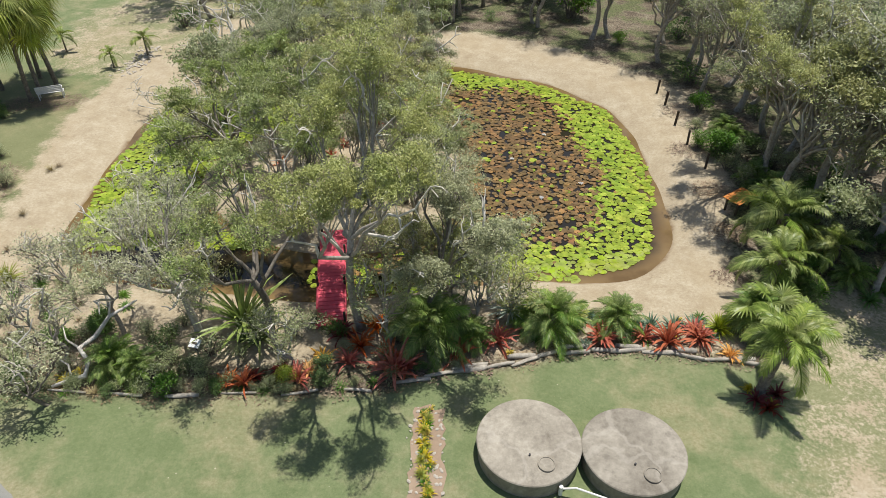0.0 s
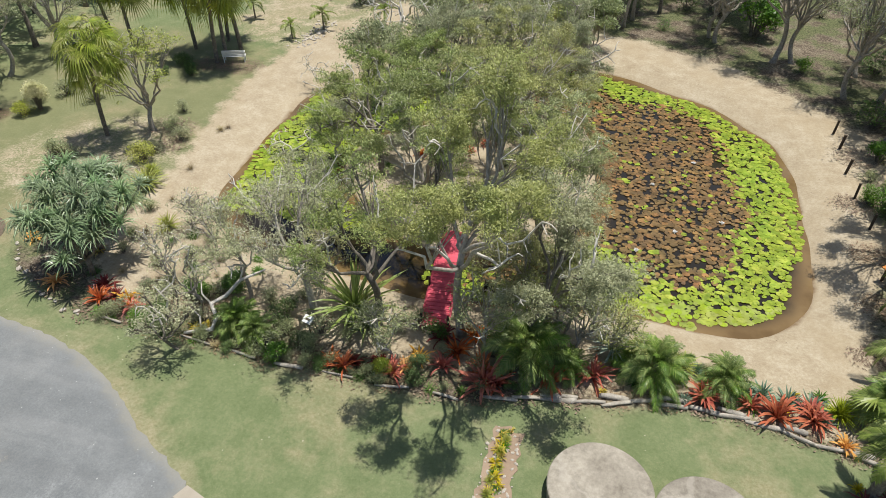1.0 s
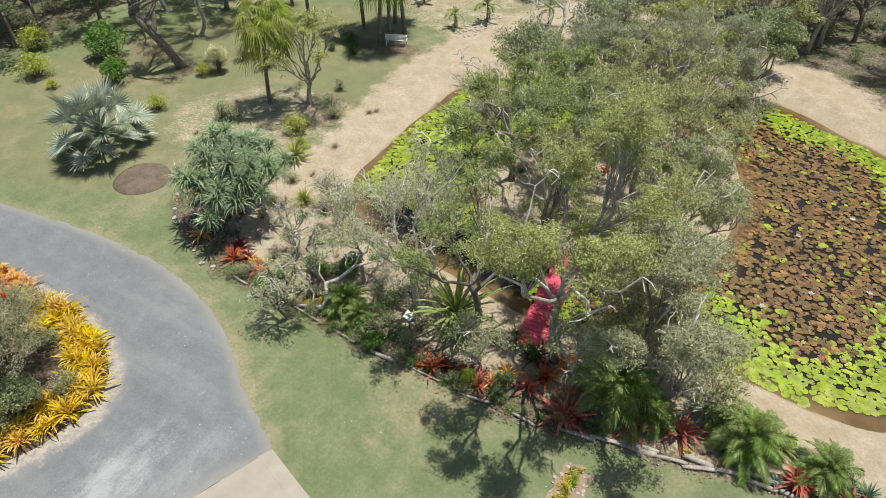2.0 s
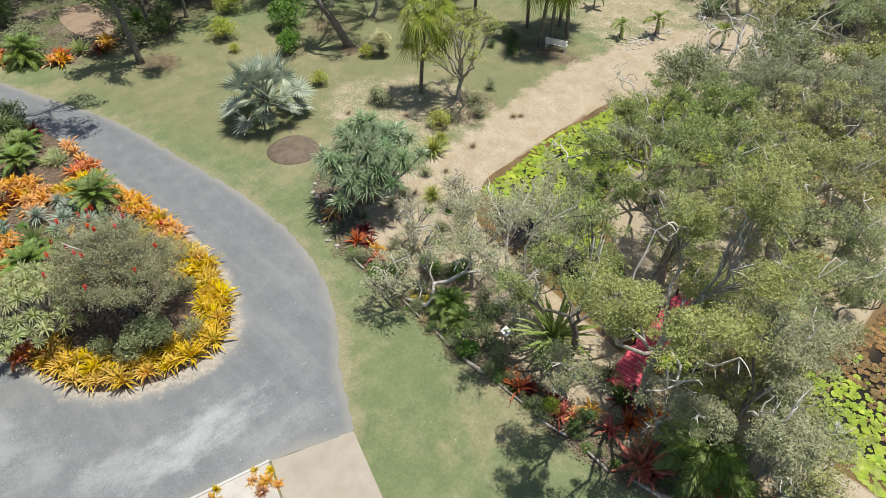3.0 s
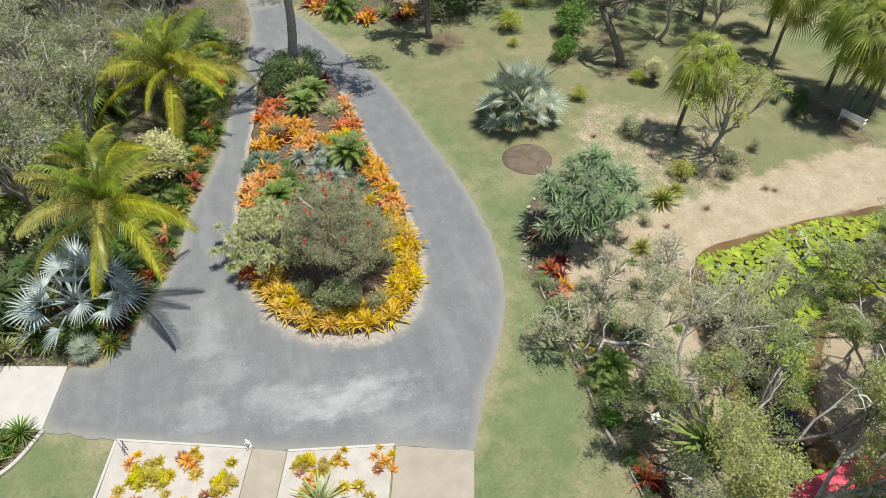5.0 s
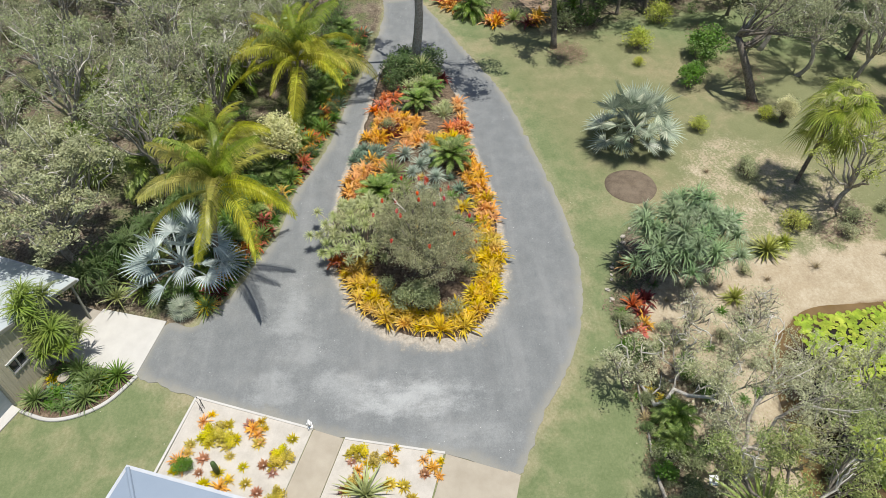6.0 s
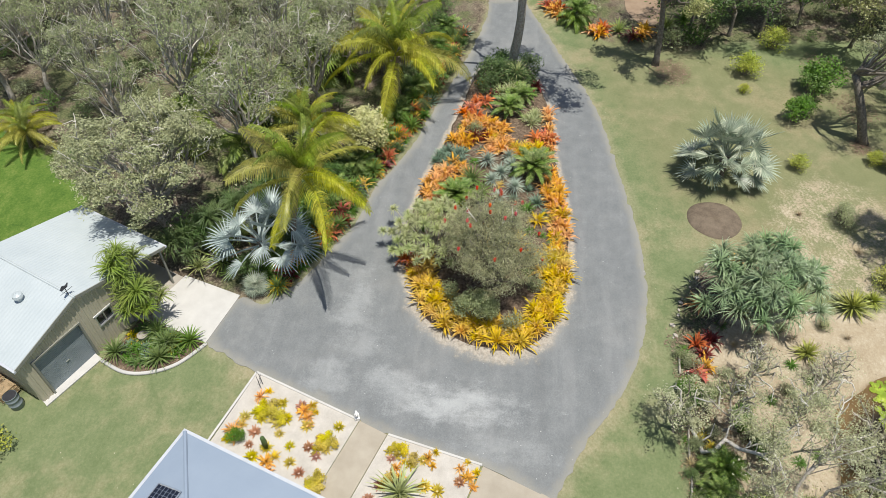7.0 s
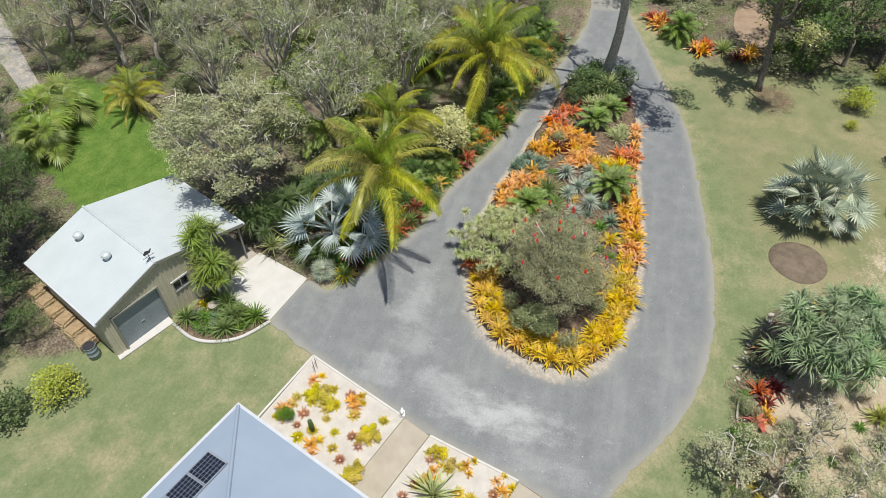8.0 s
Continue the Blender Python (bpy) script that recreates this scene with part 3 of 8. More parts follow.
grid = grid[signed(grid, drive_edge) > 0.25]
k = len(drive_edge)
dv, de, df, _, _, _ = delaunay_2d_cdt([Vector(u) for u in np.vstack([drive_edge, grid])], [(i, (i + 1) % k) for i in range(k)], [], 1, 0.001)
dq = np.vstack([np.array([(u.x, u.y) for u in dv]), drive_edge, drive_edge])
nd = len(dv)
dm = bpy.data.meshes.new("driveway")
dm.from_pydata(np.column_stack([dq, np.r_[np.full(nd + k, 0.015), np.full(k, -0.03)]]).tolist(), [], [tuple(t) for t in df] + [(nd + k + i, nd + k + (i + 1) % k, nd + (i + 1) % k, nd + i) for i in range(k)])
dm.attributes.new("bed_gap", "FLOAT", "POINT").data.foreach_set("value", (-signed(dq, BED) / (0.32 + 0.42 * np.clip((dq[:, 0] + 26) / 8.5, 0, 1))).astype(np.float32))
dm.attributes.new("rim", "FLOAT", "POINT").data.foreach_set("value", signed(dq, DRIVE).astype(np.float32))
tagged(part("driveway", dm, M_GRAVEL), "grey compacted gravel driveway looping round a garden bed", "driveway", kind="structure")

# ---- island bed in the drive: apron of washed sand, edging stones, mulch ----
c0 = BED.mean(0)
n = Nodes("sandy_gravel_verge")
P = n.coord()
col = n.ramp(n.noise(5.0, 5, 0.75, P), [(0.35, (0.27, 0.24, 0.20)), (0.65, (0.47, 0.42, 0.35))])
col = n.mix(n.math("MULTIPLY", n.step(n.noise(1.5, 6, 0.8, P), 0.38, 0.62), 0.9), col, (0.215, 0.22, 0.218))
M_VERGE = n.finish(col, 0.95, n.bump(n.noise(20.0, 3, 0.8, P), 0.5, 0.03), 0.0, 0.15)
n = Nodes("bark_mulch")
P = n.coord()
col = n.ramp(n.noise(6.0, 5, 0.75, P), [(0.35, (0.07, 0.05, 0.035)), (0.55, (0.18, 0.13, 0.09)), (0.7, (0.32, 0.25, 0.18))])
M_MULCH = n.finish(col, 0.95, n.bump(n.noise(18.0, 4, 0.8, P), 0.8, 0.06), 0.0, 0.15)
slab("garden_bed", BED, 0.0, 0.20, M_MULCH, "mulched island garden bed inside the driveway loop", "garden bed", step=0.4, jitter=0.04, inset=0.25)


def stone_mesh(seed, s=(0.3, 0.22, 0.16)):
    r = random.Random(seed)
    bm = bmesh.new()
    bmesh.ops.create_icosphere(bm, subdivisions=1, radius=1.0)
    for v in bm.verts:
        v.co = Vector((v.co.x * s[0], v.co.y * s[1], v.co.z * s[2])) * r.uniform(0.75, 1.15)
    me = bpy.data.meshes.new("stone")
    bm.to_mesh(me)
    bm.free()
    me.materials.append(M_ROCK)
    return me


STONES = [stone_mesh(i) for i in range(6)]

# ---- concrete paths and the white gravel beds by the house ----
slab("white_gravel_bed", [(-14.95, -3.75), (-13.02, 1.55), (-9.0, 0.2), (-10.6, -4.9)], 0.0, 0.035, M_WHITEGRAVEL, "white gravel bed planted with succulents and bromeliads", "garden bed")
slab("white_gravel_bed", [(-12.5, 2.95), (-11.55, 7.15), (-7.3, 5.8), (-8.5, 1.6)], 0.0, 0.035, M_WHITEGRAVEL, "white gravel bed planted with yucca and bromeliads", "garden bed")
slab("garden_path", [(-13.02, 1.6), (-12.5, 2.92), (-8.0, 1.4), (-8.5, 0.05)], 0.0, 0.05, M_CONCP, "plain tan concrete path to the house", "path")
slab("concrete_apron", [(-11.53, 7.25), (-10.4, 10.2), (-6.4, 8.9), (-7.3, 5.85)], 0.0, 0.05, M_CONCP, "tan concrete apron in front of the house garage", "pavement")
slab("concrete_strip", [(-10.63, 9.75), (-10.40, 10.25), (-6.4, 8.97), (-6.6, 8.5)], 0.0, 0.056, M_CONCP, "tan concrete edge strip of the apron", "pavement")
edge = Soup()
for a, b in (((-14.98, -3.78), (-13.05, 1.58)), ((-14.98, -3.78), (-10.7, -5.0)), ((-12.52, 2.98), (-11.58, 7.2))):
    d = Vector((b[0] - a[0], b[1] - a[1], 0))
    edge.box(((a[0] + b[0]) / 2, (a[1] + b[1]) / 2, 0.03), (d.length, 0.10, 0.09), Matrix.Rotation(math.atan2(d.y, d.x), 4, "Z"))
tagged(part("kerb", edge, M_CONCL), "pale concrete kerb round the white gravel bed", "kerb", kind="structure")


# ---- two concrete water tanks ----
def water_tank(at, r, rz, stain):
    t = thing("water_tank", stain, "water tank", (*at, -0.3), rz, "pair of water tanks")
    s = Soup()
    k = 64
    prof = [(r, 0.0), (r, 0.86), (r + 0.05, 0.87), (r + 0.05, 0.93), (r + 0.02, 0.96), (r * 0.6, 1.00), (0.02, 1.03)]
    ring = [(q * math.cos(a), q * math.sin(a), z) for q, z in prof for a in np.arange(k) * 2 * math.pi / k]
    s.add(ring, [(i * k + j, i * k + (j + 1) % k, (i + 1) * k + (j + 1) % k, (i + 1) * k + j) for i in range(len(prof) - 1) for j in range(k)] + [tuple((len(prof) - 1) * k + j for j in range(k))])
    part("tank_body", s, M_TANK, t)
    h = Soup()
    k = 28
    prof = [(0.28, -0.03), (0.28, 0.055), (0.26, 0.065), (0.235, 0.065), (0.23, 0.04), (0.02, 0.045)]
    ring = [(0.45 * 1 + q * math.cos(a), -0.95 + q * math.sin(a), 0.99 + z) for q, z in prof for a in np.arange(k) * 2 * math.pi / k]
    h.add(ring, [(i * k + j, i * k + (j + 1) % k, (i + 1) * k + (j + 1) % k, (i + 1) * k + j) for i in range(len(prof) - 1) for j in range(k)] + [tuple((len(prof) - 1) * k + j for j in range(k))])
    part("hatch", h, M_TANK, t, "round concrete hatch cover")
    e = Soup()
    e.tube([(-0.05, -0.62, 0.97), (-0.05, -0.62, 1.08)], [0.035, 0.035], 8)
    part("vent_stub", e, M_BLACK, t)
    return t


def tank_concrete(name, tone):
    n = Nodes(name)
    P = n.coord()
    f1, f2, f3 = n.noise(0.8, 5, 0.6, P), n.noise(6.0, 5, 0.75, P), n.noise(1.7, 6, 0.7, P)
    col = n.ramp(n.math("ADD", n.math("MULTIPLY", f1, 0.6), n.math("MULTIPLY", f2, 0.4)), [(0.32, (0.17 * tone, 0.148 * tone, 0.118 * tone)), (0.5, (0.29 * tone, 0.26 * tone, 0.212 * tone)), (0.66, (0.42 * tone, 0.38 * tone, 0.315 * tone))])
    col = n.mix(n.math("MULTIPLY", n.step(f3, 0.54, 0.66), 0.35), col, (0.12, 0.105, 0.085))
    cr = n.add("TexVoronoi", {"Vector": n.add("VectorMath", {0: P, 1: n.add("TexNoise", {"Vector": P, "Scale": 1.2}).outputs["Color"]}, operation="ADD").outputs[0], "Scale": 0.3})
    cr.feature = "DISTANCE_TO_EDGE"
    line = n.step(cr.outputs["Distance"], 0.022, 0.008)
    col = n.mix(n.math("MULTIPLY", line, 0.22), col, (0.50, 0.46, 0.40))
    return n.finish(col, 0.92, n.bump(f2, 0.4, 0.02), 0.0, 0.2)


M_TANK = tank_concrete("stained_tank_concrete", 1.08)
water_tank((2.75, 13.40), 1.66, 0, "round half-buried concrete water tank with a pale cracked top")
M_TANK = tank_concrete("darker_tank_concrete", 0.9)
water_tank((6.08, 13.02), 1.62, -6, "round half-buried concrete water tank with a darker stained top")
pipe = thing("tank_pipe", "white plastic pipe joining the two water tanks", "pipe", (3.75, 11.75, 0))
s = Soup()
s.tube([(-0.15, 0.1, 0.3), (0.3, 0.02, 0.45), (1.9, -0.62, 0.4), (2.3, -0.75, 0.35)], [0.033] * 4, 8)
part("pipe", s, M_PIPE, pipe)
s = Soup()
s.tube([(-0.15, 0.1, 0.0), (-0.15, 0.1, 0.42)], [0.07, 0.07], 8)
part("pipe_riser", s, M_PIPE, pipe)
s = Soup()
s.tube([(2.0, -0.62, 0.0), (2.0, -0.62, 0.44)], [0.06, 0.06], 8)
part("pipe_riser", s, M_PIPE, pipe)


# ---- shed with carport ----
SH = thing("shed", "olive steel-clad gable shed with a pale zinc roof and carport", "shed", (-12.3, -12.95, 0), 157.7)


def ribbed(p0, p1, zlo, top, step=0.25, depth=0.035, off=0.0):
    """A clad wall from p0 to p1 whose top follows top(u), with upright ribs; returns a Soup."""
    s = Soup()
    a, b = np.array(p0, float), np.array(p1, float)
    L = np.hypot(*(b - a))
    d = (b - a) / L
    nrm = np.array((d[1], -d[0]))
    us, ds = [], []
    u = 0.0
    while u < L:
        for du, dd in ((0.0, 0.0), (0.14, 0.0), (0.165, depth), (0.225, depth)):
            if u + du <= L:
                us.append(u + du)
                ds.append(dd)
        u += step
    us.append(L)
    ds.append(0.0)
    for i in range(len(us) - 1):
        q = []
        for uu, dd in ((us[i], ds[i]), (us[i + 1], ds[i + 1])):
            xy = a + d * uu + nrm * (dd + off)
            q.append((xy, zlo(uu) if callable(zlo) else zlo, top(uu) if callable(top) else top))
        s.quads([[(*q[0][0], q[0][1]), (*q[1][0], q[1][1]), (*q[1][0], q[1][2]), (*q[0][0], q[0][2])]])
    return s


def shed_top(x):
    return 2.97 + (4.0 - 2.97) * x / 3.45 if x < 3.45 else 4.0 - (4.0 - 2.76) * (x - 3.45) / 4.8


for nm, x0, x1, zlo in (("wall_panel", 0.0, 0.55, 0.0), ("wall_panel", 0.55, 3.05, 2.45), ("wall_panel", 3.05, 3.8, 0.0), ("wall_panel", 3.8, 4.65, 2.05), ("wall_panel", 4.65, 5.4, 0.0)):
    part(nm, ribbed((x0, 0), (x1, 0), zlo, lambda u, x0=x0: shed_top(x0 + u) - 0.06), M_WALL, SH)
part("wall_panel", ribbed((3.8, 0), (4.65, 0), 0.0, 1.35), M_WALL, SH)
part("wall_panel", ribbed((0, 5.8), (0, 0), 0.0, 2.90), M_WALL, SH)
part("wall_panel", ribbed((8.1, 5.8), (0, 5.8), 0.0, lambda u: shed_top(8.1 - u) - 0.06), M_WALL, SH)
part("wall_panel", ribbed((5.4, 0), (5.4, 5.8), 0.0, shed_top(5.4) - 0.06), M_WALL, SH)
rd = None
for i in range(25):
    s = Soup()
    z = 0.02 + i * 0.097
    s.box((1.80, 0.10, z + 0.045), (2.46, 0.03, 0.085))
    slat = part("door_slat", s, M_ROLLER, SH if rd is None else rd, "closed grey steel roller door" if rd is None else "")
    rd = rd or slat
s = Soup()
s.box((1.80, 0.06, 1.02), (0.18, 0.03, 0.05))
part("door_handle", s, M_ALU, rd, "bright metal lift handle")
for nm, c, sz in (("door_jamb", (0.55, -0.005, 1.22), (0.09, 0.16, 2.45)), ("door_jamb", (3.05, -0.005, 1.22), (0.09, 0.16, 2.45)), ("door_head", (1.80, -0.005, 2.49), (2.60, 0.16, 0.09))):
    s = Soup()
    s.box(c, sz)
    part(nm, s, M_TRIM, SH)
s = Soup()
for z in (1.35, 2.05):
    s.box((4.225, -0.012, z), (0.90, 0.13, 0.06))
for x in (3.8, 4.65, 4.225):
    s.box((x, -0.01, 1.7), (0.05, 0.12, 0.74))
w = part("window_frame", s, M_ALU, SH)
s = Soup()
s.box((4.225, 0.03, 1.7), (0.82, 0.02, 0.68))
part("pane", s, M_GLASSDARK, w)
s = Soup()
s.box((4.22, -0.05, 2.12), (1.0, 0.03, 0.05))
part("window_flashing", s, M_WHITE, SH)


def roof_sheet(x0, z0, x1, z1, y0, y1, period=0.19, amp=0.004):
    s = Soup()
    ys = np.arange(y0, y1 + 0.001, period / 4)
    z = amp * np.sin(np.arange(len(ys)) * math.pi / 2)
    v = [(x0, y, z0 + dz) for y, dz in zip(ys, z)] + [(x1, y, z1 + dz) for y, dz in zip(ys, z)]
    k = len(ys)
    lo = [(x, y, zz - 0.03) for x, y, zz in v]
    s.add(v, [(i, i + 1, k + i + 1, k + i) for i in range(k - 1)])
    s.add(lo, [(i, k + i, k + i + 1, i + 1) for i in range(k - 1)])
    return s


part("roof_sheet", roof_sheet(-0.16, 2.94, 3.45, 4.02, -0.18, 6.0), M_SHEDROOF, SH)
part("roof_sheet", roof_sheet(3.45, 4.02, 8.4, 2.74, -0.18, 6.0), M_SHEDROOF, SH)
s = Soup()
s.tube([(3.45, -0.19, 4.025), (3.45, 6.01, 4.025)], [0.06, 0.06], 8)
part("ridge_cap", s, M_SHEDROOF, SH)
s = Soup()
for a, b in (((-0.17, -0.16, 2.88), (3.45, -0.16, 3.96)), ((3.45, -0.16, 3.96), (8.4, -0.16, 2.68))):
    c = (np.array(a) + np.array(b)) / 2
    ang = math.atan2(b[2] - a[2], b[0] - a[0])
    s.box(c, (math.hypot(b[0] - a[0], b[2] - a[2]), 0.04, 0.16), Matrix.Rotation(-ang, 4, "Y"))
part("barge_board", s, M_TRIM, SH)
for x, z in ((-0.21, 2.88), (8.45, 2.68)):
    s = Soup()
    s.box((x, 2.9, z), (0.11, 6.2, 0.10))
    part("gutter", s, M_GUTTER, SH)
for x in (8.15,):
    for y in (0.05, 2.9):
        s = Soup()
        s.box((x, y, 1.36), (0.09, 0.09, 2.72))
        part("carport_post", s, M_TRIM, SH)


def roof_vent(x, y):
    s = Soup()
    k = 20
    prof = [(0.13, -0.12), (0.13, 0.12), (0.20, 0.14), (0.235, 0.24), (0.20, 0.35), (0.09, 0.41), (0.01, 0.42)]
    z = shed_top(x) + 0.02
    ring = [(x + q * math.cos(a) * (1 + 0.03 * (j % 2)), y + q * math.sin(a), z + h) for q, h in prof for j, a in enumerate(np.arange(k) * 2 * math.pi / k)]
    s.add(ring, [(i * k + j, i * k + (j + 1) % k, (i + 1) * k + (j + 1) % k, (i + 1) * k + j) for i in range(len(prof) - 1) for j in range(k)])
    return part("roof_vent", s, M_SHEDROOF, SH, "round turbine vent")


roof_vent(2.2, 4.5)
roof_vent(2.3, 2.2)
# ornament and bracket on the gable
wv = thing("weather_vane", "dark metal weather vane on the shed gable", "weather vane", (-15.5, -11.75, 3.98), 157)
s = Soup()
s.tube([(0, 0, 0), (0, 0, 0.55)], [0.02, 0.015], 6)
s.tube([(-0.3, 0, 0.35), (0.3, 0, 0.35)], [0.012, 0.012], 5)
s.tube([(-0.2, 0, 0.55), (-0.05, 0, 0.62), (0.1, 0, 0.58), (0.22, 0, 0.7)], [0.05, 0.09, 0.06, 0.02], 6)
part("vane", s, M_BLACK, wv)
slab("shed_step", [(-12.5, -13.3), (-15.2, -12.1), (-14.85, -11.45), (-12.1, -12.75)], 0.0, 0.06, M_CONCL, "pale concrete slab before the roller door", "pavement")
slab("carport_slab", [(-17.2, -10.8), (-20.3, -9.5), (-22.3, -14.4), (-19.3, -15.6)], 0.0, 0.05, M_CONC, "shaded concrete carport floor", "pavement")
slab("carport_pad", [(-16.35, -6.8), (-19.45, -6.1), (-20.45, -9.45), (-17.4, -10.7), (-16.9, -8.6)], 0.0, 0.055, M_CONCL, "pale concrete pad in front of the carport", "pavement")
s = Soup()
kp = smooth_loop([(-14.75, -11.4), (-14.25, -10.1), (-14.35, -8.9), (-15.0, -7.7), (-16.3, -6.75)], 6, False)
s.tube([(x, y, 0.05) for x, y in kp], [0.09] * len(kp), 8)
tagged(part("kerb", s, M_CONCL), "cream concrete kerb curving round the shed garden", "kerb", kind="structure")
slab("shed_garden", [*[tuple(q) for q in kp], (-16.9, -8.6), (-17.4, -10.6)], 0.0, 0.07, M_MULCH, "mulched garden bed beside the shed", "garden bed")

# ---- house: hip roof of pale blue steel ----
HO = thing("house", "low house under a pale blue steel hip roof", "house", (-10.02, -4.42, 0), -18.6)
W_, L_, EZ, RZ = 9.0, 10.5, 3.30, 4.95
s = Soup()
A = [(0, 0, EZ), (W_, 0, EZ), (W_, L_, EZ), (0, L_, EZ), (W_ / 2, W_ / 2, RZ), (W_ / 2, L_ - W_ / 2, RZ)]
for f in ((0, 1, 4), (1, 2, 5, 4), (2, 3, 5), (3, 0, 4, 5)):
    s.add([A[i] for i in f], [tuple(range(len(f)))])
    s.add([(A[i][0], A[i][1], A[i][2] - 0.05) for i in f], [tuple(range(len(f)))[::-1]])
part("roof", s, M_HOUSEROOF, HO)
for a, b in ((0, 4), (1, 4), (2, 5), (3, 5), (4, 5)):
    s = Soup()
    s.tube([np.array(A[a]) + (0, 0, 0.01), np.array(A[b]) + (0, 0, 0.01)], [0.085, 0.085], 8)
    part("hip_cap", s, M_HOUSEROOF, HO)
for c, sz in (((W_ / 2, -0.06, EZ - 0.05), (W_ + 0.24, 0.12, 0.13)), ((W_ / 2, L_ + 0.06, EZ - 0.05), (W_ + 0.24, 0.12, 0.13)), ((-0.06, L_ / 2, EZ - 0.053), (0.12, L_, 0.13)), ((W_ + 0.06, L_ / 2, EZ - 0.053), (0.12, L_, 0.13))):
    s = Soup()
    s.box(c, sz)
    part("gutter", s, M_GUTTER, HO)
s = Soup()
s.box((W_ / 2, L_ / 2, (EZ - 0.12) / 2), (W_ - 1.2, L_ - 1.2, EZ - 0.12))
part("house_wall", s, M_WHITE, HO)
s = Soup()
s.box((W_ / 2, L_ / 2, EZ - 0.10), (W_ - 0.02, L_ - 0.02, 0.03))
part("soffit", s, M_WHITE, HO)
slope = math.atan2(RZ - EZ, W_ / 2)


def bar_mesh(size):
    s = Soup()
    s.box((0, 0, 0), size)
    me = s.mesh("grid_line")
    me.materials.append(M_ALU)
    return me


GRID_ACROSS, GRID_ALONG = bar_mesh((0.97, 0.018, 0.004)), bar_mesh((0.011, 1.18, 0.0036))
for i in range(4):
    x = 2.10 + i * 1.07
    base = pose(x, 0.72, EZ + 0.72 * math.tan(slope) + 0.10, math.degrees(slope), 0, 0)
    pn = thing("solar_panel", "black solar panel with an aluminium frame on the house roof", "solar panel", group="solar panels on the roof")
    pn.matrix_basis = HO.matrix_basis @ base
    s = Soup()
    for c, sz in (((0.52, 0.015, 0), (1.04, 0.03, 0.04)), ((0.52, 1.235, 0), (1.04, 0.03, 0.04)), ((0.015, 0.625, 0), (0.03, 1.19, 0.04)), ((1.025, 0.625, 0), (0.03, 1.19, 0.04))):
        s.box(c, sz)
    part("panel_frame", s, M_ALU, pn)
    s = Soup()
    s.box((0.52, 0.625, -0.012), (0.98, 1.19, 0.016))
    part("backing", s, M_WHITE, pn)
    s = Soup()
    for a in range(6):
        for b in range(10):
            s.box((0.115 + a * 0.162, 0.087 + b * 0.1195, 0.002), (0.154, 0.1125, 0.010))
    part("cell_grid", s, M_CELL, pn)
    for j in range(1, 6):
        part("grid_line", GRID_ACROSS, None, pn).location = (0.52, 0.03 + j * 0.1985, 0.008)
        part("grid_line", GRID_ALONG, None, pn).location = (0.035 + j * 0.162, 0.625, 0.008)


# ---- plants: kit ----
def unit(v):
    return v / (np.linalg.norm(v, axis=-1, keepdims=True) + 1e-9)


def leaf_quads(r, c, L, W, droop=0.3):
    """Rhombic leaves at the places c (n, 3)."""
    k = len(c)
    d = r.normal(0, 1, (k, 3))
    d[:, 2] = d[:, 2] * 0.55 - droop
    d = unit(d)
    s = unit(np.cross(d, np.array((0.0, 0.0, 1.0)) + r.normal(0, 0.55, (k, 3))))
    l = (L * r.uniform(0.65, 1.3, (k, 1))) / 2
    w = (W * r.uniform(0.65, 1.3, (k, 1))) / 2
    return np.stack([c - d * l, c + s * w, c + d * l, c - s * w], 1)


def leaf_tris(r, c, L, W, droop=0.3):
    """The same with three corners, for far or tiny leaves."""
    q = leaf_quads(r, c, L * 1.15, W * 1.5, droop)
    return np.stack([q[:, 0] * 0.6 + q[:, 1] * 0.4, q[:, 2], q[:, 3]], 1)


def limb(r, p, d, L, rad, depth, tubes, tips, kids=(3, 4), spread=0.75, wig=0.18, up=0.15, shrink=0.68):
    """Grows one limb and its branches; tubes and tips fill up."""
    k = 5
    path, q, v = [np.array(p, float)], np.array(p, float), np.array(d, float)
    for i in range(k):
        v = unit(v + r.normal(0, wig, 3) + np.array((0, 0, up * 0.3)))
        q = q + v * L / k
        path.append(q)
    tubes.append((np.array(path), np.linspace(rad, rad * 0.6, k + 1), depth))
    if depth == 0:
        tips.append(path[-1])
        tips.append(path[3])
        return
    if depth == 1:
        tips.append(path[3])
    for j in range(r.randint(kids[0], kids[1] + 1)):
        at = path[-1] if j < 2 else path[r.randint(2, k)]
        side = unit(np.cross(v, r.normal(0, 1, 3)))
        nd = unit(v * (1 - spread * 0.45) + side * spread + np.array((0, 0, up)))
        limb(r, at, nd, L * shrink * r.uniform(0.8, 1.2), rad * (0.62 if j < 2 else 0.48), depth - 1, tubes, tips, kids, spread, wig * 1.15, up, shrink)


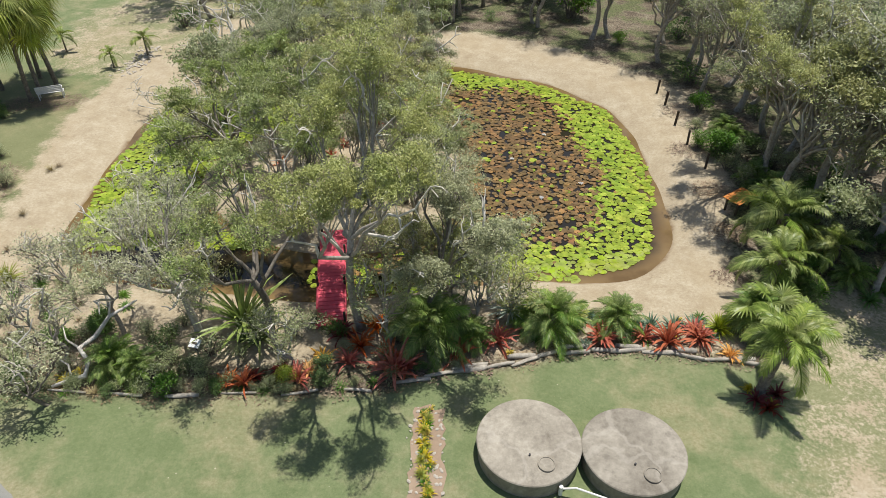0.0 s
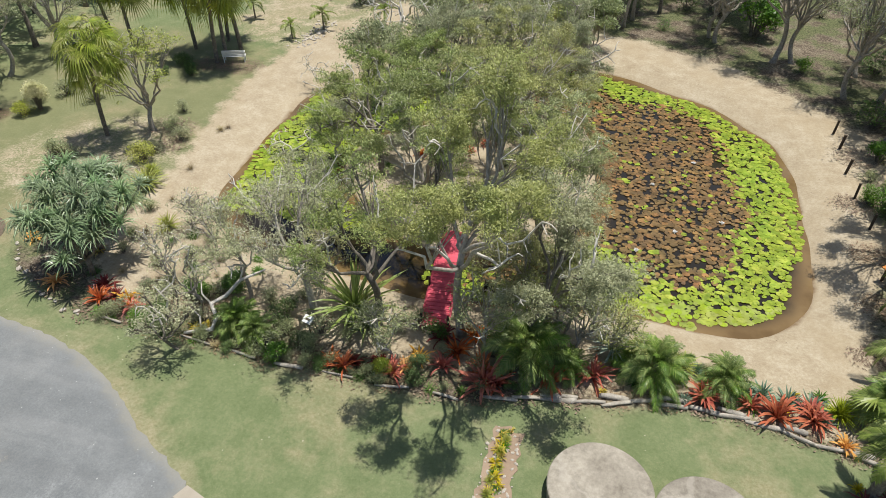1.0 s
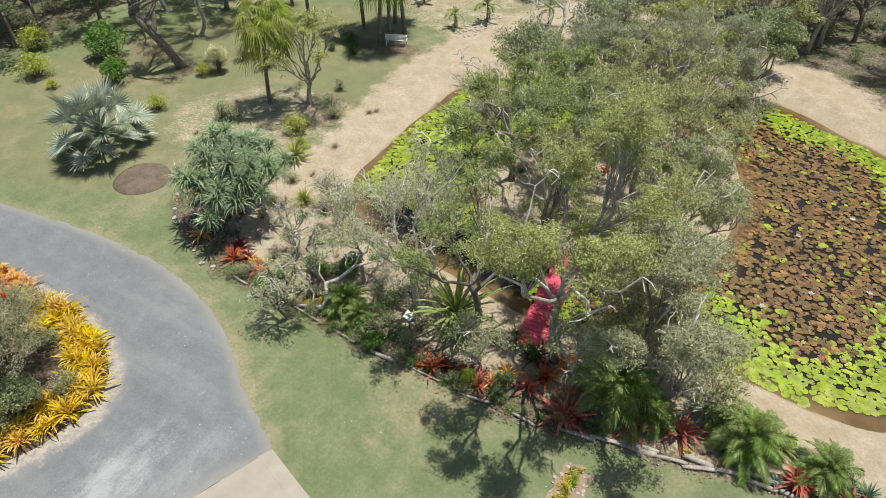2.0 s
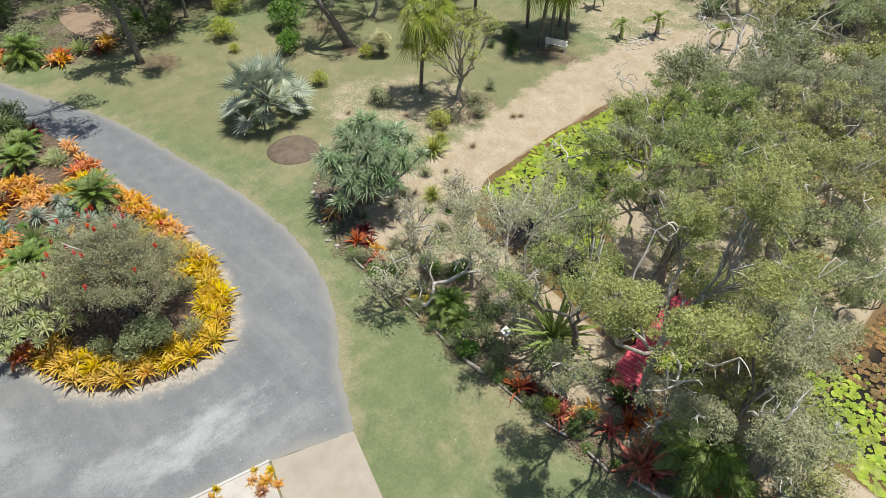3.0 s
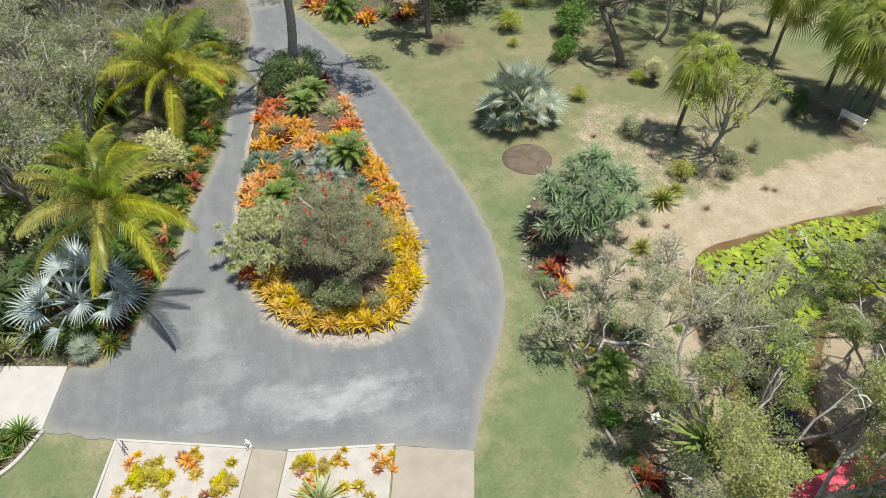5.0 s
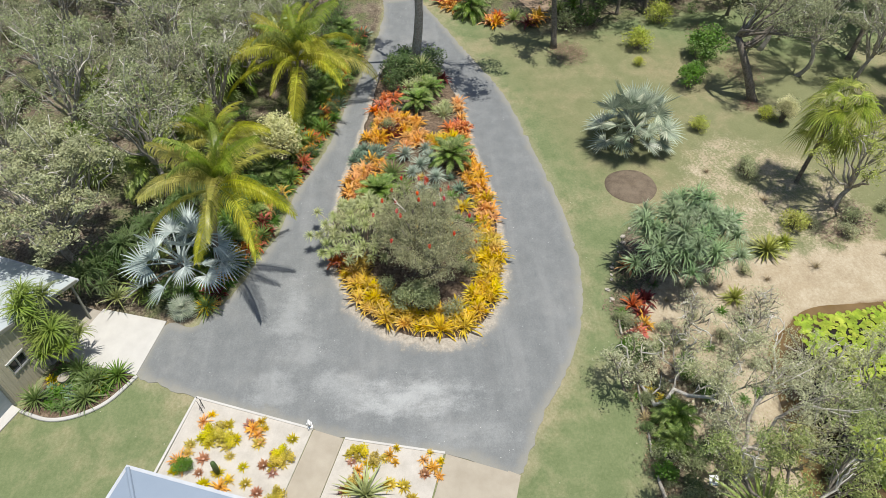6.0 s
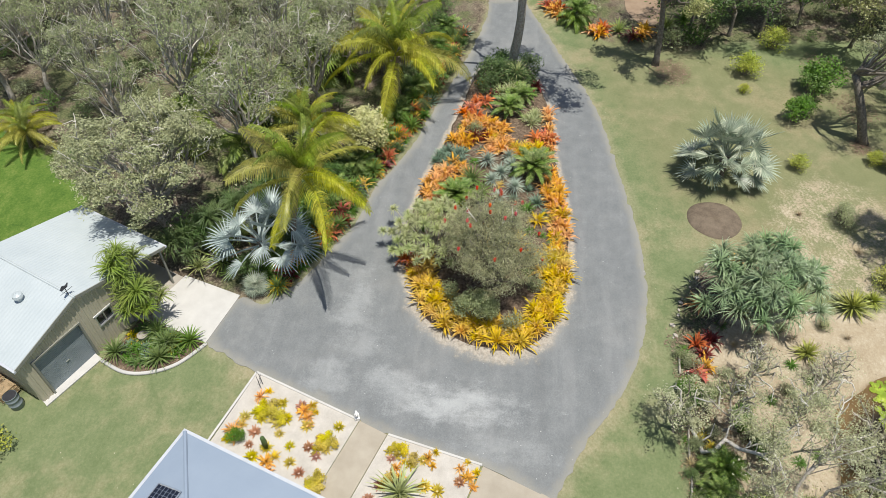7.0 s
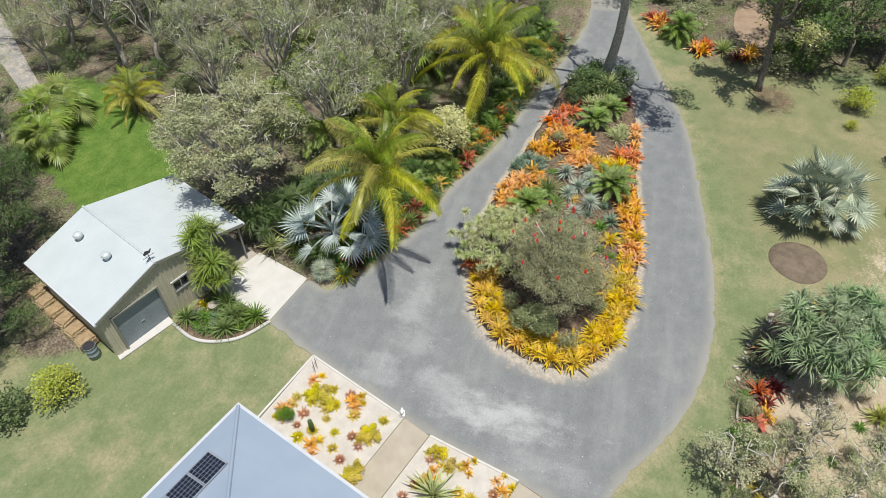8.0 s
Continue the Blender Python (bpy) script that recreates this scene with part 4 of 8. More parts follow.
def tree(name, seed, height, trunk_len, trunk_r, depth, leaves, L, W, leaf_m, bark_m, label, clump=0.75, lean=(0, 0), kids=(3, 4), spread=0.75, up=0.12, dead=0.0, droop=0.3,
         squash=0.7, category="tree", stems=1, shrink=0.68, wig=0.16):
    """A tapered trunk with limbs, bleached dead twigs and a crown of single leaves round the twig ends."""
    r = np.random.RandomState(seed)
    t = thing(name, label, category)
    tubes, tips = [], []
    first = (height - trunk_len) / (1 + shrink + shrink ** 2) * 1.25
    for sidx in range(stems):
        a = r.uniform(0, 6.28)
        d = unit(np.array((lean[0] + (0.35 * math.cos(a) if stems > 1 else 0), lean[1] + (0.35 * math.sin(a) if stems > 1 else 0), 1.0)))
        base = np.array((0.25 * math.cos(a), 0.25 * math.sin(a), -0.25)) if stems > 1 else np.array((0, 0, -0.25))
        path, q, v = [base], base, d
        for i in range(5):
            v = unit(v + r.normal(0, 0.07, 3))
            q = q + v * (trunk_len + 0.25) / 5
            path.append(q)
        rad = np.linspace(trunk_r, trunk_r * 0.72, 6)
        rad[0] *= 1.35
        tubes.append((np.array(path), rad, 9))
        for j in range(r.randint(kids[0], kids[1] + 1)):
            side = unit(np.cross(v, r.normal(0, 1, 3)))
            at = path[-1] if j < 3 else path[4]
            limb(r, at, unit(v * 0.7 + side * spread), first * r.uniform(0.85, 1.15), trunk_r * 0.55, depth - 1, tubes, tips, kids, spread, wig, up, shrink)
    wood, old, trunk = Soup(), [], Soup()
    for path, rad, dep in tubes:
        if dep == 9:
            trunk.tube(path, rad, 9)
        elif dead and dep <= 1 and r.rand() < dead:
            old.append((path, np.maximum(rad, 0.02)))
        else:
            few = slice(None) if dep > 1 else slice(0, None, 2) if dep else [0, 3, 5]
            wood.tube(path[few], np.maximum(rad, 0.012 if leaves else 0.02)[few], 6 if dep > 1 else 4 if dep else 3, False)
    part("trunk", trunk, bark_m, t, smooth=True)
    part("limb", wood, bark_m, t, smooth=True)
    for path, rad in old[:14]:
        s = Soup()
        s.tube(path, rad, 5, False)
        part("dead_branch", s, M_DEAD, t, "bleached bare branch", smooth=True)
    if leaves:
        tips = np.array(tips)
        keep = tips[r.rand(len(tips)) > 0.12]
        per = max(1, leaves // len(keep))
        size = clump * r.uniform(0.55, 1.35, (len(keep), 1, 1))
        off = r.normal(0, 1, (len(keep), per, 3))
        off = off / (np.linalg.norm(off, axis=2, keepdims=True) + 1e-9) * np.sqrt(r.uniform(0.05, 1, (len(keep), per, 1))) * size
        off[:, :, 2] *= squash
        c = (keep[:, None] + off).reshape(-1, 3)
        s = Soup()
        s.tris(leaf_tris(r, c, L, W, droop))
        part("crown", s, leaf_m, t)
    return t


def grown_tree(name, seed, fork, trunk_r, lobes, leaves, L, W, leaf_m, bark_m, label, dead=4, droop=0.3, category="tree", tuft=0.34, twigs=9, flat=0.75):
    """A trunk up to its fork, a bent limb to each lobe of the crown, twigs in the lobes, small tufts of leaves on the twigs; some twigs bare and bleached."""
    r = np.random.RandomState(seed)
    t = thing(name, label, category)
    fork = np.array(fork, float)
    trunk, wood, tufts = Soup(), Soup(), []
    k = 7
    u = np.linspace(0, 1, k)[:, None]
    bend = r.normal(0, 0.25, 3) * (1, 1, 0)
    path = np.array((0, 0, -0.25)) + (fork + (0, 0, 0.25)) * u + bend * np.sin(u * 3.1) + (fork * (1, 1, 0)) * (u ** 2 - u) * 0.5
    rad = trunk_r * np.linspace(1, 0.68, k)
    rad[0] *= 1.4
    trunk.tube(path, rad, 9)
    part("trunk", trunk, bark_m, t, smooth=True)

    def bent(a, b, lift, wig, k=6):
        u = np.linspace(0, 1, k)[:, None]
        d = np.linalg.norm(b - a)
        mid = (a + b) / 2 + np.array((0, 0, lift * d)) + r.normal(0, wig * d, 3)
        p = (1 - u) ** 2 * a + 2 * u * (1 - u) * mid + u * u * b
        p[1:-1] += r.normal(0, wig * d * 0.25, (k - 2, 3))
        return p

    bare = []
    for i, (x, y, z, R) in enumerate(lobes):
        c = np.array((x, y, z), float)
        a = path[-1] if i % 3 else path[-2]
        main = bent(a, c, -0.06, 0.10, 7)
        wood.tube(main, np.linspace(trunk_r * 0.46, 0.03, 7), 6, False)
        for j in range(int(twigs * (0.6 + 0.5 * R))):
            s = main[r.randint(3, 7)]
            d = unit(r.normal(0, 1, 3)) * R * (0.45 + 0.55 * r.rand()) * (1, 1, flat)
            e = c + d
            tw = bent(s, e, 0.05, 0.12, 4)
            wood.tube(tw[[0, 2, 3]], (0.028, 0.016, 0.01), 3, False)
            if r.rand() < 0.28:
                wood.tube([e, e + unit(d + r.normal(0, 0.5, 3)) * R * r.uniform(0.25, 0.5)], (0.014, 0.008), 3, False)
            tufts.append((e, 1.0))
            tufts.append((tw[2] + r.normal(0, 0.15, 3), 0.75))
            if r.rand() < 0.6:
                tufts.append((e + r.normal(0, 0.28 * R, 3) * (1, 1, 0.6), 0.8))
        bare.append((main, c, R))
    part("limb", wood, bark_m, t, smooth=True)
    for j in range(dead):
        main, c, R = bare[j % len(bare)]
        s = Soup()
        d = unit(r.normal(0, 1, 3) * (1, 1, 0.5) + (0, 0, 0.35))
        a = main[r.randint(2, 6)]
        p = bent(a, c + d * R * r.uniform(0.9, 1.35), 0.1, 0.16, 6)
        s.tube(p, np.linspace(0.055, 0.018, 6), 4, False)
        for m in range(3):
            b = p[2 + m]
            q = bent(b, b + unit(d + r.normal(0, 0.8, 3)) * R * r.uniform(0.35, 0.7), 0.1, 0.2, 4)
            s.tube(q, np.linspace(0.03, 0.012, 4), 3, False)
        part("dead_branch", s, M_DEAD, t, "bleached bare branch", smooth=True)
    if leaves:
        per = max(4, leaves // len(tufts))
        cs = []
        for e, w in tufts:
            q = unit(r.normal(0, 1, (int(per * w * r.uniform(0.6, 1.4)), 3)))
            q[:, 2] = np.where(q[:, 2] < -0.3, -q[:, 2] * 0.6, q[:, 2])
            cs.append(e + q * (r.rand(len(q), 1) ** 0.5) * tuft * w * r.uniform(0.6, 1.7) * (1, 1, 0.7))
        s = Soup()
        s.tris(leaf_tris(r, np.concatenate(cs), L, W, droop))
        part("crown", s, leaf_m, t)
    return t


def dome(seed, R, low, high, n, size=(0.8, 1.35)):
    """Lobes of a rounded, uneven crown."""
    r = random.Random(seed)
    out = []
    for i in range(n):
        q, a = math.sqrt((i + 0.5) / n), i * 2.39996 + r.uniform(-0.4, 0.4)
        q *= r.uniform(0.75, 1.15)
        out.append((R * q * math.cos(a), R * q * math.sin(a), low + (high - low) * math.sqrt(max(0.0, 1 - q * q * 0.85)) * r.uniform(0.85, 1.0), r.uniform(*size)))
    return out


def bush(name, seed, rad, height, leaves, L, W, mat, label, category="shrub", clumps=14, flower=None):
    """A shrub: short stems and uneven clumps of leaves."""
    r = np.random.RandomState(seed)
    t = thing(name, label, category)
    wood, tips = Soup(), []
    for i in range(clumps):
        a, q = r.uniform(0, 6.28), math.sqrt(r.uniform(0, 1))
        tip = np.array((rad * 0.75 * q * math.cos(a), rad * 0.75 * q * math.sin(a), height * (0.35 + 0.5 * math.sqrt(max(0, 1 - q * q)) * r.uniform(0.75, 1.1))))
        tips.append(tip)
        wood.tube([(0.1 * math.cos(a), 0.1 * math.sin(a), -0.1), tip * (0.5, 0.5, 0.55), tip], [0.05, 0.03, 0.012], 4, False)
    part("stem", wood, M_BARK, t)
    tips = np.array(tips)
    per = leaves // clumps
    off = r.normal(0, 1, (clumps, per, 3))
    off = unit(off) * (r.uniform(0.1, 1, (clumps, per, 1)) ** 0.45) * (min(rad, height) * 0.48) * r.uniform(0.7, 1.25, (clumps, 1, 1))
    c = (tips[:, None] + off).reshape(-1, 3)
    c[:, 2] = np.abs(c[:, 2]) + 0.03
    s = Soup()
    s.tris(leaf_tris(r, c, L, W, 0.1))
    part("leaves", s, mat, t)
    if flower:
        top = c[c[:, 2] > height * 0.5]
        pick = top[r.choice(len(top), min(flower[1], len(top)), False)]
        for q in pick:
            s = Soup()
            k = 60
            o = unit(r.normal(0, 1, (k, 3))) * (0.05, 0.05, 0.12)
            out = unit((q - (0, 0, height * 0.5))[None]) * 0.25
            s.quads(leaf_quads(r, q + out + o, 0.10, 0.03))
            part("flower", s, flower[0], t, "red flower spike")
    return t


def blade(s, L, W, az, elev, droop, seg=4, fold=0.25, base=(0, 0, 0), r0=0.04, hub=None, strap=False):
    """One strap or sword leaf, arching from elev degrees downwards by droop degrees; a strap keeps its breadth almost to the tip."""
    ca, sa = math.cos(az), math.sin(az)
    x, z = r0, 0.0
    v, f = [], []
    for i in range(seg + 1):
        u = i / seg
        e = radians(elev - droop * u * u)
        if i:
            x += math.cos(e) * L / seg
            z += math.sin(e) * L / seg
        if strap:
            w = W / 2 * (0.85 + 0.3 * u - 0.25 * u * u) if i < seg else W * 0.14
        else:
            w = W / 2 * (0.75 + 0.5 * u - 1.25 * u ** 3) if i < seg else 0.004
        nx, nz = -math.sin(e) * w * fold * 2, math.cos(e) * w * fold * 2
        for side, up in ((-1, 1), (0, 0), (1, 1)):
            px, py, pz = x + nx * up, side * w, z + nz * up
            v.append((px * ca - py * sa + base[0], px * sa + py * ca + base[1], pz + base[2]))
    for i in range(seg):
        for j in range(2):
            a = i * 3 + j
            f.append((a, a + 1, a + 4, a + 3))
    n0 = s.n
    s.add(v, f)
    if hub is not None:
        s.f += [(hub, n0, n0 + 1), (hub, n0 + 1, n0 + 2)]


def rosette_mesh(name, seed, n_leaf, L, W, mat, elev=(15, 80), droop=(30, 70), seg=3, fold=0.25, stalk=0.0, wild=0.0, strap=False):
    """A rosette of leaves round one point; wild: how far, in degrees, the leaves stray from their order."""
    r = random.Random(seed)
    s = Soup()
    s.add([(0, 0, stalk)], [])
    for i in range(n_leaf):
        u = (i + 0.5) / n_leaf
        stray = radians(wild) * 1.5
        blade(s, L * r.uniform(0.75 - wild / 120, 1.1) * (1 - 0.25 * u), W * r.uniform(1 - wild / 60, 1 + wild / 80), i * 2.39996 + r.uniform(-0.2 - stray, 0.2 + stray),
              elev[0] + (elev[1] - elev[0]) * u + r.uniform(-wild, wild), r.uniform(*droop), seg, fold, (0, 0, stalk), hub=0, strap=strap)
    if stalk:
        s.tube([(0, 0, -0.1), (0, 0, stalk)], [0.05, 0.045], 6)
        s.f.append((0, s.n - 1, s.n - 2))
    me = s.mesh(name)
    me.materials.append(mat)
    return me


class Stock:
    """Alike plants: a few meshes that are set out again and again, each an object of its own."""

    def __init__(self, name, label, category, meshes, group=""):
        self.name, self.label, self.category, self.meshes, self.group, self.i = name, label, category, meshes, group, 0

    def put(self, x, y, scale=1.0, z=None, tilt=0.0, group=""):
        rr = random.Random(self.i * 7 + len(self.name))
        me = self.meshes[self.i % len(self.meshes)]
        self.i += 1
        z = float(ground_z((x, y))[0]) - 0.02 if z is None else z
        ob = new(self.name, me)
        ob.matrix_basis = pose(x, y, z, rr.uniform(-tilt, tilt), rr.uniform(-tilt, tilt), rr.uniform(0, 360)) @ Matrix.Scale(scale, 4)
        return tagged(ob, self.label, self.category, group or self.group)


class Kind:
    """A built thing with its parts, set out by copies."""

    def __init__(self, make):
        self.make, self.proto, self.s0, self.i = make, None, 1.0, 0

    def put(self, x, y, scale=1.0, rz=None, z=None, label="", group=""):
        self.i += 1
        rz = (self.i * 137.5) % 360 if rz is None else rz
        z = float(ground_z((x, y))[0]) - 0.03 if z is None else z
        m = pose(x, y, z, 0, 0, rz)
        if self.proto is None:
            self.proto, self.s0 = self.make(), scale
            self.proto.matrix_basis = m @ Matrix.Scale(scale, 4)
            ob = self.proto
        else:
            ob = copy_thing(self.proto, m @ Matrix.Scale(scale / self.s0, 4))
        return tagged(ob, label, group=group)


# fronds and fans
def fan_leaf(name, elev, stalk, R, segs, mat, spread=140, fold=0.25, nod=20, weep=0.3, seed=1, fuse=0.5, roll=0.0, bend=25, thick=0.03):
    """A fan leaf that leaves the crown along +x, elev degrees up: an arching stalk, then pleated segments round the hub that are joined up to fuse and hang by weep."""
    r = random.Random(seed)
    s = Soup()
    k, q, pts = 5, np.zeros(3), [np.zeros(3)]
    for i in range(k):
        e = radians(elev - bend * (i + 0.5) / k)
        q = q + np.array((math.cos(e), 0, math.sin(e))) * stalk / k
        pts.append(q)
    s.tube(pts, np.linspace(thick * 1.3, thick * 0.7, k + 1), 5, False)
    e = radians(elev - bend - nod)
    f = np.array((math.cos(e), 0.0, math.sin(e)))
    side, up = np.array((0.0, 1.0, 0.0)), np.array((-math.sin(e), 0.0, math.cos(e)))
    c, t = math.cos(radians(roll)), math.sin(radians(roll))
    side, up = side * c + up * t, up * c - side * t
    half = radians(spread / segs)
    n = 5
    for i in range(segs):
        a = radians(-spread + 2 * spread * (i + 0.5) / segs)
        d = unit(f * math.cos(a) + side * math.sin(a) + up * fold * abs(math.sin(a)))
        w = unit(-f * math.sin(a) + side * math.cos(a))
        L = R * (0.72 + 0.28 * math.cos(a * 0.62)) * r.uniform(0.84, 1.1)
        hang = weep * r.uniform(0.6, 1.4)
        p, v = q.copy(), []
        for j in range(n + 1):
            u = j / n
            wide = half * L * (u if u <= fuse else max(0.0, fuse * (1 - u) / (1 - fuse))) * (1.02 if u <= fuse else 0.9) + 0.003
            v += [p - w * wide, p - up * wide * 0.55, p + w * wide]
            p = p + unit(d + np.array((0, 0, -hang * max(0.0, u - fuse * 0.6) * 3.2))) * L / n
        s.add(v, [(j * 3 + m, j * 3 + m + 1, j * 3 + m + 4, j * 3 + m + 3) for j in range(n) for m in range(2)])
    me = s.mesh(name)
    me.materials.append(mat)
    return me


def feather_leaf(name, elev, L, leaflets, ll, mat, droop=80, width=0.05, roll=0.0, hang=0.8, seed=1, lift=0.25, sweep=0.0):
    """A feather frond that leaves the crown along +x, elev degrees up: an arching rib and two rows of leaflets that bend down by their weight."""
    r = random.Random(seed)
    s = Soup()
    k, q, rib, es = 14, np.zeros(3), [], []
    for i in range(k + 1):
        u = i / k
        e = radians(elev - droop * u ** 1.35)
        rib.append(q)
        es.append(e)
        yaw = radians(sweep * u)
        q = q + np.array((math.cos(e) * math.cos(yaw), math.cos(e) * math.sin(yaw), math.sin(e))) * L / k
    rib = np.array(rib)
    s.tube(rib, np.linspace(0.065, 0.016, k + 1) * (L / 4.0) ** 0.5, 5, False)
    c, t = math.cos(radians(roll)), math.sin(radians(roll))
    for i in range(leaflets):
        u = 0.14 + 0.86 * (i + 0.5) / leaflets
        p = np.array([np.interp(u * k, range(k + 1), rib[:, m]) for m in range(3)])
        e = float(np.interp(u * k, range(k + 1), es))
        fw, up, out = np.array((math.cos(e), 0, math.sin(e))), np.array((-math.sin(e), 0, math.cos(e))), np.array((0.0, 1.0, 0.0))
        out, up = out * c + up * t, up * c - out * t
        size = ll * (0.35 + 0.75 * math.sin(math.pi * min(u * 0.86 + 0.12, 1.0))) * r.uniform(0.85, 1.12)
        for sd in (-1, 1):
            d = unit(fw * (0.55 + 0.5 * u) + out * sd * 0.8 + up * (lift + r.uniform(-0.12, 0.12)))
            g = hang * r.uniform(0.6, 1.35)
            w = fw * width * 0.5
            a1 = p + d * size * 0.4
            a2 = a1 + unit(d + np.array((0, 0, -g))) * size * 0.35
            a3 = a2 + unit(d + np.array((0, 0, -2.2 * g))) * size * 0.3
            s.add([p - w * 0.7, p + w * 0.7, a1 + w, a1 - w, a2 + w * 0.8, a2 - w * 0.8, a3], [(0, 1, 2, 3), (3, 2, 4, 5), (5, 4, 6)])
    me = s.mesh(name)
    me.materials.append(mat)
    return me


def palm(name, label, trunk_h, trunk_r, meshes, count, lean=(0.0, 0.0), bark=None, part_name="frond", seed=1, scale=1.0, category="palm", crown=0.0):
    """A palm: ringed trunk and separate leaves round its top; meshes run from the upright leaves to the hanging ones. crown: length of the crown's own stem."""
    r = random.Random(seed)
    t = thing(name, label, category)
    s = Soup()
    k = max(4, int(trunk_h / 0.18))
    path = [np.array((lean[0] * (i / k) ** 1.6, lean[1] * (i / k) ** 1.6, -0.15 + (trunk_h + 0.15) * i / k)) for i in range(k + 1)]
    s.tube(path, [trunk_r * (1.25 - 0.4 * i / k) * (1.06 if i % 2 else 0.94) for i in range(k + 1)], 9)
    part("trunk", s, bark or M_BARK, t, smooth=False)
    for i in range(count):
        u = (i + 0.5) / count
        ob = part(part_name, meshes[min(len(meshes) - 1, int(u * len(meshes)))], None, t)
        az = math.degrees(i * 2.39996) + r.uniform(-16, 16)
        at = (lean[0], lean[1], trunk_h - crown * u)
        ob.matrix_basis = pose(*at, r.uniform(-6, 6), r.uniform(-6, 6), az) @ Matrix.Scale(scale * r.uniform(0.84, 1.12) * (0.78 + 0.22 * min(1, u * 2.5)), 4)
    return t


def scatter(rng, loop, k, gap, inside=0.0, tries=40, keep=()):
    """Up to k places inside a loop, at least gap apart."""
    p = np.asarray(loop, float)
    lo, hi, got = p.min(0), p.max(0), list(keep)
    first = len(got)
    c = rng.uniform(lo, hi, (k * tries, 2))
    c = c[signed(c, p) > inside]
    for q in c:
        if all(math.hypot(q[0] - g[0], q[1] - g[1]) > gap for g in got):
            got.append((float(q[0]), float(q[1])))
            if len(got) - first >= k:
                break
    return got[first:]


RNG = np.random.RandomState(11)

# ---- stocks ----
def broms(name, mat, label, n_leaf=34, L=0.82, W=0.085, elev=(30, 86), droop=(15, 100)):
    return Stock(name, label, "bromeliad", [rosette_mesh(name, k, n_leaf + k, L, W, mat, elev, droop, 4, 0.3, 0.0, 18, True) for k in range(5)])


B_YEL = broms("golden_bromeliad", M_YELLOW, "golden yellow bromeliad with arching strap leaves in mulch", 50, 0.92, 0.066, (34, 88), (12, 90))
B_ORA = broms("orange_bromeliad", M_ORANGE, "bright orange bromeliad rosette with strap leaves")
B_RED = broms("red_bromeliad", M_RED, "rust red bromeliad with broad arching leaves", 36, 0.92, 0.09, (36, 88), (10, 85))
B_FLA = broms("flame_bromeliad", M_FLAME, "flame red-orange bromeliad rosette with strap leaves")
B_DRK = broms("maroon_bromeliad", M_DARKRED, "dark maroon bromeliad rosette in the garden bed")
B_LIM = broms("lime_bromeliad", M_LIME, "small lime yellow bromeliad rosette", 30, 0.42, 0.055)
S_AGAVE = Stock("agave", "blue-grey agave rosette with stiff pointed leaves", "agave", [rosette_mesh("agave", 20 + k, 34, 0.55, 0.07, M_AGAVE, (5, 85), (0, 20)) for k in range(2)])
S_YUCCA = Stock("yucca", "spiky green yucca rosette with stiff narrow leaves", "yucca", [rosette_mesh("yucca", 30 + k, 60, 0.85, 0.06, M_PALM, (-10, 85), (5, 30), 3, 0.2, 0.25) for k in range(2)])
S_GREYYUC = Stock("yucca", "pale grey-green yucca rosette with stiff narrow leaves", "yucca", [rosette_mesh("yucca", 34 + k, 70, 0.72, 0.055, M_GREYYUC, (-25, 85), (0, 20), 3, 0.2, 0.35) for k in range(2)])
S_YUCLIME = Stock("yucca", "yellow-green variegated yucca with stiff sword leaves", "yucca", [rosette_mesh("yucca", 40 + k, 92, 1.05, 0.075, M_YUCLIME, (-5, 86), (5, 30), 3, 0.2, 0.2, 6) for k in range(2)])
S_SWORD = Stock("sword_plant", "large rosette of long green and cream sword leaves", "yucca", [rosette_mesh("sword_plant", 44 + k, 44, 1.9, 0.12, M_SWORD, (15, 85), (10, 45), 4, 0.25, 0.1) for k in range(2)])
S_SUCC = Stock("succulent", "small yellow succulent clump on white gravel", "succulent", [rosette_mesh("succulent", 50 + k, 30, 0.2, 0.06, M_LIME, (10, 85), (0, 30), 2) for k in range(2)])
S_SWORDC = Stock("sword_plant", "rosette of cream-striped pale sword leaves on white gravel", "yucca", [rosette_mesh("sword_plant", 48 + k, 44, 1.9, 0.12, M_CREAM, (15, 85), (10, 45), 4, 0.25, 0.1) for k in range(2)])
S_SUCR = Stock("succulent", "small pink-brown succulent rosette on white gravel", "succulent", [rosette_mesh("succulent", 53 + k, 26, 0.2, 0.06, M_PINK, (10, 80), (0, 30), 2) for k in range(2)])
S_TUFT = Stock("grass_tuft", "dry straw-coloured grass tuft on sand", "grass tuft", [rosette_mesh("grass_tuft", 56 + k, 40, 0.45, 0.025, M_STRAW, (30, 88), (20, 60), 3, 0.1) for k in range(2)])
S_FERN = Stock("fern", "low green strap-leaved plant", "plant", [rosette_mesh("fern", 60 + k, 30, 0.6, 0.07, M_BUSH, (5, 75), (30, 80), 3) for k in range(2)])


def feathers(k, top, low, L, leaflets, ll, mat, droop, width, hang, seed, lift=0.25, twist=20, young=None):
    """Fronds from the upright ones (top degrees) to the low ones (low degrees)."""
    rr = random.Random(seed)
    return [feather_leaf("frond", top + (low - top) * i / (k - 1), L * (0.85 + 0.15 * min(1, 2.0 * i / k)), leaflets, ll, young if young and i < k * 0.25 else mat, droop * rr.uniform(0.85, 1.2), width,
                         rr.uniform(-twist, twist), hang, seed + i, lift, rr.uniform(-25, 25)) for i in range(k)]


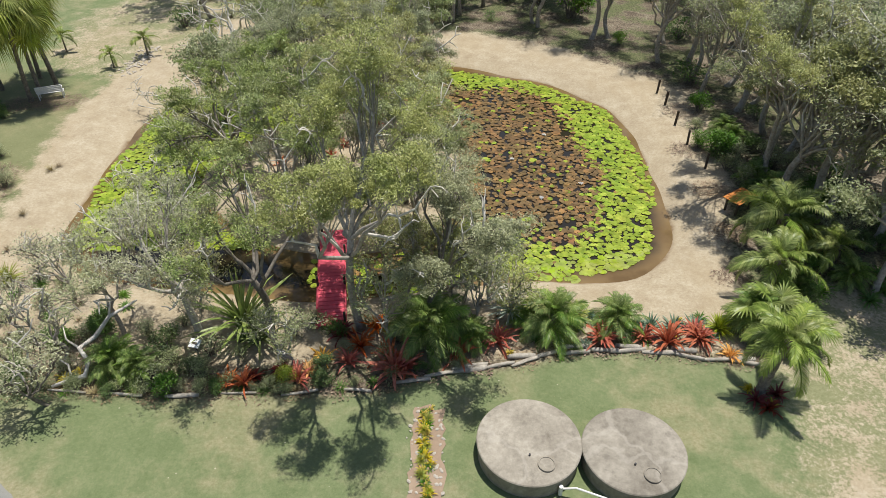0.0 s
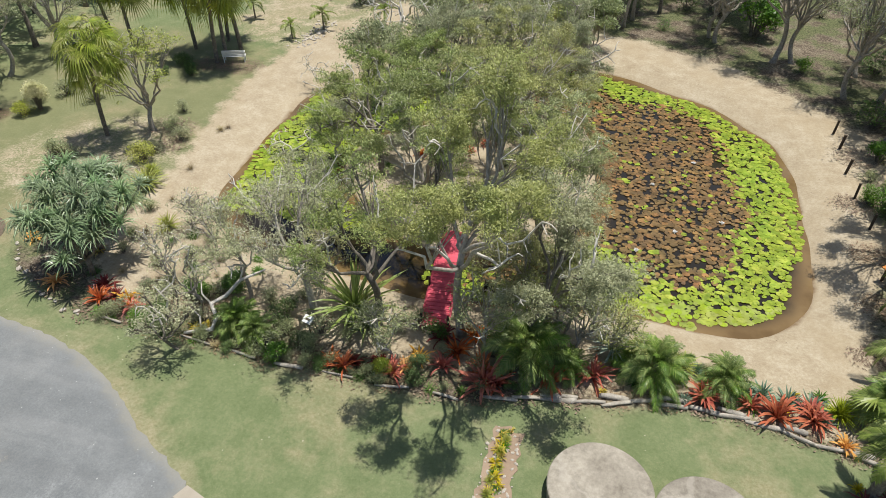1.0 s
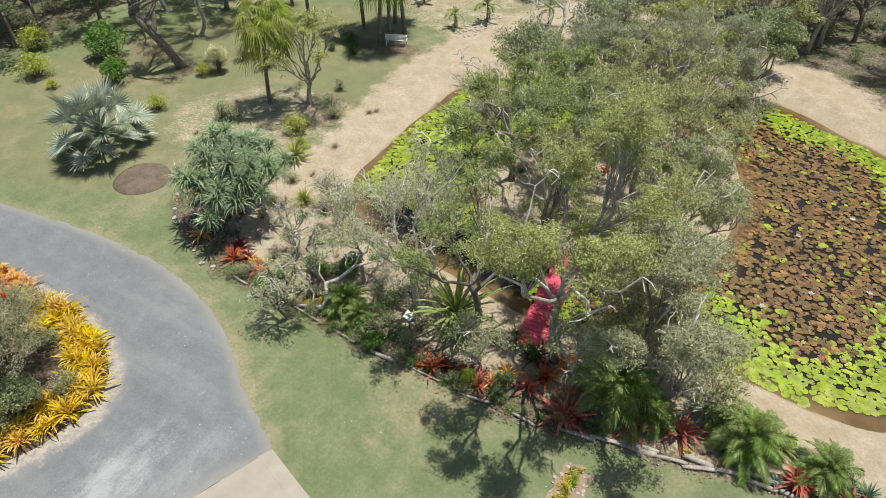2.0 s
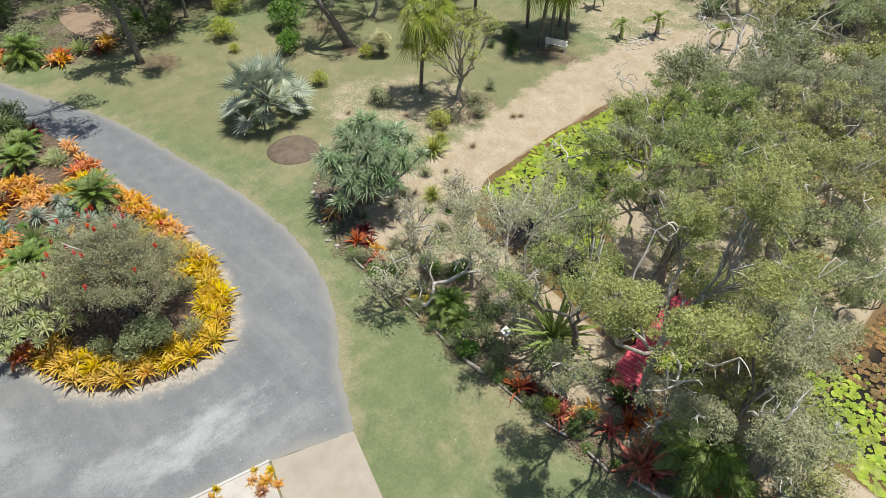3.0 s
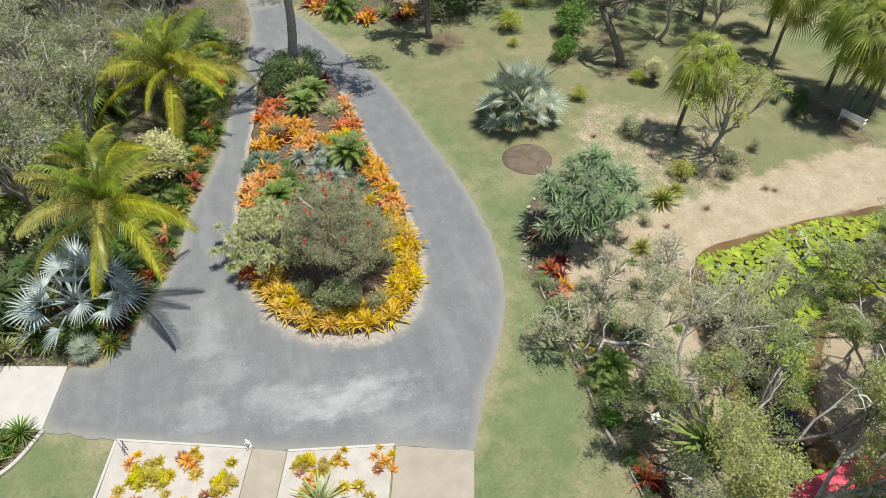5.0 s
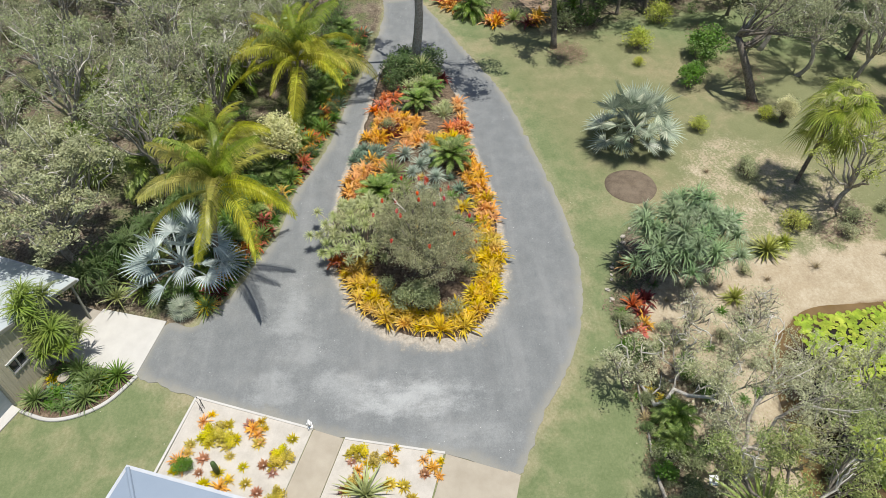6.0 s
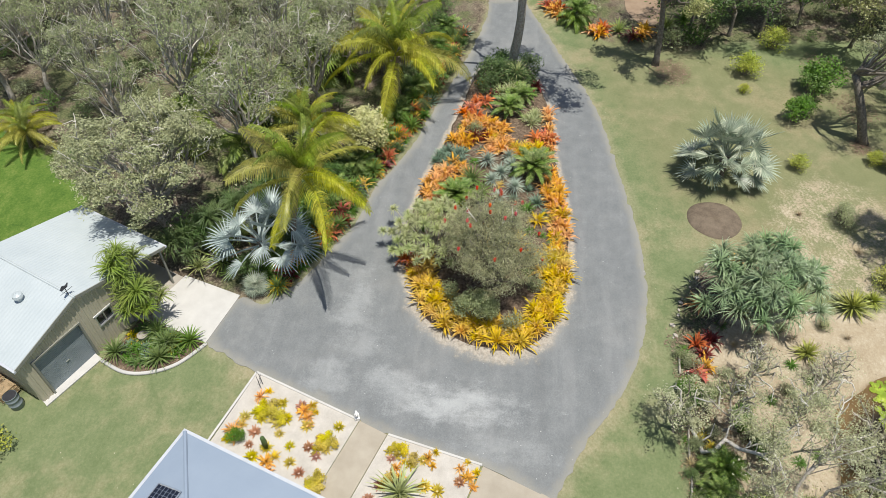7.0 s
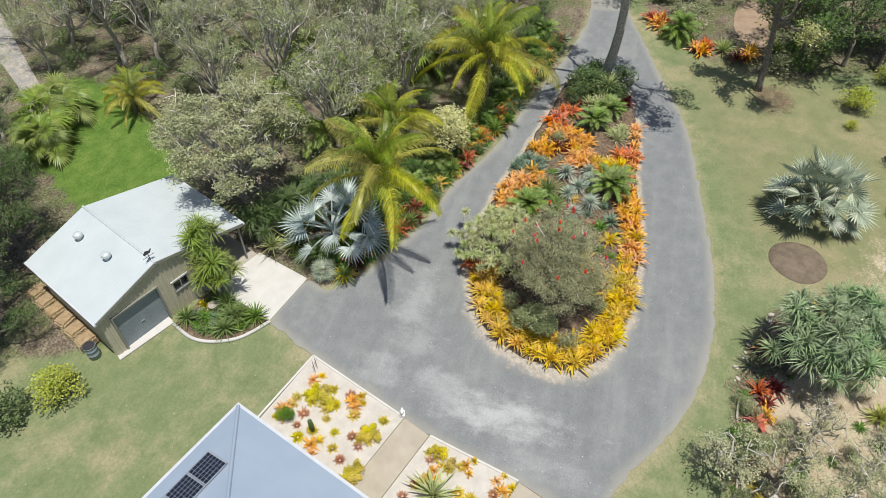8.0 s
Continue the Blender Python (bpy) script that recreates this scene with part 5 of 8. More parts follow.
def fans(k, top, low, stalk, R, segs, mat, seed, twist=25, spread=140, fold=0.25, nod=20, weep=0.3, fuse=0.5, bend=25, thick=0.03):
    rr = random.Random(seed)
    return [fan_leaf("leaf", top + (low - top) * i / (k - 1), stalk * rr.uniform(0.85, 1.1), R, segs, mat, spread, fold, nod + rr.uniform(-8, 14), weep, seed + i, fuse, rr.uniform(-twist, twist), bend, thick) for i in range(k)]


CYC = feathers(6, 78, 8, 1.2, 26, 0.26, M_PALM, 50, 0.04, 0.25, 70, 0.35, 12)
CLUMP = feathers(8, 86, 2, 1.7, 34, 0.46, M_PALM, 75, 0.035, 0.6, 80, 0.3, 35)
FAN_SILVER = fans(12, 86, -2, 1.8, 1.2, 22, M_SILVER, 10, 60, 128, 0.3, 8, 0.06, 0.54, 16, 0.045)
FAN_BLUE = fans(8, 80, 8, 1.75, 1.2, 22, M_BLUEFAN, 30, 50, 115, 0.34, 8, 0.2, 0.48, 22, 0.045)
FAN_GREEN = fans(6, 80, -20, 0.95, 0.85, 24, M_PANDY, 50, 30, 150, 0.2, 20, 0.5, 0.5, 30, 0.02)
FAN_SMALL = fans(5, 80, 0, 0.3, 0.62, 22, M_SILVER, 60, 20, 150, 0.25, 15, 0.1, 0.4, 15, 0.015)
FAN_YEL = fans(10, 82, -30, 1.25, 1.6, 22, M_FANYEL, 70, 55, 115, 0.2, 28, 1.15, 0.3, 40, 0.022)
COCO = feathers(10, 88, 2, 4.4, 72, 0.85, M_COCO, 76, 0.04, 1.15, 90, 0.45, 50, M_COCOGREEN)
PALMF = feathers(6, 82, -12, 1.75, 34, 0.46, M_PANDY, 85, 0.045, 0.6, 110, 0.3, 30)

S_CYCAD = Kind(lambda: palm("cycad", "dark green cycad with stiff feathery fronds", 0.35, 0.13, CYC, 34, seed=9, category="cycad"))
S_BUSHPALM = Kind(lambda: palm("clumping_palm", "bushy clump of feathery green palm fronds", 1.15, 0.13, CLUMP, 40, seed=10, crown=0.75))
K_BISMARCK = Kind(lambda: palm("silver_fan_palm", "silver-green fan palm with stiff pleated leaves", 1.55, 0.24, FAN_SILVER, 36, part_name="leaf", seed=3, crown=0.55))
K_BLUEFAN = Kind(lambda: palm("silver_fan_palm", "blue-silver fan palm with long pale stalks", 1.5, 0.22, FAN_BLUE, 20, part_name="leaf", seed=4, crown=0.4))
K_COCO = Kind(lambda: palm("coconut_palm", "yellow-green coconut palm with long drooping fronds", 3.6, 0.16, COCO, 23, (0.5, 0.1), seed=4, crown=0.3))
K_FANPALM = Kind(lambda: palm("fan_palm", "tall fan palm with a slim trunk and weeping yellow-green leaves", 5.4, 0.10, FAN_YEL, 34, (0.6, -0.2), part_name="leaf", seed=5, scale=0.95, crown=0.9))
K_FANLOW = Kind(lambda: palm("fan_palm", "low green fan palm with glossy leaves", 1.2, 0.16, FAN_GREEN, 26, part_name="leaf", seed=6, scale=1.1, crown=0.3))
K_FANTINY = Kind(lambda: palm("fan_palm", "small blue-grey fan palm at the edge of the gravel", 0.5, 0.10, FAN_SMALL, 26, part_name="leaf", seed=16, crown=0.2))
K_PALM = Kind(lambda: palm("feather_palm", "green feather palm with a short trunk", 1.5, 0.14, PALMF, 18, seed=7, crown=0.2))
K_LAWNPALM = Kind(lambda: palm("feather_palm", "feather palm rising from a ring of plants on the lawn", 2.5, 0.15, PALMF, 18, (0.35, 0.1), seed=17, crown=0.2))
K_TALLPALM = Kind(lambda: palm("feather_palm", "slim young palm with a small yellow-green crown", 1.1, 0.05, PALMF, 10, seed=8, scale=0.55, crown=0.1))


def pandanus(seed, mat, heads, rad, height, label):
    r = random.Random(seed)
    t = thing("pandanus", label, "pandanus")
    hm = [rosette_mesh("leaf_head", seed + k, 76, 1.26, 0.06, mat, (4, 88), (60, 140), 6, 0.3, 0.0, 12) for k in range(4)]
    s = Soup()
    s.tube([(0, 0, -0.1), (0.05, 0, 0.5), (0.0, 0.05, 1.0)], [0.14, 0.12, 0.11], 8)
    part("trunk", s, M_BARK, t, smooth=True)
    for i in range(heads):
        q, a = math.sqrt((i + 0.4) / heads), i * 2.39996 + r.uniform(-0.4, 0.4)
        q *= r.uniform(0.85, 1.1)
        top = (rad * q * math.cos(a), rad * q * math.sin(a), height * (1 - 0.28 * q * q) * r.uniform(0.8, 1.08))
        s = Soup()
        s.tube([(0.0, 0.05, 0.9), (top[0] * 0.55, top[1] * 0.55, 0.9 + (top[2] - 0.9) * 0.35), top], [0.075, 0.06, 0.045], 6)
        part("branch", s, M_BARK, t, smooth=True)
        ob = part("leaf_head", hm[i % 4], None, t)
        ob.matrix_basis = pose(*top, r.uniform(-22, 22), r.uniform(-22, 22), r.uniform(0, 360)) @ Matrix.Scale(r.uniform(0.7, 1.1), 4)
    return t


# trees of the grove and woods
K_WOOD = [Kind(lambda: grown_tree("paperbark_tree", 101, (0.2, 0.1, 3.2), 0.20, dome(1, 2.9, 4.0, 8.2, 10), 5800, 0.175, 0.068, M_GREY, M_PALEBARK, "grey-green paperbark tree with a twiggy open crown", 10, tuft=0.52)),
          Kind(lambda: grown_tree("paperbark_tree", 102, (-0.3, 0.2, 3.6), 0.22, dome(2, 3.2, 4.6, 9.2, 11), 5800, 0.175, 0.068, M_GREY, M_PALEBARK, "olive-green paperbark tree with a spreading crown", 8, tuft=0.54)),
          Kind(lambda: grown_tree("paperbark_tree", 103, (0.3, -0.3, 2.4), 0.18, dome(3, 2.7, 3.0, 7.2, 10), 5400, 0.17, 0.064, M_GREY, M_PALEBARK, "pale-barked paperbark tree with grey foliage", 12, tuft=0.5))]
K_FAR = [Kind(lambda: tree("gum_tree", 111, 10.0, 3.4, 0.22, 3, 3000, 0.38, 0.16, M_EUC, M_BARK, "olive-green gum tree at the edge of the woods", 0.95, dead=0.12, kids=(3, 5))),
         Kind(lambda: tree("gum_tree", 112, 9.0, 2.6, 0.20, 3, 3200, 0.36, 0.15, M_DARKLEAF, M_BARK, "dark green tree at the edge of the woods", 0.95, kids=(3, 5)))]
K_ACACIA = Kind(lambda: grown_tree("acacia_tree", 131, (0.1, 0.1, 1.8), 0.16, dome(71, 2.8, 1.6, 7.0, 20, (0.8, 1.2)), 22000, 0.17, 0.045, M_DARKLEAF, M_BARK, "dark green feathery acacia", 2, 0.9, tuft=0.5, twigs=11))
K_UNDER = [Kind(lambda: bush("shrub", 121, 1.3, 1.5, 430, 0.26, 0.10, M_DARKLEAF, "dark green understorey shrub among tree trunks")),
           Kind(lambda: bush("shrub", 122, 1.2, 1.3, 430, 0.24, 0.09, M_GREY, "grey-green scrubby shrub on leaf litter"))]
K_BUSH = Kind(lambda: bush("shrub", 123, 0.9, 1.3, 1600, 0.13, 0.07, M_BUSH, "rounded bright green leafy shrub on the lawn"))
K_LIME = Kind(lambda: bush("shrub", 124, 0.9, 1.2, 1500, 0.14, 0.06, M_LIMELEAF, "yellow-green leafy shrub"))
K_SCRUB = Kind(lambda: bush("shrub", 125, 0.9, 0.9, 800, 0.13, 0.05, M_GREY, "sparse grey low shrub on sand"))
K_DARK = Kind(lambda: bush("shrub", 126, 1.0, 1.3, 1200, 0.17, 0.075, M_DARKLEAF, "dense dark green garden shrub"))
K_MOUND = Kind(lambda: bush("succulent", 128, 0.36, 0.36, 620, 0.085, 0.05, M_LIME, "mounded golden yellow succulent on white gravel", "succulent", clumps=12))
K_CREAM = Kind(lambda: bush("shrub", 127, 1.5, 4.9, 7500, 0.18, 0.10, M_BLOOM, "tall pale cream-green flowering shrub beside the drive", clumps=34))


# ---- grove on the island and along the near bank ----
def stand(x, y, seed, fork, r, lobes, leaves, mat, bark, label, dead=5, tuft=0.36, name="paperbark_tree", L=0.14, W=0.038):
    """A grove tree; fork and lobes are given in the garden's own metres."""
    g = grown_tree(name, seed, (fork[0] - x, fork[1] - y, fork[2]), r * 0.8, [(a - x, b - y, c, q) for a, b, c, q in lobes], int(leaves * FULL), L, W, mat, bark, label, dead, 0.7, tuft=tuft * 1.12, twigs=12)
    g.matrix_basis = pose(x, y, float(ground_z((x, y))[0]))
    g["group"] = "grove round the pond"
    return g


G_OLIVE = "spreading paperbark tree with olive leaves and bleached twigs"
G_GREY = "twiggy grey-green paperbark tree beside the pond"
FULL = 3.15  # fullness of the crowns
stand(-3.3, 19.4, 202, (-3.2, 18.6, 5.0), 0.22, [(-1.2, 15.0, 10.0, 1.0), (-0.9, 19.4, 9.4, 1.4), (-2.2, 20.3, 11.0, 1.2), (-4.2, 16.4, 8.2, 1.2), (-0.7, 16.8, 8.8, 1.0), (-4.2, 20.8, 8.8, 1.1), (-3.2, 14.9, 9.4, 0.9), (-3.0, 21.8, 9.8, 1.3), (-4.2, 22.6, 5.0, 1.1), (-2.7, 19.6, 6.4, 0.9)],
      23000, M_EUC, M_PALEBARK, G_OLIVE, 7, L=0.115, W=0.034)
stand(-0.1, 18.9, 207, (0.1, 18.6, 3.2), 0.16, [(1.7, 16.6, 6.8, 1.0), (-0.9, 17.3, 4.4, 0.9), (0.6, 19.8, 6.0, 1.3), (0.4, 22.0, 5.4, 1.3), (-0.8, 21.0, 6.8, 1.2), (1.3, 18.2, 5.2, 0.9)], 10000, M_TWIGLEAF, M_BARK, G_GREY, 7)
stand(-6.9, 18.9, 211, (-6.9, 18.5, 3.2), 0.22, [(-6.3, 18.2, 6.0, 1.2), (-8.2, 16.2, 5.4, 0.8), (-7.9, 20.3, 6.7, 1.4), (-5.0, 22.3, 7.0, 0.9), (-7.2, 20.8, 4.4, 1.0), (-7.9, 18.0, 6.4, 0.8)], 4200, M_EUCG, M_BARK, G_OLIVE)
stand(-9.5, 18.7, 201, (-9.6, 18.4, 3.0), 0.22, [(-9.5, 16.9, 5.3, 1.1), (-8.6, 17.4, 3.6, 0.8), (-11.1, 17.8, 4.2, 1.0), (-9.9, 20.3, 5.8, 1.4), (-11.0, 19.4, 5.4, 0.9), (-8.4, 21.0, 4.0, 1.1)], 2700, M_PALETEA, M_PALEBARK, G_OLIVE)
stand(-12.6, 18.9, 209, (-12.7, 18.8, 1.8), 0.13, [(-12.4, 18.0, 3.8, 0.9), (-13.6, 19.5, 4.0, 1.1), (-12.2, 20.6, 4.4, 1.2)], 1900, M_PALETEA, M_PALEBARK, G_GREY, 6)
stand(-6.6, 25.6, 203, (-6.7, 25.4, 3.2), 0.26, [(-7.2, 24.8, 7.2, 1.4), (-5.2, 23.3, 6.6, 1.3), (-8.7, 26.8, 6.8, 1.5), (-6.0, 27.5, 7.8, 1.5), (-4.6, 25.8, 7.3, 1.3), (-9.0, 24.4, 5.6, 0.9)], 12500, M_EUCG, M_PALEBARK, G_GREY, 7)
stand(-1.2, 25.2, 204, (-1.2, 25.0, 3.0), 0.24, [(-1.7, 23.3, 6.0, 1.3), (0.2, 25.2, 6.2, 1.3), (-2.5, 26.2, 7.2, 1.4), (-0.6, 27.5, 7.0, 1.4), (0.6, 23.4, 4.8, 1.1)], 10500, M_TWIGLEAF, M_PALEBARK, G_OLIVE)
stand(-10.6, 30.0, 205, (-10.7, 30.0, 2.8), 0.22, [(-9.6, 32.2, 6.2, 1.3), (-12.8, 30.6, 4.6, 1.1), (-8.2, 28.4, 6.6, 1.2), (-11.8, 32.6, 5.2, 1.4), (-8.0, 31.4, 6.8, 1.3), (-12.2, 26.6, 4.4, 1.3)], 11500, M_EUCG, M_BARK, G_GREY, 8)
stand(-4.0, 31.5, 206, (-4.0, 31.5, 3.2), 0.24, [(-5.4, 30.0, 7.2, 1.5), (-2.6, 30.3, 7.0, 1.5), (-4.4, 33.2, 7.8, 1.6), (-1.8, 33.0, 6.8, 1.4), (-6.4, 32.4, 7.0, 1.5), (-0.6, 31.0, 5.6, 1.2), (-3.6, 28.6, 7.0, 1.3)], 13500, M_EUC, M_PALEBARK, G_OLIVE, 7)
stand(-8.2, 35.6, 210, (-8.2, 35.6, 2.8), 0.22, [(-8.0, 35.4, 6.8, 1.5), (-9.8, 36.8, 5.8, 1.4), (-6.2, 36.0, 7.0, 1.5), (-8.4, 38.0, 6.0, 1.4), (-10.4, 34.4, 5.4, 1.3)], 10500, M_GREY, M_BARK, G_GREY, 8)
stand(-2.5, 38.5, 208, (-2.5, 38.4, 2.8), 0.22, [(-3.4, 37.0, 6.6, 1.5), (-0.8, 37.4, 6.2, 1.4), (-4.4, 39.4, 6.8, 1.5), (-1.8, 40.2, 6.6, 1.5), (-0.2, 35.2, 5.4, 1.3), (-5.6, 41.6, 6.0, 1.4)], 11500, M_GREY, M_PALEBARK, G_GREY, 7)
for x, y, h, R, sd in ((-10.5, 43.6, 6.6, 2.4, 261), (-5.8, 44.8, 7.0, 2.6, 262), (-1.6, 46.4, 6.0, 2.0, 263), (-13.0, 48.0, 6.4, 2.4, 264), (-7.6, 49.4, 7.4, 2.8, 265), (-2.6, 51.0, 7.0, 2.6, 266), (-13.8, 38.8, 5.6, 1.9, 267), (-11.4, 52.6, 7.2, 2.6, 268)):
    dm = dome(sd, R, h * 0.5, h, 9, (0.8, 1.2))
    stand(x, y, sd, (x + 0.2, y - 0.1, h * 0.32), 0.17, [(x + a, y + b, c, q) for a, b, c, q in dm], 2600 if sd in (261, 264, 267) else 4400, M_GREY if sd % 2 else M_EUC, M_PALEBARK if sd % 3 else M_BARK, G_GREY if sd % 2 else G_OLIVE, 5, 0.44, L=0.2, W=0.08)
for x, y, h, R, sd in ((18.4, 21.4, 8.0, 2.5, 276), (20.8, 22.8, 8.5, 2.6, 271), (24.0, 21.6, 9.0, 2.8, 272), (18.4, 26.6, 9.0, 2.4, 273), (23.6, 25.4, 9.5, 3.0, 274), (18.4, 30.8, 8.6, 2.3, 275)):
    dm = dome(sd, R, h * 0.45, h, 10, (0.8, 1.2))
    g = stand(x, y, sd, (x + 0.2, y - 0.2, h * 0.4), 0.2, [(x + a, y + b, c, q) for a, b, c, q in dm], 6000, M_EUC if sd % 2 else M_GREY, M_PALEBARK, G_OLIVE if sd % 2 else G_GREY, 6, 0.42, L=0.19, W=0.075)
for x, y, s in ((-44.0, -3.4, 0.7), (-48.0, -2.2, 0.75), (-52.5, -1.6, 0.8), (-40.2, -4.6, 0.7), (-56.5, -1.5, 0.85), (-46.0, -6.5, 0.85)):
    K_WOOD[int(-x) % 3].put(x, y, s, group="woods beside the drive")
for x, y, s in ((-47.0, -0.2, 0.9), (-49.5, 0.4, 0.8), (-51.5, 0.9, 0.9), (-44.5, -0.6, 0.8)):
    K_UNDER[0].put(x, y, s, group="understorey of the woods")
# low scrubby trees reaching over the western bank
T_TEA = "small twisted tea tree with sparse grey leaves and pale limbs"
TEA = [(-14.6, 17.6, 3.2, 1.3), (-16.8, 19.0, 2.6, 1.1), (-5.9, 17.2, 2.8, 1.0), (-15.8, 21.4, 2.8, 1.2), (-14.0, 23.6, 3.4, 1.5), (-13.4, 26.2, 3.8, 1.5), (-12.6, 24.0, 3.6, 1.3), (-13.6, 31.4, 3.6, 1.3), (-17.6, 23.0, 2.0, 0.9), (-15.2, 36.0, 3.2, 1.2)]
TEA += [(-12.0, 44.0, 4.4, 1.8), (-7.4, 45.4, 4.6, 1.8), (-14.2, 34.6, 3.0, 1.2), (-11.2, 24.8, 3.8, 1.4), (-11.4, 23.4, 3.2, 1.2)]
for i, (x, y, h, R) in enumerate(TEA):
    sd = 1221 + i
    g = grown_tree("tea_tree", sd, (0.1, 0.1, h * 0.3), 0.09, dome(sd, R, h * 0.5, h, 6, (0.5, 0.8)), int((1250 if x < -12.5 and y < 25 else 2900) * R), 0.11, 0.042, M_PALETEA if x < -12.5 and y < 29 else M_GREY if sd % 3 else M_EUC, M_PALEBARK, T_TEA, 5, tuft=0.30, twigs=8)
    g.matrix_basis = pose(x, y, max(-0.6, float(ground_z((x, y))[0])), 0, 0, sd * 77 % 360)
    g["group"] = "tea trees on the bank"
for i, (x, y) in enumerate(scatter(RNG, ISLAND, 16, 1.9, 0.5) + scatter(RNG, [(-15.5, 17.4), (-8, 17.6), (-1.6, 18.2), (1.4, 19.4), (1.2, 21.4), (-7, 20.9), (-14, 21.4)], 12, 1.8)):
    if (abs(x + 4.6) < 1.9 and y < 25.5) or math.hypot(x + 7.6, y - 18.4) < 2.4 or (x < -11.5 and y < 23) or math.hypot(x + 11, y - 28.9) < 2.2 or math.hypot(x + 9.6, y - 26.0) < 1.7:
        continue
    h, R = 2.6 + 1.6 * ((i * 0.618) % 1), 1.1 + 0.5 * ((i * 0.37) % 1)
    g = grown_tree("tea_tree", 700 + i, (0.1, 0.1, h * 0.3), 0.07, dome(700 + i, R, h * 0.45, h, 6, (0.5, 0.85)), int((1700 if y < 21 else 2600) * R), 0.13, 0.042, M_GREY if i % 3 else M_EUC, M_PALEBARK, "bushy grey-green tea tree under the paperbarks", 3, tuft=0.34, twigs=8)
    g.matrix_basis = pose(x, y, float(ground_z((x, y))[0]), 0, 0, i * 77 % 360)
    g["group"] = "tea trees under the grove"
for i, (x, y, h, R) in enumerate(((0.6, 20.6, 3.8, 1.5), (1.9, 20.8, 3.2, 1.4), (2.6, 19.8, 2.6, 1.1), (0.2, 22.0, 3.6, 1.3), (-1.4, 21.2, 4.2, 1.4), (1.4, 19.4, 3.4, 1.2), (-2.4, 22.4, 3.8, 1.3))):
    g = grown_tree("tea_tree", 740 + i, (0.1, 0.1, h * 0.3), 0.07, dome(740 + i, R, h * 0.4, h, 7, (0.5, 0.85)), int(3000 * R), 0.15, 0.04, M_GREY if i % 2 else M_EUC, M_PALEBARK, "bushy grey-green tea tree at the edge of the lily pads", 3, 0.6, tuft=0.36, twigs=8)
    g.matrix_basis = pose(x, y, max(-0.55, float(ground_z((x, y))[0])), 0, 0, i * 77 % 360)
    g["group"] = "tea trees under the grove"
for x, y, h, sd in ((-14.4, 33.6, 4.6, 231), (-16.2, 30.6, 3.6, 246), (-15.7, 42.1, 7.0, 232), (-15.0, 46.2, 8.0, 233), (-15.5, 43.9, 6.5, 239), (-9.2, 45.2, 8.5, 240), (-17.2, 39.6, 3.4, 247), (-11.6, 41.0, 7.6, 248), (-13.0, 36.6, 5.2, 249)):
    g = tree("dead_tree", sd, h, h * 0.3, 0.06 + 0.012 * h, 4, 0, 0.1, 0.05, M_EUC, M_DEAD, "bleached bare dead tree with twisted limbs at the pond", lean=(0.1, -0.1), spread=0.95, up=0.05, wig=0.42, kids=(2, 3))
    g.matrix_basis = pose(x, y, float(ground_z((x, y))[0]), 0, 0, sd * 77 % 360)

# ---- trees standing alone ----
tall = grown_tree("tall_gum_tree", 241, (0.0, 0.3, 9.0), 0.36, [(2.5, 4.5, 12.5, 1.3), (5.3, 7.0, 12.6, 1.4), (2.2, 7.8, 13.0, 1.4), (4.2, 5.8, 13.2, 1.2), (4.6, -0.9, 12.0, 1.2), (4.4, -2.4, 12.0, 1.1), (-2.0, -0.6, 14.0, 1.3), (0.5, 1.5, 13.5, 1.3), (-1.0, 3.4, 13.6, 1.2), (1.0, -3.4, 12.6, 1.1)], 9000, 0.24, 0.09, M_EUC, M_PALEBARK, "tall slim gum tree rising from the island bed", 4, tuft=0.5)
tall.matrix_basis = pose(-42.5, 6.8, 0.1)
lone = grown_tree("gum_tree", 242, (-0.5, -0.6, 5.5), 0.24, dome(42, 2.8, 6.0, 10.5, 9), 8000, 0.24, 0.09, M_EUC, M_BARK, "gum tree with a straight trunk beside the lawn", 3, tuft=0.5)
lone.matrix_basis = pose(-44.9, 17.8, 0)
curved = grown_tree("gum_tree", 243, (-1.3, -1.9, 4.2), 0.32, [(x - 0.2, y + 0.4, z, q) for x, y, z, q in dome(43, 2.6, 4.2, 7.6, 10)], 9000, 0.17, 0.06, M_GREY, M_BARK, "leaning gum tree with a thick dark trunk and wispy foliage", 5, 1.0, tuft=0.5)
curved.matrix_basis = pose(-36.8, 30.4, 0)
behind = grown_tree("gum_tree", 245, (-0.8, 0.5, 4.5), 0.2, dome(45, 2.6, 5.0, 9.0, 10), 9000, 0.18, 0.065, M_EUC, M_BARK, "dark-trunked gum tree behind the lawn", 4, 0.8, tuft=0.5)
behind.matrix_basis = pose(-41.7, 39.7, 0)
small = grown_tree("paperbark_tree", 244, (0.1, 0.2, 1.5), 0.17, dome(44, 2.9, 2.8, 5.8, 11, (0.7, 1.0)), 6000, 0.16, 0.055, M_FANYEL, M_PALEBARK, "small forked tree with thin yellow-green foliage on sand", 5, tuft=0.34)
small.matrix_basis = pose(-25.5, 30.9, 0, 0, 0, 30)
for x, y, h, rz in ((-26.95, 40.75, 1.25, 10), (-26.87, 41.9, 1.15, 130), (-26.5, 43.4, 1.3, 220), (-29.8, 42.6, 1.2, 300), (-28.2, 44.6, 1.2, 60)):
    K_FANPALM.put(x, y, h, rz, label="tall weeping fan palm behind a garden bench", group="fan palms behind the bench")
shedtree = grown_tree("paperbark_tree", 261, (0.2, 0.1, 2.2), 0.24, dome(61, 4.4, 2.6, 7.4, 24), 27000, 0.19, 0.07, M_TWIGLEAF, M_PALEBARK, "broad paperbark tree with grey twiggy crown over the shed roof", 30, tuft=0.42)
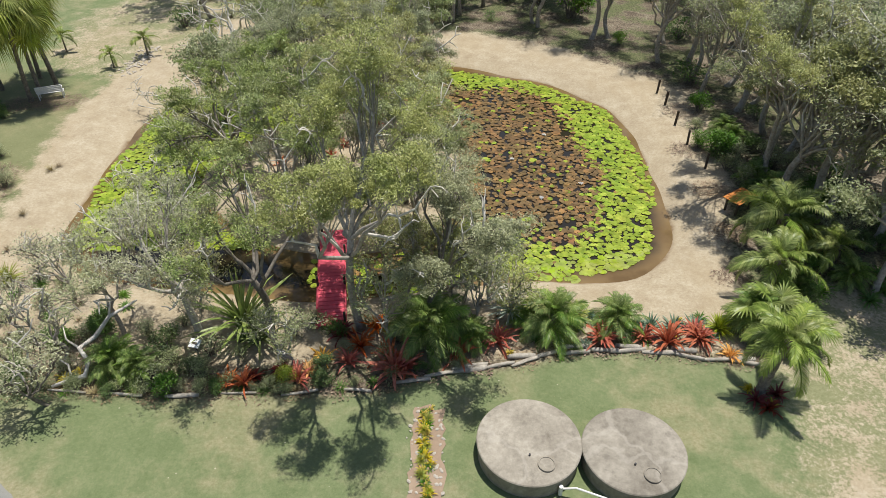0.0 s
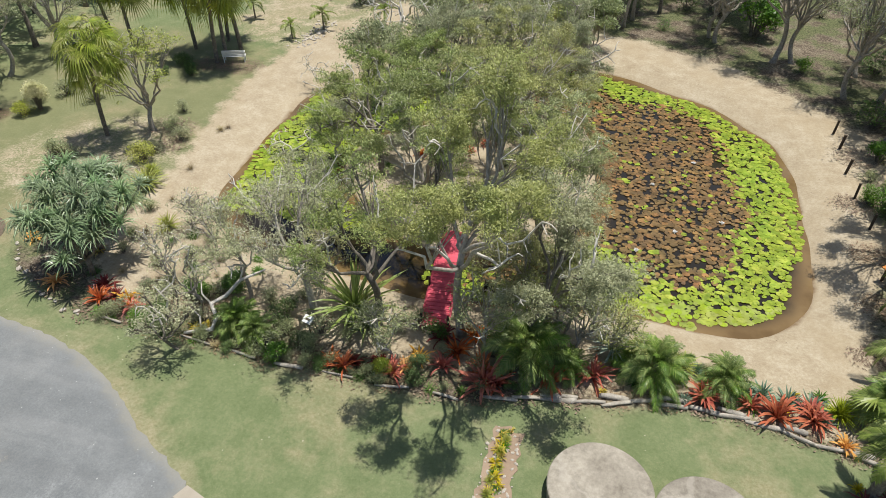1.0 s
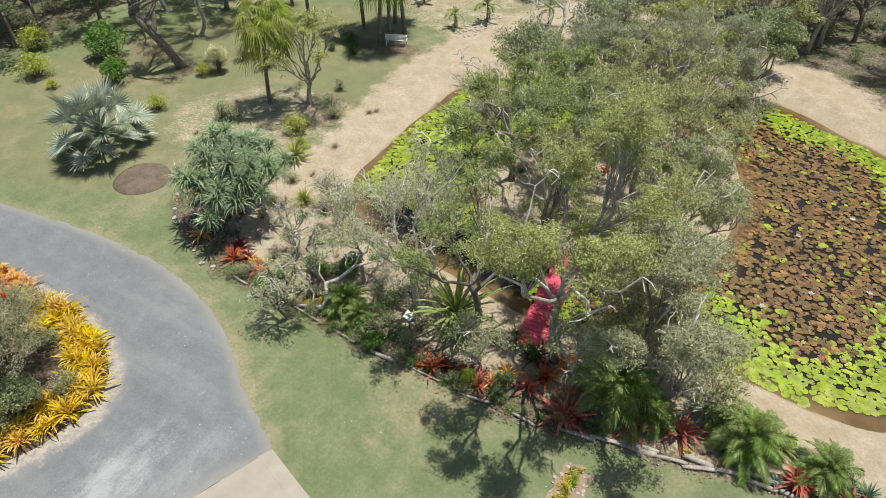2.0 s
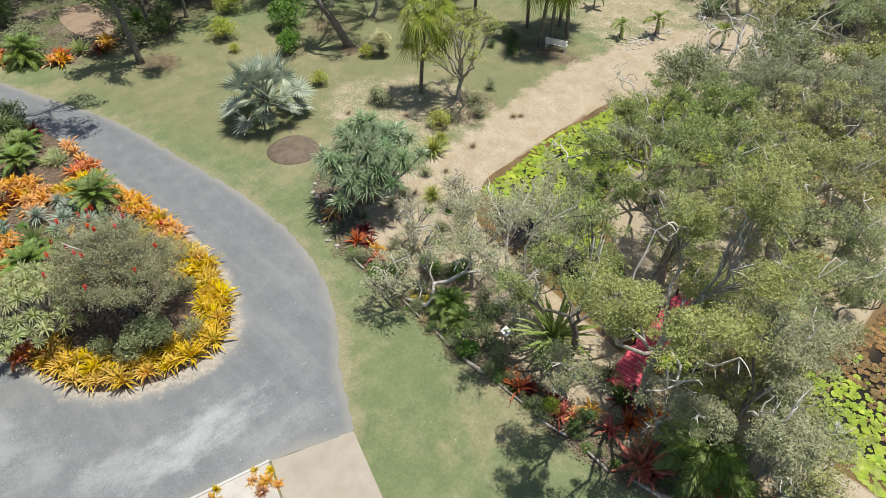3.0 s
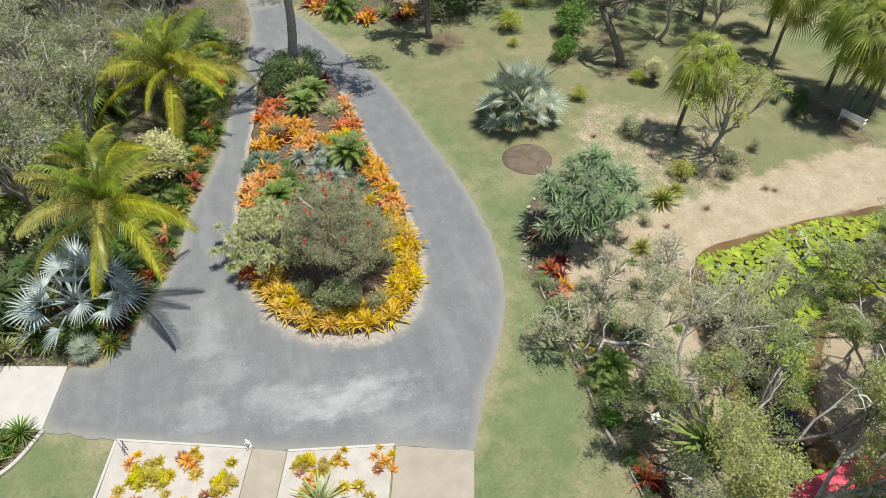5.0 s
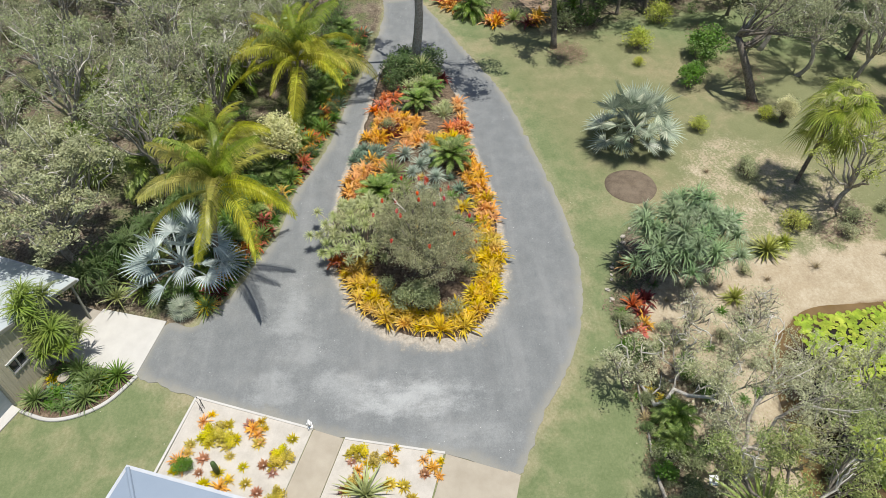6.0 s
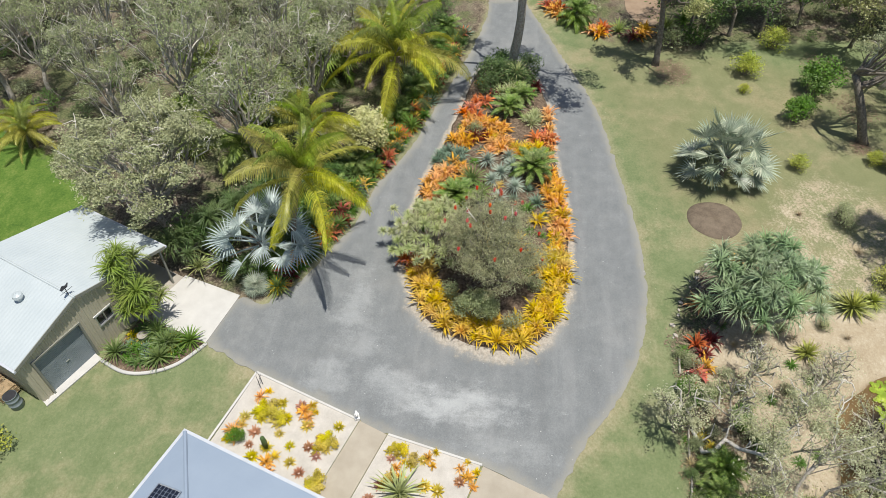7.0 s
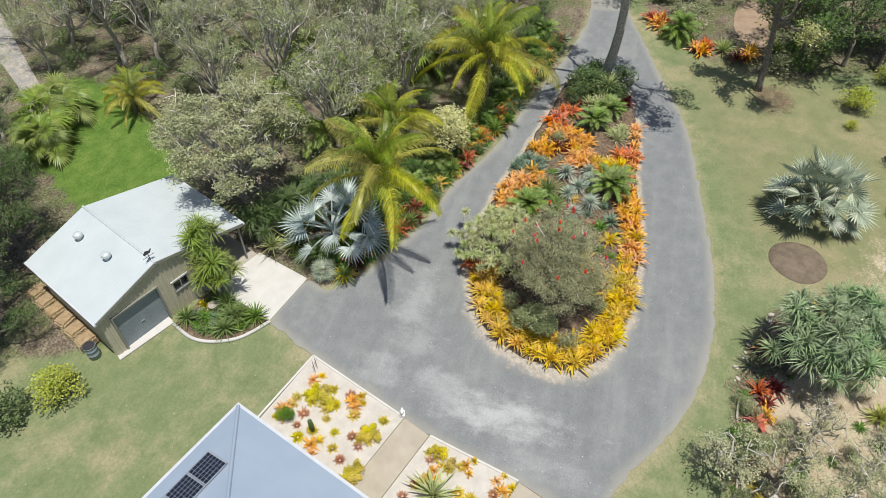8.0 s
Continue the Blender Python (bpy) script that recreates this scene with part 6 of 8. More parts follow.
shedtree.matrix_basis = pose(-23.9, -11.7, 0, 0, 0, 200)
for i, (x, y, s) in enumerate(((-14.2, -21.6, 0.85), (-17.0, -22.4, 0.8), (-11.0, -19.2, 0.65), (-20.4, -27.5, 0.9), (-14.5, -26.5, 1.0), (-17.6, -25.6, 0.9))):
    K_ACACIA.put(x, y, s * 1.15, label="dark green feathery acacia behind the shed", group="acacias behind the shed")

for x, y, s in ((-26.2, -27.7, 1.4), (-28.1, -27.9, 1.3), (-24.4, -26.4, 1.2)):
    K_FANLOW.put(x, y, s, label="green fan palm at the edge of the back lawn")

# ---- left woods beyond the drive ----
LEFTWOOD = [(-26, -8.5), (-30, -5.5), (-36, -4.5), (-43, -1.5), (-50, -0.5), (-62, 1.0), (-66, -12), (-62, -34), (-46, -42), (-34, -34), (-30, -22), (-25.5, -16.5)]
for i, (x, y) in enumerate(scatter(RNG, LEFTWOOD, 62, 3.3, 0.6, keep=[(-25.3, -12.4), (-27.5, -13.5)])):
    if signed([(x, y)], BRIGHT)[0] > -2.6:
        continue
    far = (x < -46 or y < -26)
    (K_FAR[0] if far and i % 2 else K_WOOD[i % 3]).put(x, y, 0.62 + 0.52 * ((i * 37) % 10) / 10, group="woods beside the drive")
for i, (x, y) in enumerate(scatter(RNG, LEFTWOOD, 74, 2.1, 0.2)):
    K_UNDER[i % 2].put(x, y, 0.6 + 0.6 * ((i * 29) % 10) / 10, group="understorey of the woods")

for i, (x, y, s) in enumerate(((-33.5, -7.0, 1.4), (-36.0, -9.5, 1.5), (-29.5, -9.0, 1.3), (-40.5, -6.5, 1.5), (-44.0, -9.0, 1.5), (-31.5, -13.5, 1.4), (-38.0, -14.0, 1.5))):
    (K_FANLOW if i % 2 else K_PALM).put(x, y, s, label="green palm in the shade of the woods")

# ---- woods behind and right of the pond ----
BACKWOOD = [(-24, 56), (-10, 54.5), (3, 55.5), (9, 53), (14, 48.5), (17.5, 43), (17, 36), (17.5, 29), (18.5, 23.5), (24, 22), (38, 26), (42, 48), (34, 66), (0, 69), (-26, 68)]
for i, (x, y) in enumerate(scatter(RNG, BACKWOOD, 50, 3.9, 0.3)):
    (K_WOOD[i % 3] if y < 58 and x < 27 else K_FAR[i % 2]).put(x, y, 0.7 + 0.4 * ((i * 37) % 10) / 10, group="woods behind the pond")
for i, (x, y) in enumerate(scatter(RNG, BACKWOOD, 84, 1.8, -0.8)):
    K_UNDER[i % 2].put(x, y, 0.5 + 0.6 * ((i * 29) % 10) / 10, group="understorey behind the pond")
for i, (x, y, s) in enumerate(((17.7, 27.9, 1.0), (18.6, 27.4, 1.05), (19.8, 24.6, 1.0), (22.8, 24.0, 1.1), (17.6, 31.6, 0.95), (25.5, 23.2, 1.0), (20.8, 28.6, 1.1))):
    K_WOOD[i % 3].put(x, y, s, group="trees right of the pond")
for i, (x, y, s) in enumerate(((19.2, 35.6, 0.95), (18.6, 38.6, 1.0), (17.2, 41.4, 0.9), (19.2, 42.4, 1.0), (15.8, 46.6, 0.85), (20.4, 34.0, 1.0), (13.2, 51.6, 0.9), (18.0, 47.0, 0.95), (7.6, 55.2, 0.9), (1.6, 57.6, 0.9))):
    K_WOOD[i % 3].put(x, y, s, group="trees right of the pond")
stand(17.0, 30.0, 911, (16.6, 29.8, 4.8), 0.17, [(13.7, 28.0, 8.6, 0.9), (13.6, 26.4, 8.2, 0.9), (13.9, 31.2, 9.2, 0.7), (13.6, 29.6, 8.9, 0.8), (14.2, 25.0, 8.0, 0.8), (16.6, 31.6, 10.8, 1.0), (14.6, 33.2, 8.8, 0.7), (16.4, 30.2, 9.6, 0.5)],
      7500, M_EUC, M_PALEBARK, "tall wispy paperbark tree leaning over the pond beach", 9, name="leaning_paperbark_tree")
K_BUSH.put(10.9, 56.4, 2.2, label="bright green leafy bush beyond the pond beach")
K_BUSH.put(13.6, 50.0, 0.8, label="bright green leafy bush beyond the pond beach")
for i, (x, y) in enumerate(((14.8, 34.0), (15.5, 31.4), (15.4, 33.0), (15.2, 36.0), (16.2, 38.6), (15.9, 29.8), (16.4, 33.8))):
    (K_BUSH, K_SCRUB)[i % 2].put(x, y, 0.7 + 0.2 * (i % 3), label="low green bush in the shade by the posts")
for i, (x, y, s) in enumerate(((-39.8, 34.8, 0.85), (-43.6, 33.6, 0.9), (-38.6, 38.6, 0.9), (-45.6, 37.0, 0.95))):
    K_WOOD[i % 3].put(x, y, s, group="woods beyond the lawn")
NORTHWOOD = [(-48, 20.5), (-47, 33), (-40, 44), (-42, 58), (-60, 60), (-72, 34), (-66, 14), (-55, 13)]
for i, (x, y) in enumerate(scatter(RNG, NORTHWOOD, 28, 3.6, 0.6)):
    if math.hypot(x + 53.5, y - 17) < 4.4:
        continue
    K_FAR[i % 2].put(x, y, 0.7 + 0.4 * ((i * 37) % 10) / 10, group="woods beyond the lawn")
for i, (x, y) in enumerate(scatter(RNG, NORTHWOOD, 26, 2.2, 0.0)):
    K_UNDER[i % 2].put(x, y, 0.5 + 0.6 * ((i * 29) % 10) / 10, group="understorey beyond the lawn")

# ---- island bed planting ----
brush = [(x * 1.28 - 0.55, y, z, q) for x, y, z, q in dome(31, 2.0, 1.5, 5.0, 30, (0.75, 1.1))]
g = grown_tree("bottlebrush_shrub", 301, (0.1, 0.0, 0.7), 0.12, brush, 50000, 0.13, 0.03, M_BOTTLE, M_BARK, "large weeping grey-green bottlebrush shrub with red flowers", 3, 0.7, "shrub", 0.42, 12, 0.85)
g.matrix_basis = pose(-20.9, 6.9, 0.1, 0, 0, 0)
r = np.random.RandomState(12)
for i in range(22):
    x, y, z, q = brush[(i * 5) % 26]
    at = np.array((x, y, z)) + unit(np.array((x, y, 1.2 + q)) + r.normal(0, 0.6, 3)) * q * 1.05
    s = Soup()
    s.quads(leaf_quads(r, at + unit(r.normal(0, 1, (60, 3))) * (0.05, 0.05, 0.12), 0.10, 0.03))
    part("flower", s, M_FLOWER, g, "red flower spike")
g = bush("shrub", 302, 1.1, 2.0, 5000, 0.14, 0.05, M_GREY, "low grey-green shrub at the foot of the bottlebrush", clumps=16)
g.matrix_basis = pose(-19.2, 6.3, 0.1, 0, 0, 0)
for x, y, s in ((-20.6, 4.9, 0.9), (-19.6, 5.3, 0.8), (-18.9, 8.2, 0.9), (-21.6, 9.0, 0.9)):
    K_SCRUB.put(x, y, s, z=0.1, label="low grey-green shrub at the foot of the bottlebrush")
inner = np.array([q + (c0 - q) / np.hypot(*(c0 - q)) * 0.42 for q in BED])
rb = random.Random(41)
for i, (x, y, h) in enumerate(along(inner, 0.52, True)):
    rows = 3 if x > -23.6 and not (y < 2.6 and x < -22) else 2 if y > 6 and x > -31 else 1 if y > 6 and x > -38 and i % 2 else 0
    for k in range(rows):
        w = (c0 - (x, y)) / np.hypot(*(c0 - (x, y)))
        px, py = x + w[0] * 0.5 * k + rb.uniform(-0.18, 0.18), y + w[1] * 0.5 * k + rb.uniform(-0.18, 0.18)
        gold = x > -23.6 or (x > -28 and rb.random() < 0.45)
        (B_YEL if gold else B_ORA).put(px, py, rb.uniform(0.72, 1.12), 0.14, 16, "yellow bromeliads edging the bed" if gold else "orange bromeliads edging the bed")


def patch(stock, x, y, k, rad, scale, group="", z=0.15):
    """A close clump of one kind of plant."""
    for i in range(k):
        q, a = rad * math.sqrt((i + 0.5) / k), i * 2.39996 + rb.uniform(-0.5, 0.5)
        stock.put(x + q * math.cos(a), y + q * math.sin(a), scale * rb.uniform(0.78, 1.18), z, 14, group)


O_BED = "orange bromeliads in the island bed"
for x, y, k, rad in ((-29.5, 3.4, 11, 0.95), (-30.7, 4.1, 5, 0.7), (-35.0, 6.2, 10, 0.9), (-33.2, 6.8, 11, 1.0), (-33.7, 4.4, 8, 0.75), (-27.9, 3.0, 5, 0.6)):
    patch(B_ORA, x, y, k, rad, 1.0, O_BED)
patch(B_YEL, -32.9, 8.4, 8, 0.8, 0.9, "yellow bromeliads in the island bed")
for x, y, k, rad in ((-36.7, 4.5, 5, 0.6), (-34.4, 9.4, 7, 0.7), (-38.0, 5.2, 3, 0.5)):
    patch(B_FLA, x, y, k, rad, 1.0, "flame bromeliads in the island bed")
patch(B_ORA, -35.6, 4.9, 7, 0.8, 0.95, O_BED)
patch(B_RED, -22.9, 2.5, 4, 0.5, 0.85)
patch(B_DRK, -34.4, 5.3, 4, 0.5, 0.9)
patch(S_AGAVE, -32.0, 3.7, 9, 0.85, 1.25)
patch(S_AGAVE, -31.4, 3.2, 5, 0.6, 1.1)
patch(B_LIM, -32.9, 9.7, 3, 0.35, 1.1)
patch(S_SWORDC, -36.6, 8.7, 6, 0.7, 0.46, "cream-striped sword plants in the island bed")
for x, y, q in ((-31.4, 6.0, 1.15), (-30.3, 6.9, 1.1), (-31.0, 7.6, 1.05), (-29.1, 7.8, 1.1), (-32.0, 7.3, 0.9), (-29.6, 6.4, 0.95)):
    S_GREYYUC.put(x, y, q, 0.25)
S_YUCCA.put(-29.4, 5.2, 1.5, 0.3)
S_YUCCA.put(-28.4, 5.8, 1.2, 0.2)
for x, y, q, z in ((-30.6, 8.8, 1.3, 0.5), (-37.0, 7.0, 1.05, 0.4), (-27.6, 4.4, 1.15, 0.5), (-38.6, 7.8, 1.0, 0.3)):
    S_CYCAD.put(x, y, q, z=z)
for i, (x, y) in enumerate(scatter(np.random.RandomState(8), inner, 60, 0.85, 0.35)):
    if x < -24.0:
        (S_FERN, S_AGAVE, S_FERN, B_YEL)[i % 4].put(x, y, (1.0, 1.0, 0.8, 0.6)[i % 4], 0.15, 10)
for i, (x, y) in enumerate(((-22.8, 9.4), (-22.6, 8.8), (-23.8, 9.0), (-24.6, 8.2), (-23.4, 7.6), (-24.4, 6.6), (-25.4, 7.4), (-25.8, 8.8))):
    (B_YEL, S_FERN, B_ORA)[i % 3].put(x, y, 1.05, 0.15, 12, O_BED if i % 3 == 2 else "")
for i, (x, y) in enumerate(((-26.4, 7.6), (-26.6, 9.2), (-27.6, 8.6), (-27.4, 7.0), (-28.2, 6.9), (-25.6, 6.4), (-26.2, 5.4), (-28.2, 9.2))):
    (S_GREYYUC, B_YEL, S_FERN, S_AGAVE)[i % 4].put(x, y, (0.9, 0.9, 1.3, 1.4)[i % 4], 0.2, 8)
K_SCRUB.put(-34.6, 5.0, 0.8, z=0.1, label="small brown-green shrub among orange bromeliads")
drac = thing("dragon_tree", "branching dracaena with many grey-green leaf rosettes", "dracaena", (-23.6, 3.6, 0.1))
dm = [rosette_mesh("leaf_head", 310 + k, 52, 0.34, 0.04, M_CREAM, (-45, 85), (5, 40), 3, 0.2, 0.0, 10) for k in range(3)]
s = Soup()
tops = []
rr = random.Random(5)
for i in range(54):
    q, a = math.sqrt((i + 0.4) / 54), i * 2.39996
    top = (2.5 * q * math.cos(a), 2.1 * q * math.sin(a), 2.8 * (1 - 0.45 * q * q) * rr.uniform(0.85, 1.1))
    tops.append(top)
    s.tube([(top[0] * 0.12, top[1] * 0.12, -0.1), (top[0] * 0.5, top[1] * 0.5, top[2] * 0.5), top], [0.06, 0.04, 0.03], 5, False)
for top in ((-1.9, -2.5, 1.3), (-0.3, -2.3, 1.1), (0.9, -2.1, 0.9), (-0.2, -2.8, 1.2)):
    tops.append(top)
    s.tube([(0.1, -0.3, 0.4), (top[0] * 0.6, top[1] * 0.6, 0.9), top], [0.05, 0.035, 0.025], 5, False)
part("trunk", s, M_PALEBARK, drac)
for i, top in enumerate(tops):
    part("leaf_head", dm[i % 3], None, drac).matrix_basis = pose(*top, rr.uniform(-25, 25), rr.uniform(-25, 25), rr.uniform(0, 360)) @ Matrix.Scale(rr.uniform(1.1, 1.5), 4)
patch(S_SWORDC, -39.0, 7.0, 5, 0.9, 0.55, "cream-striped sword plants in the island bed", 0.55)
S_SWORD.put(-40.5, 7.4, 0.7, 1.1)
patch(B_DRK, -39.4, 7.2, 4, 0.5, 0.9, "", 0.35)
for x, y, s in ((-41.2, 5.6, 1.2), (-42.2, 8.0, 1.2), (-40.2, 7.6, 1.1), (-41.0, 6.8, 1.3), (-43.0, 6.2, 1.0), (-39.6, 5.6, 1.0)):
    K_DARK.put(x, y, s, z=0.1)
for i, (x, y) in enumerate(((-39.0, 6.0), (-39.5, 8.6), (-34.0, 5.0), (-33.6, 4.2), (-40.3, 8.9))):
    (S_FERN if i % 2 else B_DRK).put(x, y, 1.2, 0.16)
for i, (x, y, h) in enumerate(along(np.vstack([BED, BED[:1]]), 0.27)):
    if x > -21.5 and i % 7:
        ob = new("edging_stone", STONES[i % 6])
        ob.matrix_basis = pose(x + 0.12 * math.sin(i * 2.1), y + 0.12 * math.cos(i * 1.7), 0.01, 0, 0, 70 * i) @ Matrix.Scale(0.16 + 0.12 * ((i * 0.618) % 1), 4)
        tagged(ob, "small pale edging stone of the garden bed", "stone", "stones edging the bed")

# ---- garden strip left of the drive ----
g = palm("coconut_palm", "tall yellow-green coconut palm with long drooping fronds by the drive", 6.4, 0.14, COCO, 22, (0.7, 1.5), seed=14, crown=0.35)
g.matrix_basis = pose(-23.0, -4.1, 0)
K_COCO.put(-37.9, -0.75, 1.2, 0)
K_COCO.put(-30.4, -4.6, 0.85, 260)
K_COCO.put(-41.3, -2.4, 0.9, 20)
K_COCO.put(-30.0, -23.8, 0.58, 80, z=-0.8, label="small yellow-green palm at the edge of the back lawn")
K_COCO.put(-31.2, -24.6, 0.5, 200, z=-0.8, label="small yellow-green palm at the edge of the back lawn")
K_BLUEFAN.put(-22.0, -5.5, 1.12, 0, label="blue-silver fan palm with long pale stalks beside the drive")
K_FANTINY.put(-19.9, -5.3, 1.0)
K_CREAM.put(-31.3, -1.5, 0.85, z=0.0)
STRIP = [(-20.2, -4.4), (-22.3, -3.5), (-25.2, -2.3), (-28.8, -1.4), (-32.5, -0.1), (-36.5, 0.9), (-40, 1.6), (-44, 2.3), (-48.5, 2.9)]
for i, (x, y, h) in enumerate(along([(a, b + 0.4) for a, b in STRIP], 0.5)):
    k = (i * 7) % 11
    (B_YEL if k in (0, 5) else B_ORA if k in (2, 6) else B_RED if k in (3,) else S_YUCCA if k in (4, 9) else S_FERN).put(x, y - 0.35 - 0.25 * (i % 3), 0.95 + 0.35 * (k / 11), None, 10, "bromeliads edging the drive")
    B_ORA.put(x - 0.2, y + 0.05 - 0.5 * (i % 2), 0.7, None, 14) if i % 5 == 0 else S_FERN.put(x, y - 0.1 - 0.4 * (i % 2), 0.8)
    if i % 3 == 1:
        (S_YUCCA if i % 2 else S_AGAVE).put(x - 0.3, y - 1.1, 1.0 + 0.3 * (i % 2), 0.0)
    if i % 3 == 0:
        (S_CYCAD if i % 2 else S_FERN).put(x - 0.4, y - 1.6, 1.1, z=0.0)
    if i % 4 == 2:
        K_DARK.put(x - 0.2, y - 2.2, 0.95)
for x, y, k in ((-34.1, -0.2, 6), (-45.0, 2.0, 5), (-24.2, -2.6, 3)):
    patch(B_FLA, x, y, k, 0.55, 1.05, "flame bromeliads edging the drive", 0.0)
for i, (x, y, h) in enumerate(along(STRIP, 0.85)):
    (S_YUCCA, B_DRK, S_FERN, K_DARK, S_AGAVE, S_FERN)[i % 6].put(x + rb.uniform(-0.2, 0.2), y + rb.uniform(0.05, 0.4), (1.25, 1.1, 1.5, 0.6, 1.5, 1.2)[i % 6] * rb.uniform(0.8, 1.1))
for i, (x, y, s) in enumerate(((-17.9, -11.6, 1.0), (-21.8, -9.4, 1.0), (-22.9, -8.2, 1.1), (-20.6, -8.6, 0.9))):
    S_SWORD.put(x, y, 0.62 * s, 0.6 if i else 1.0)
for i, (x, y) in enumerate(((-21.4, -7.6), (-20.6, -7.0), (-23.6, -7.2), (-24.6, -6.2), (-26.6, -5.8))):
    (S_YUCCA if i % 2 else S_SWORD).put(x, y, 0.8, 0.2)
g = pandanus(401, M_PANDY, 8, 0.9, 2.7, "yellow-green pandanus with drooping strap-leaf heads by the shed")
g.matrix_basis = pose(-17.15, -9.75, 0, 0, 0, 0)
g = pandanus(403, M_PANDY, 6, 0.75, 4.2, "tall pandanus with drooping strap leaves against the shed wall")
g.matrix_basis = pose(-17.9, -10.6, 0, 0, 0, 60)
for i, (x, y) in enumerate(scatter(RNG, [(-15.0, -11.0), (-14.6, -9.6), (-15.1, -8.2), (-16.3, -7.2), (-16.8, -8.8), (-17.0, -10.4)], 46, 0.30, 0.1)):
    (S_AGAVE, S_FERN, B_LIM, S_FERN, S_FERN, S_YUCCA)[i % 6].put(x, y, 0.8 + 0.3 * (i % 3) / 2, 0.05)

for x, y, q in ((-32.8, -33.0, 0.62), (-35.5, -37.0, 0.7), (-25.0, -30.5, 0.6), (-28.0, -33.6, 0.6)):
    K_WOOD[int(-x) % 3].put(x, y, q, group="woods behind the shed")
for x, y, sd, k, h in ((-22.9, -8.4, 421, 9, 2.2), (-24.8, -6.9, 422, 8, 2.4), (-21.4, -9.6, 423, 7, 2.0), (-26.6, -5.4, 424, 7, 2.2)):
    g = pandanus(sd, M_DARKLEAF, k, 1.1, h, "dark green pandanus thicket between the shed and the drive")
    g.matrix_basis = pose(x, y, 0)
    g["group"] = "pandanus thicket by the drive"
for i, (x, y) in enumerate(((-24.0, -5.2), (-25.6, -4.6), (-27.4, -3.9), (-25.4, -8.6), (-27.6, -7.0), (-29.0, -5.2), (-31.0, -3.6), (-33.0, -2.6), (-23.4, -10.2))):
    (K_DARK, K_BUSH, K_UNDER[0])[i % 3].put(x, y, 0.95 + 0.2 * (i % 2), group="undergrowth by the drive")
K_LIME.put(-9.7, -14.2, 1.25, label="olive-yellow leafy shrub on the lawn near the shed")
K_DARK.put(-8.0, -15.9, 1.2, label="dark green rounded shrub on the lawn near the shed")
slab("track", smooth_loop([(-42, -47), (-39, -47), (-30.5, -34), (-25.2, -27.5), (-26.4, -26.6), (-32.2, -34)]), -0.02, 0.012, M_VERGE, "pale dusty track behind the shed", "track")

# ---- white gravel beds ----
for x, y, s in ((-13.7, -3.2, 0.9), (-13.2, -1.0, 1.1), (-11.9, -3.9, 1.15), (-10.6, -2.0, 1.05), (-12.9, -0.75, 0.7), (-11.6, 4.9, 0.8), (-10.9, 6.7, 0.85), (-11.0, 3.6, 0.8), (-11.3, 6.3, 0.7)):
    B_ORA.put(x, y, s * 0.62, 0.03, 8, "orange bromeliads on white gravel")
    B_ORA.put(x + 0.34, y + 0.22, s * 0.45, 0.03, 8, "orange bromeliads on white gravel")
    B_YEL.put(x - 0.3, y + 0.3, s * 0.38, 0.03, 8, "yellow bromeliads on white gravel")
for x, y, s in ((-13.1, -2.9, 1.1), (-12.8, -2.6, 1.0), (-12.9, -2.1, 1.1), (-12.6, -1.9, 0.9), (-13.2, -2.4, 1.0), (-12.0, 0.3, 1.0), (-11.7, 0.6, 1.0), (-11.6, 0.2, 0.9), (-10.1, 0.4, 1.1), (-9.8, 0.2, 1.0), (-9.7, 0.5, 0.9),
                (-11.8, 3.7, 1.0), (-11.4, 4.3, 0.9), (-11.9, 3.3, 0.7), (-10.4, 3.4, 1.0)):
    K_MOUND.put(x, y, s, z=0.02, group="succulent mounds on white gravel")
    B_LIM.put(x + 0.22, y - 0.16, s * 0.9, 0.03, 8, "yellow bromeliads on white gravel")
WB1 = [(-14.5, -3.5), (-12.9, 1.2), (-9.4, 0.0), (-10.8, -4.5)]
WB2 = [(-12.3, 3.2), (-11.5, 6.9), (-8.5, 5.9), (-9.3, 2.2)]
for i, (x, y) in enumerate(scatter(RNG, WB1, 20, 0.55, 0.25)):
    (S_SUCC if i % 3 else S_SUCR).put(x, y, 1.2 + 0.6 * (i % 4) / 4, 0.03, group="succulents on white gravel")
for i, (x, y) in enumerate(scatter(RNG, WB2, 12, 0.55, 0.25)):
    (S_SUCC if i % 2 else S_SUCR).put(x, y, 1.2 + 0.6 * (i % 4) / 4, 0.03, group="succulents on white gravel")
S_SWORDC.put(-9.9, 3.9, 0.8, 0.05)
K_BUSH.put(-11.5, -3.6, 0.5, z=0.02)
S_CACT = Soup()
S_CACT.tube([(0, 0, 0), (0, 0, 0.5), (0.02, 0, 0.9), (0.02, 0, 0.98)], [0.11, 0.12, 0.10, 0.03], 10)
g = tagged(part("cactus", S_CACT, M_DARKLEAF, smooth=True), "short grey-green column cactus on white gravel", "cactus")
g.matrix_basis = pose(-11.3, -2.2, 0.03)

# ---- lawn plants west of the pond ----
K_BISMARCK.put(-32.3, 20.4, 1.06, 70, label="large silver-green fan palm standing on the lawn")
g = pandanus(411, M_PAND, 40, 2.55, 4.1, "broad pandanus clump with blue-green drooping leaf heads")
g.matrix_basis = pose(-21.1, 20.1, 0, 0, 0, 0)
g = pandanus(415, M_PAND, 9, 1.4, 3.0, "blue-green pandanus clump with drooping leaf heads")
g.matrix_basis = pose(-20.4, 18.5, 0, 0, 0, 40)
K_FANPALM.put(-27.9, 29.6, 1.1, 20)
K_FANPALM.put(-33.6, 40.6, 1.15, 150)
K_FANPALM.put(-37.8, 43.4, 1.1, 250)
s = Soup()
k = 36
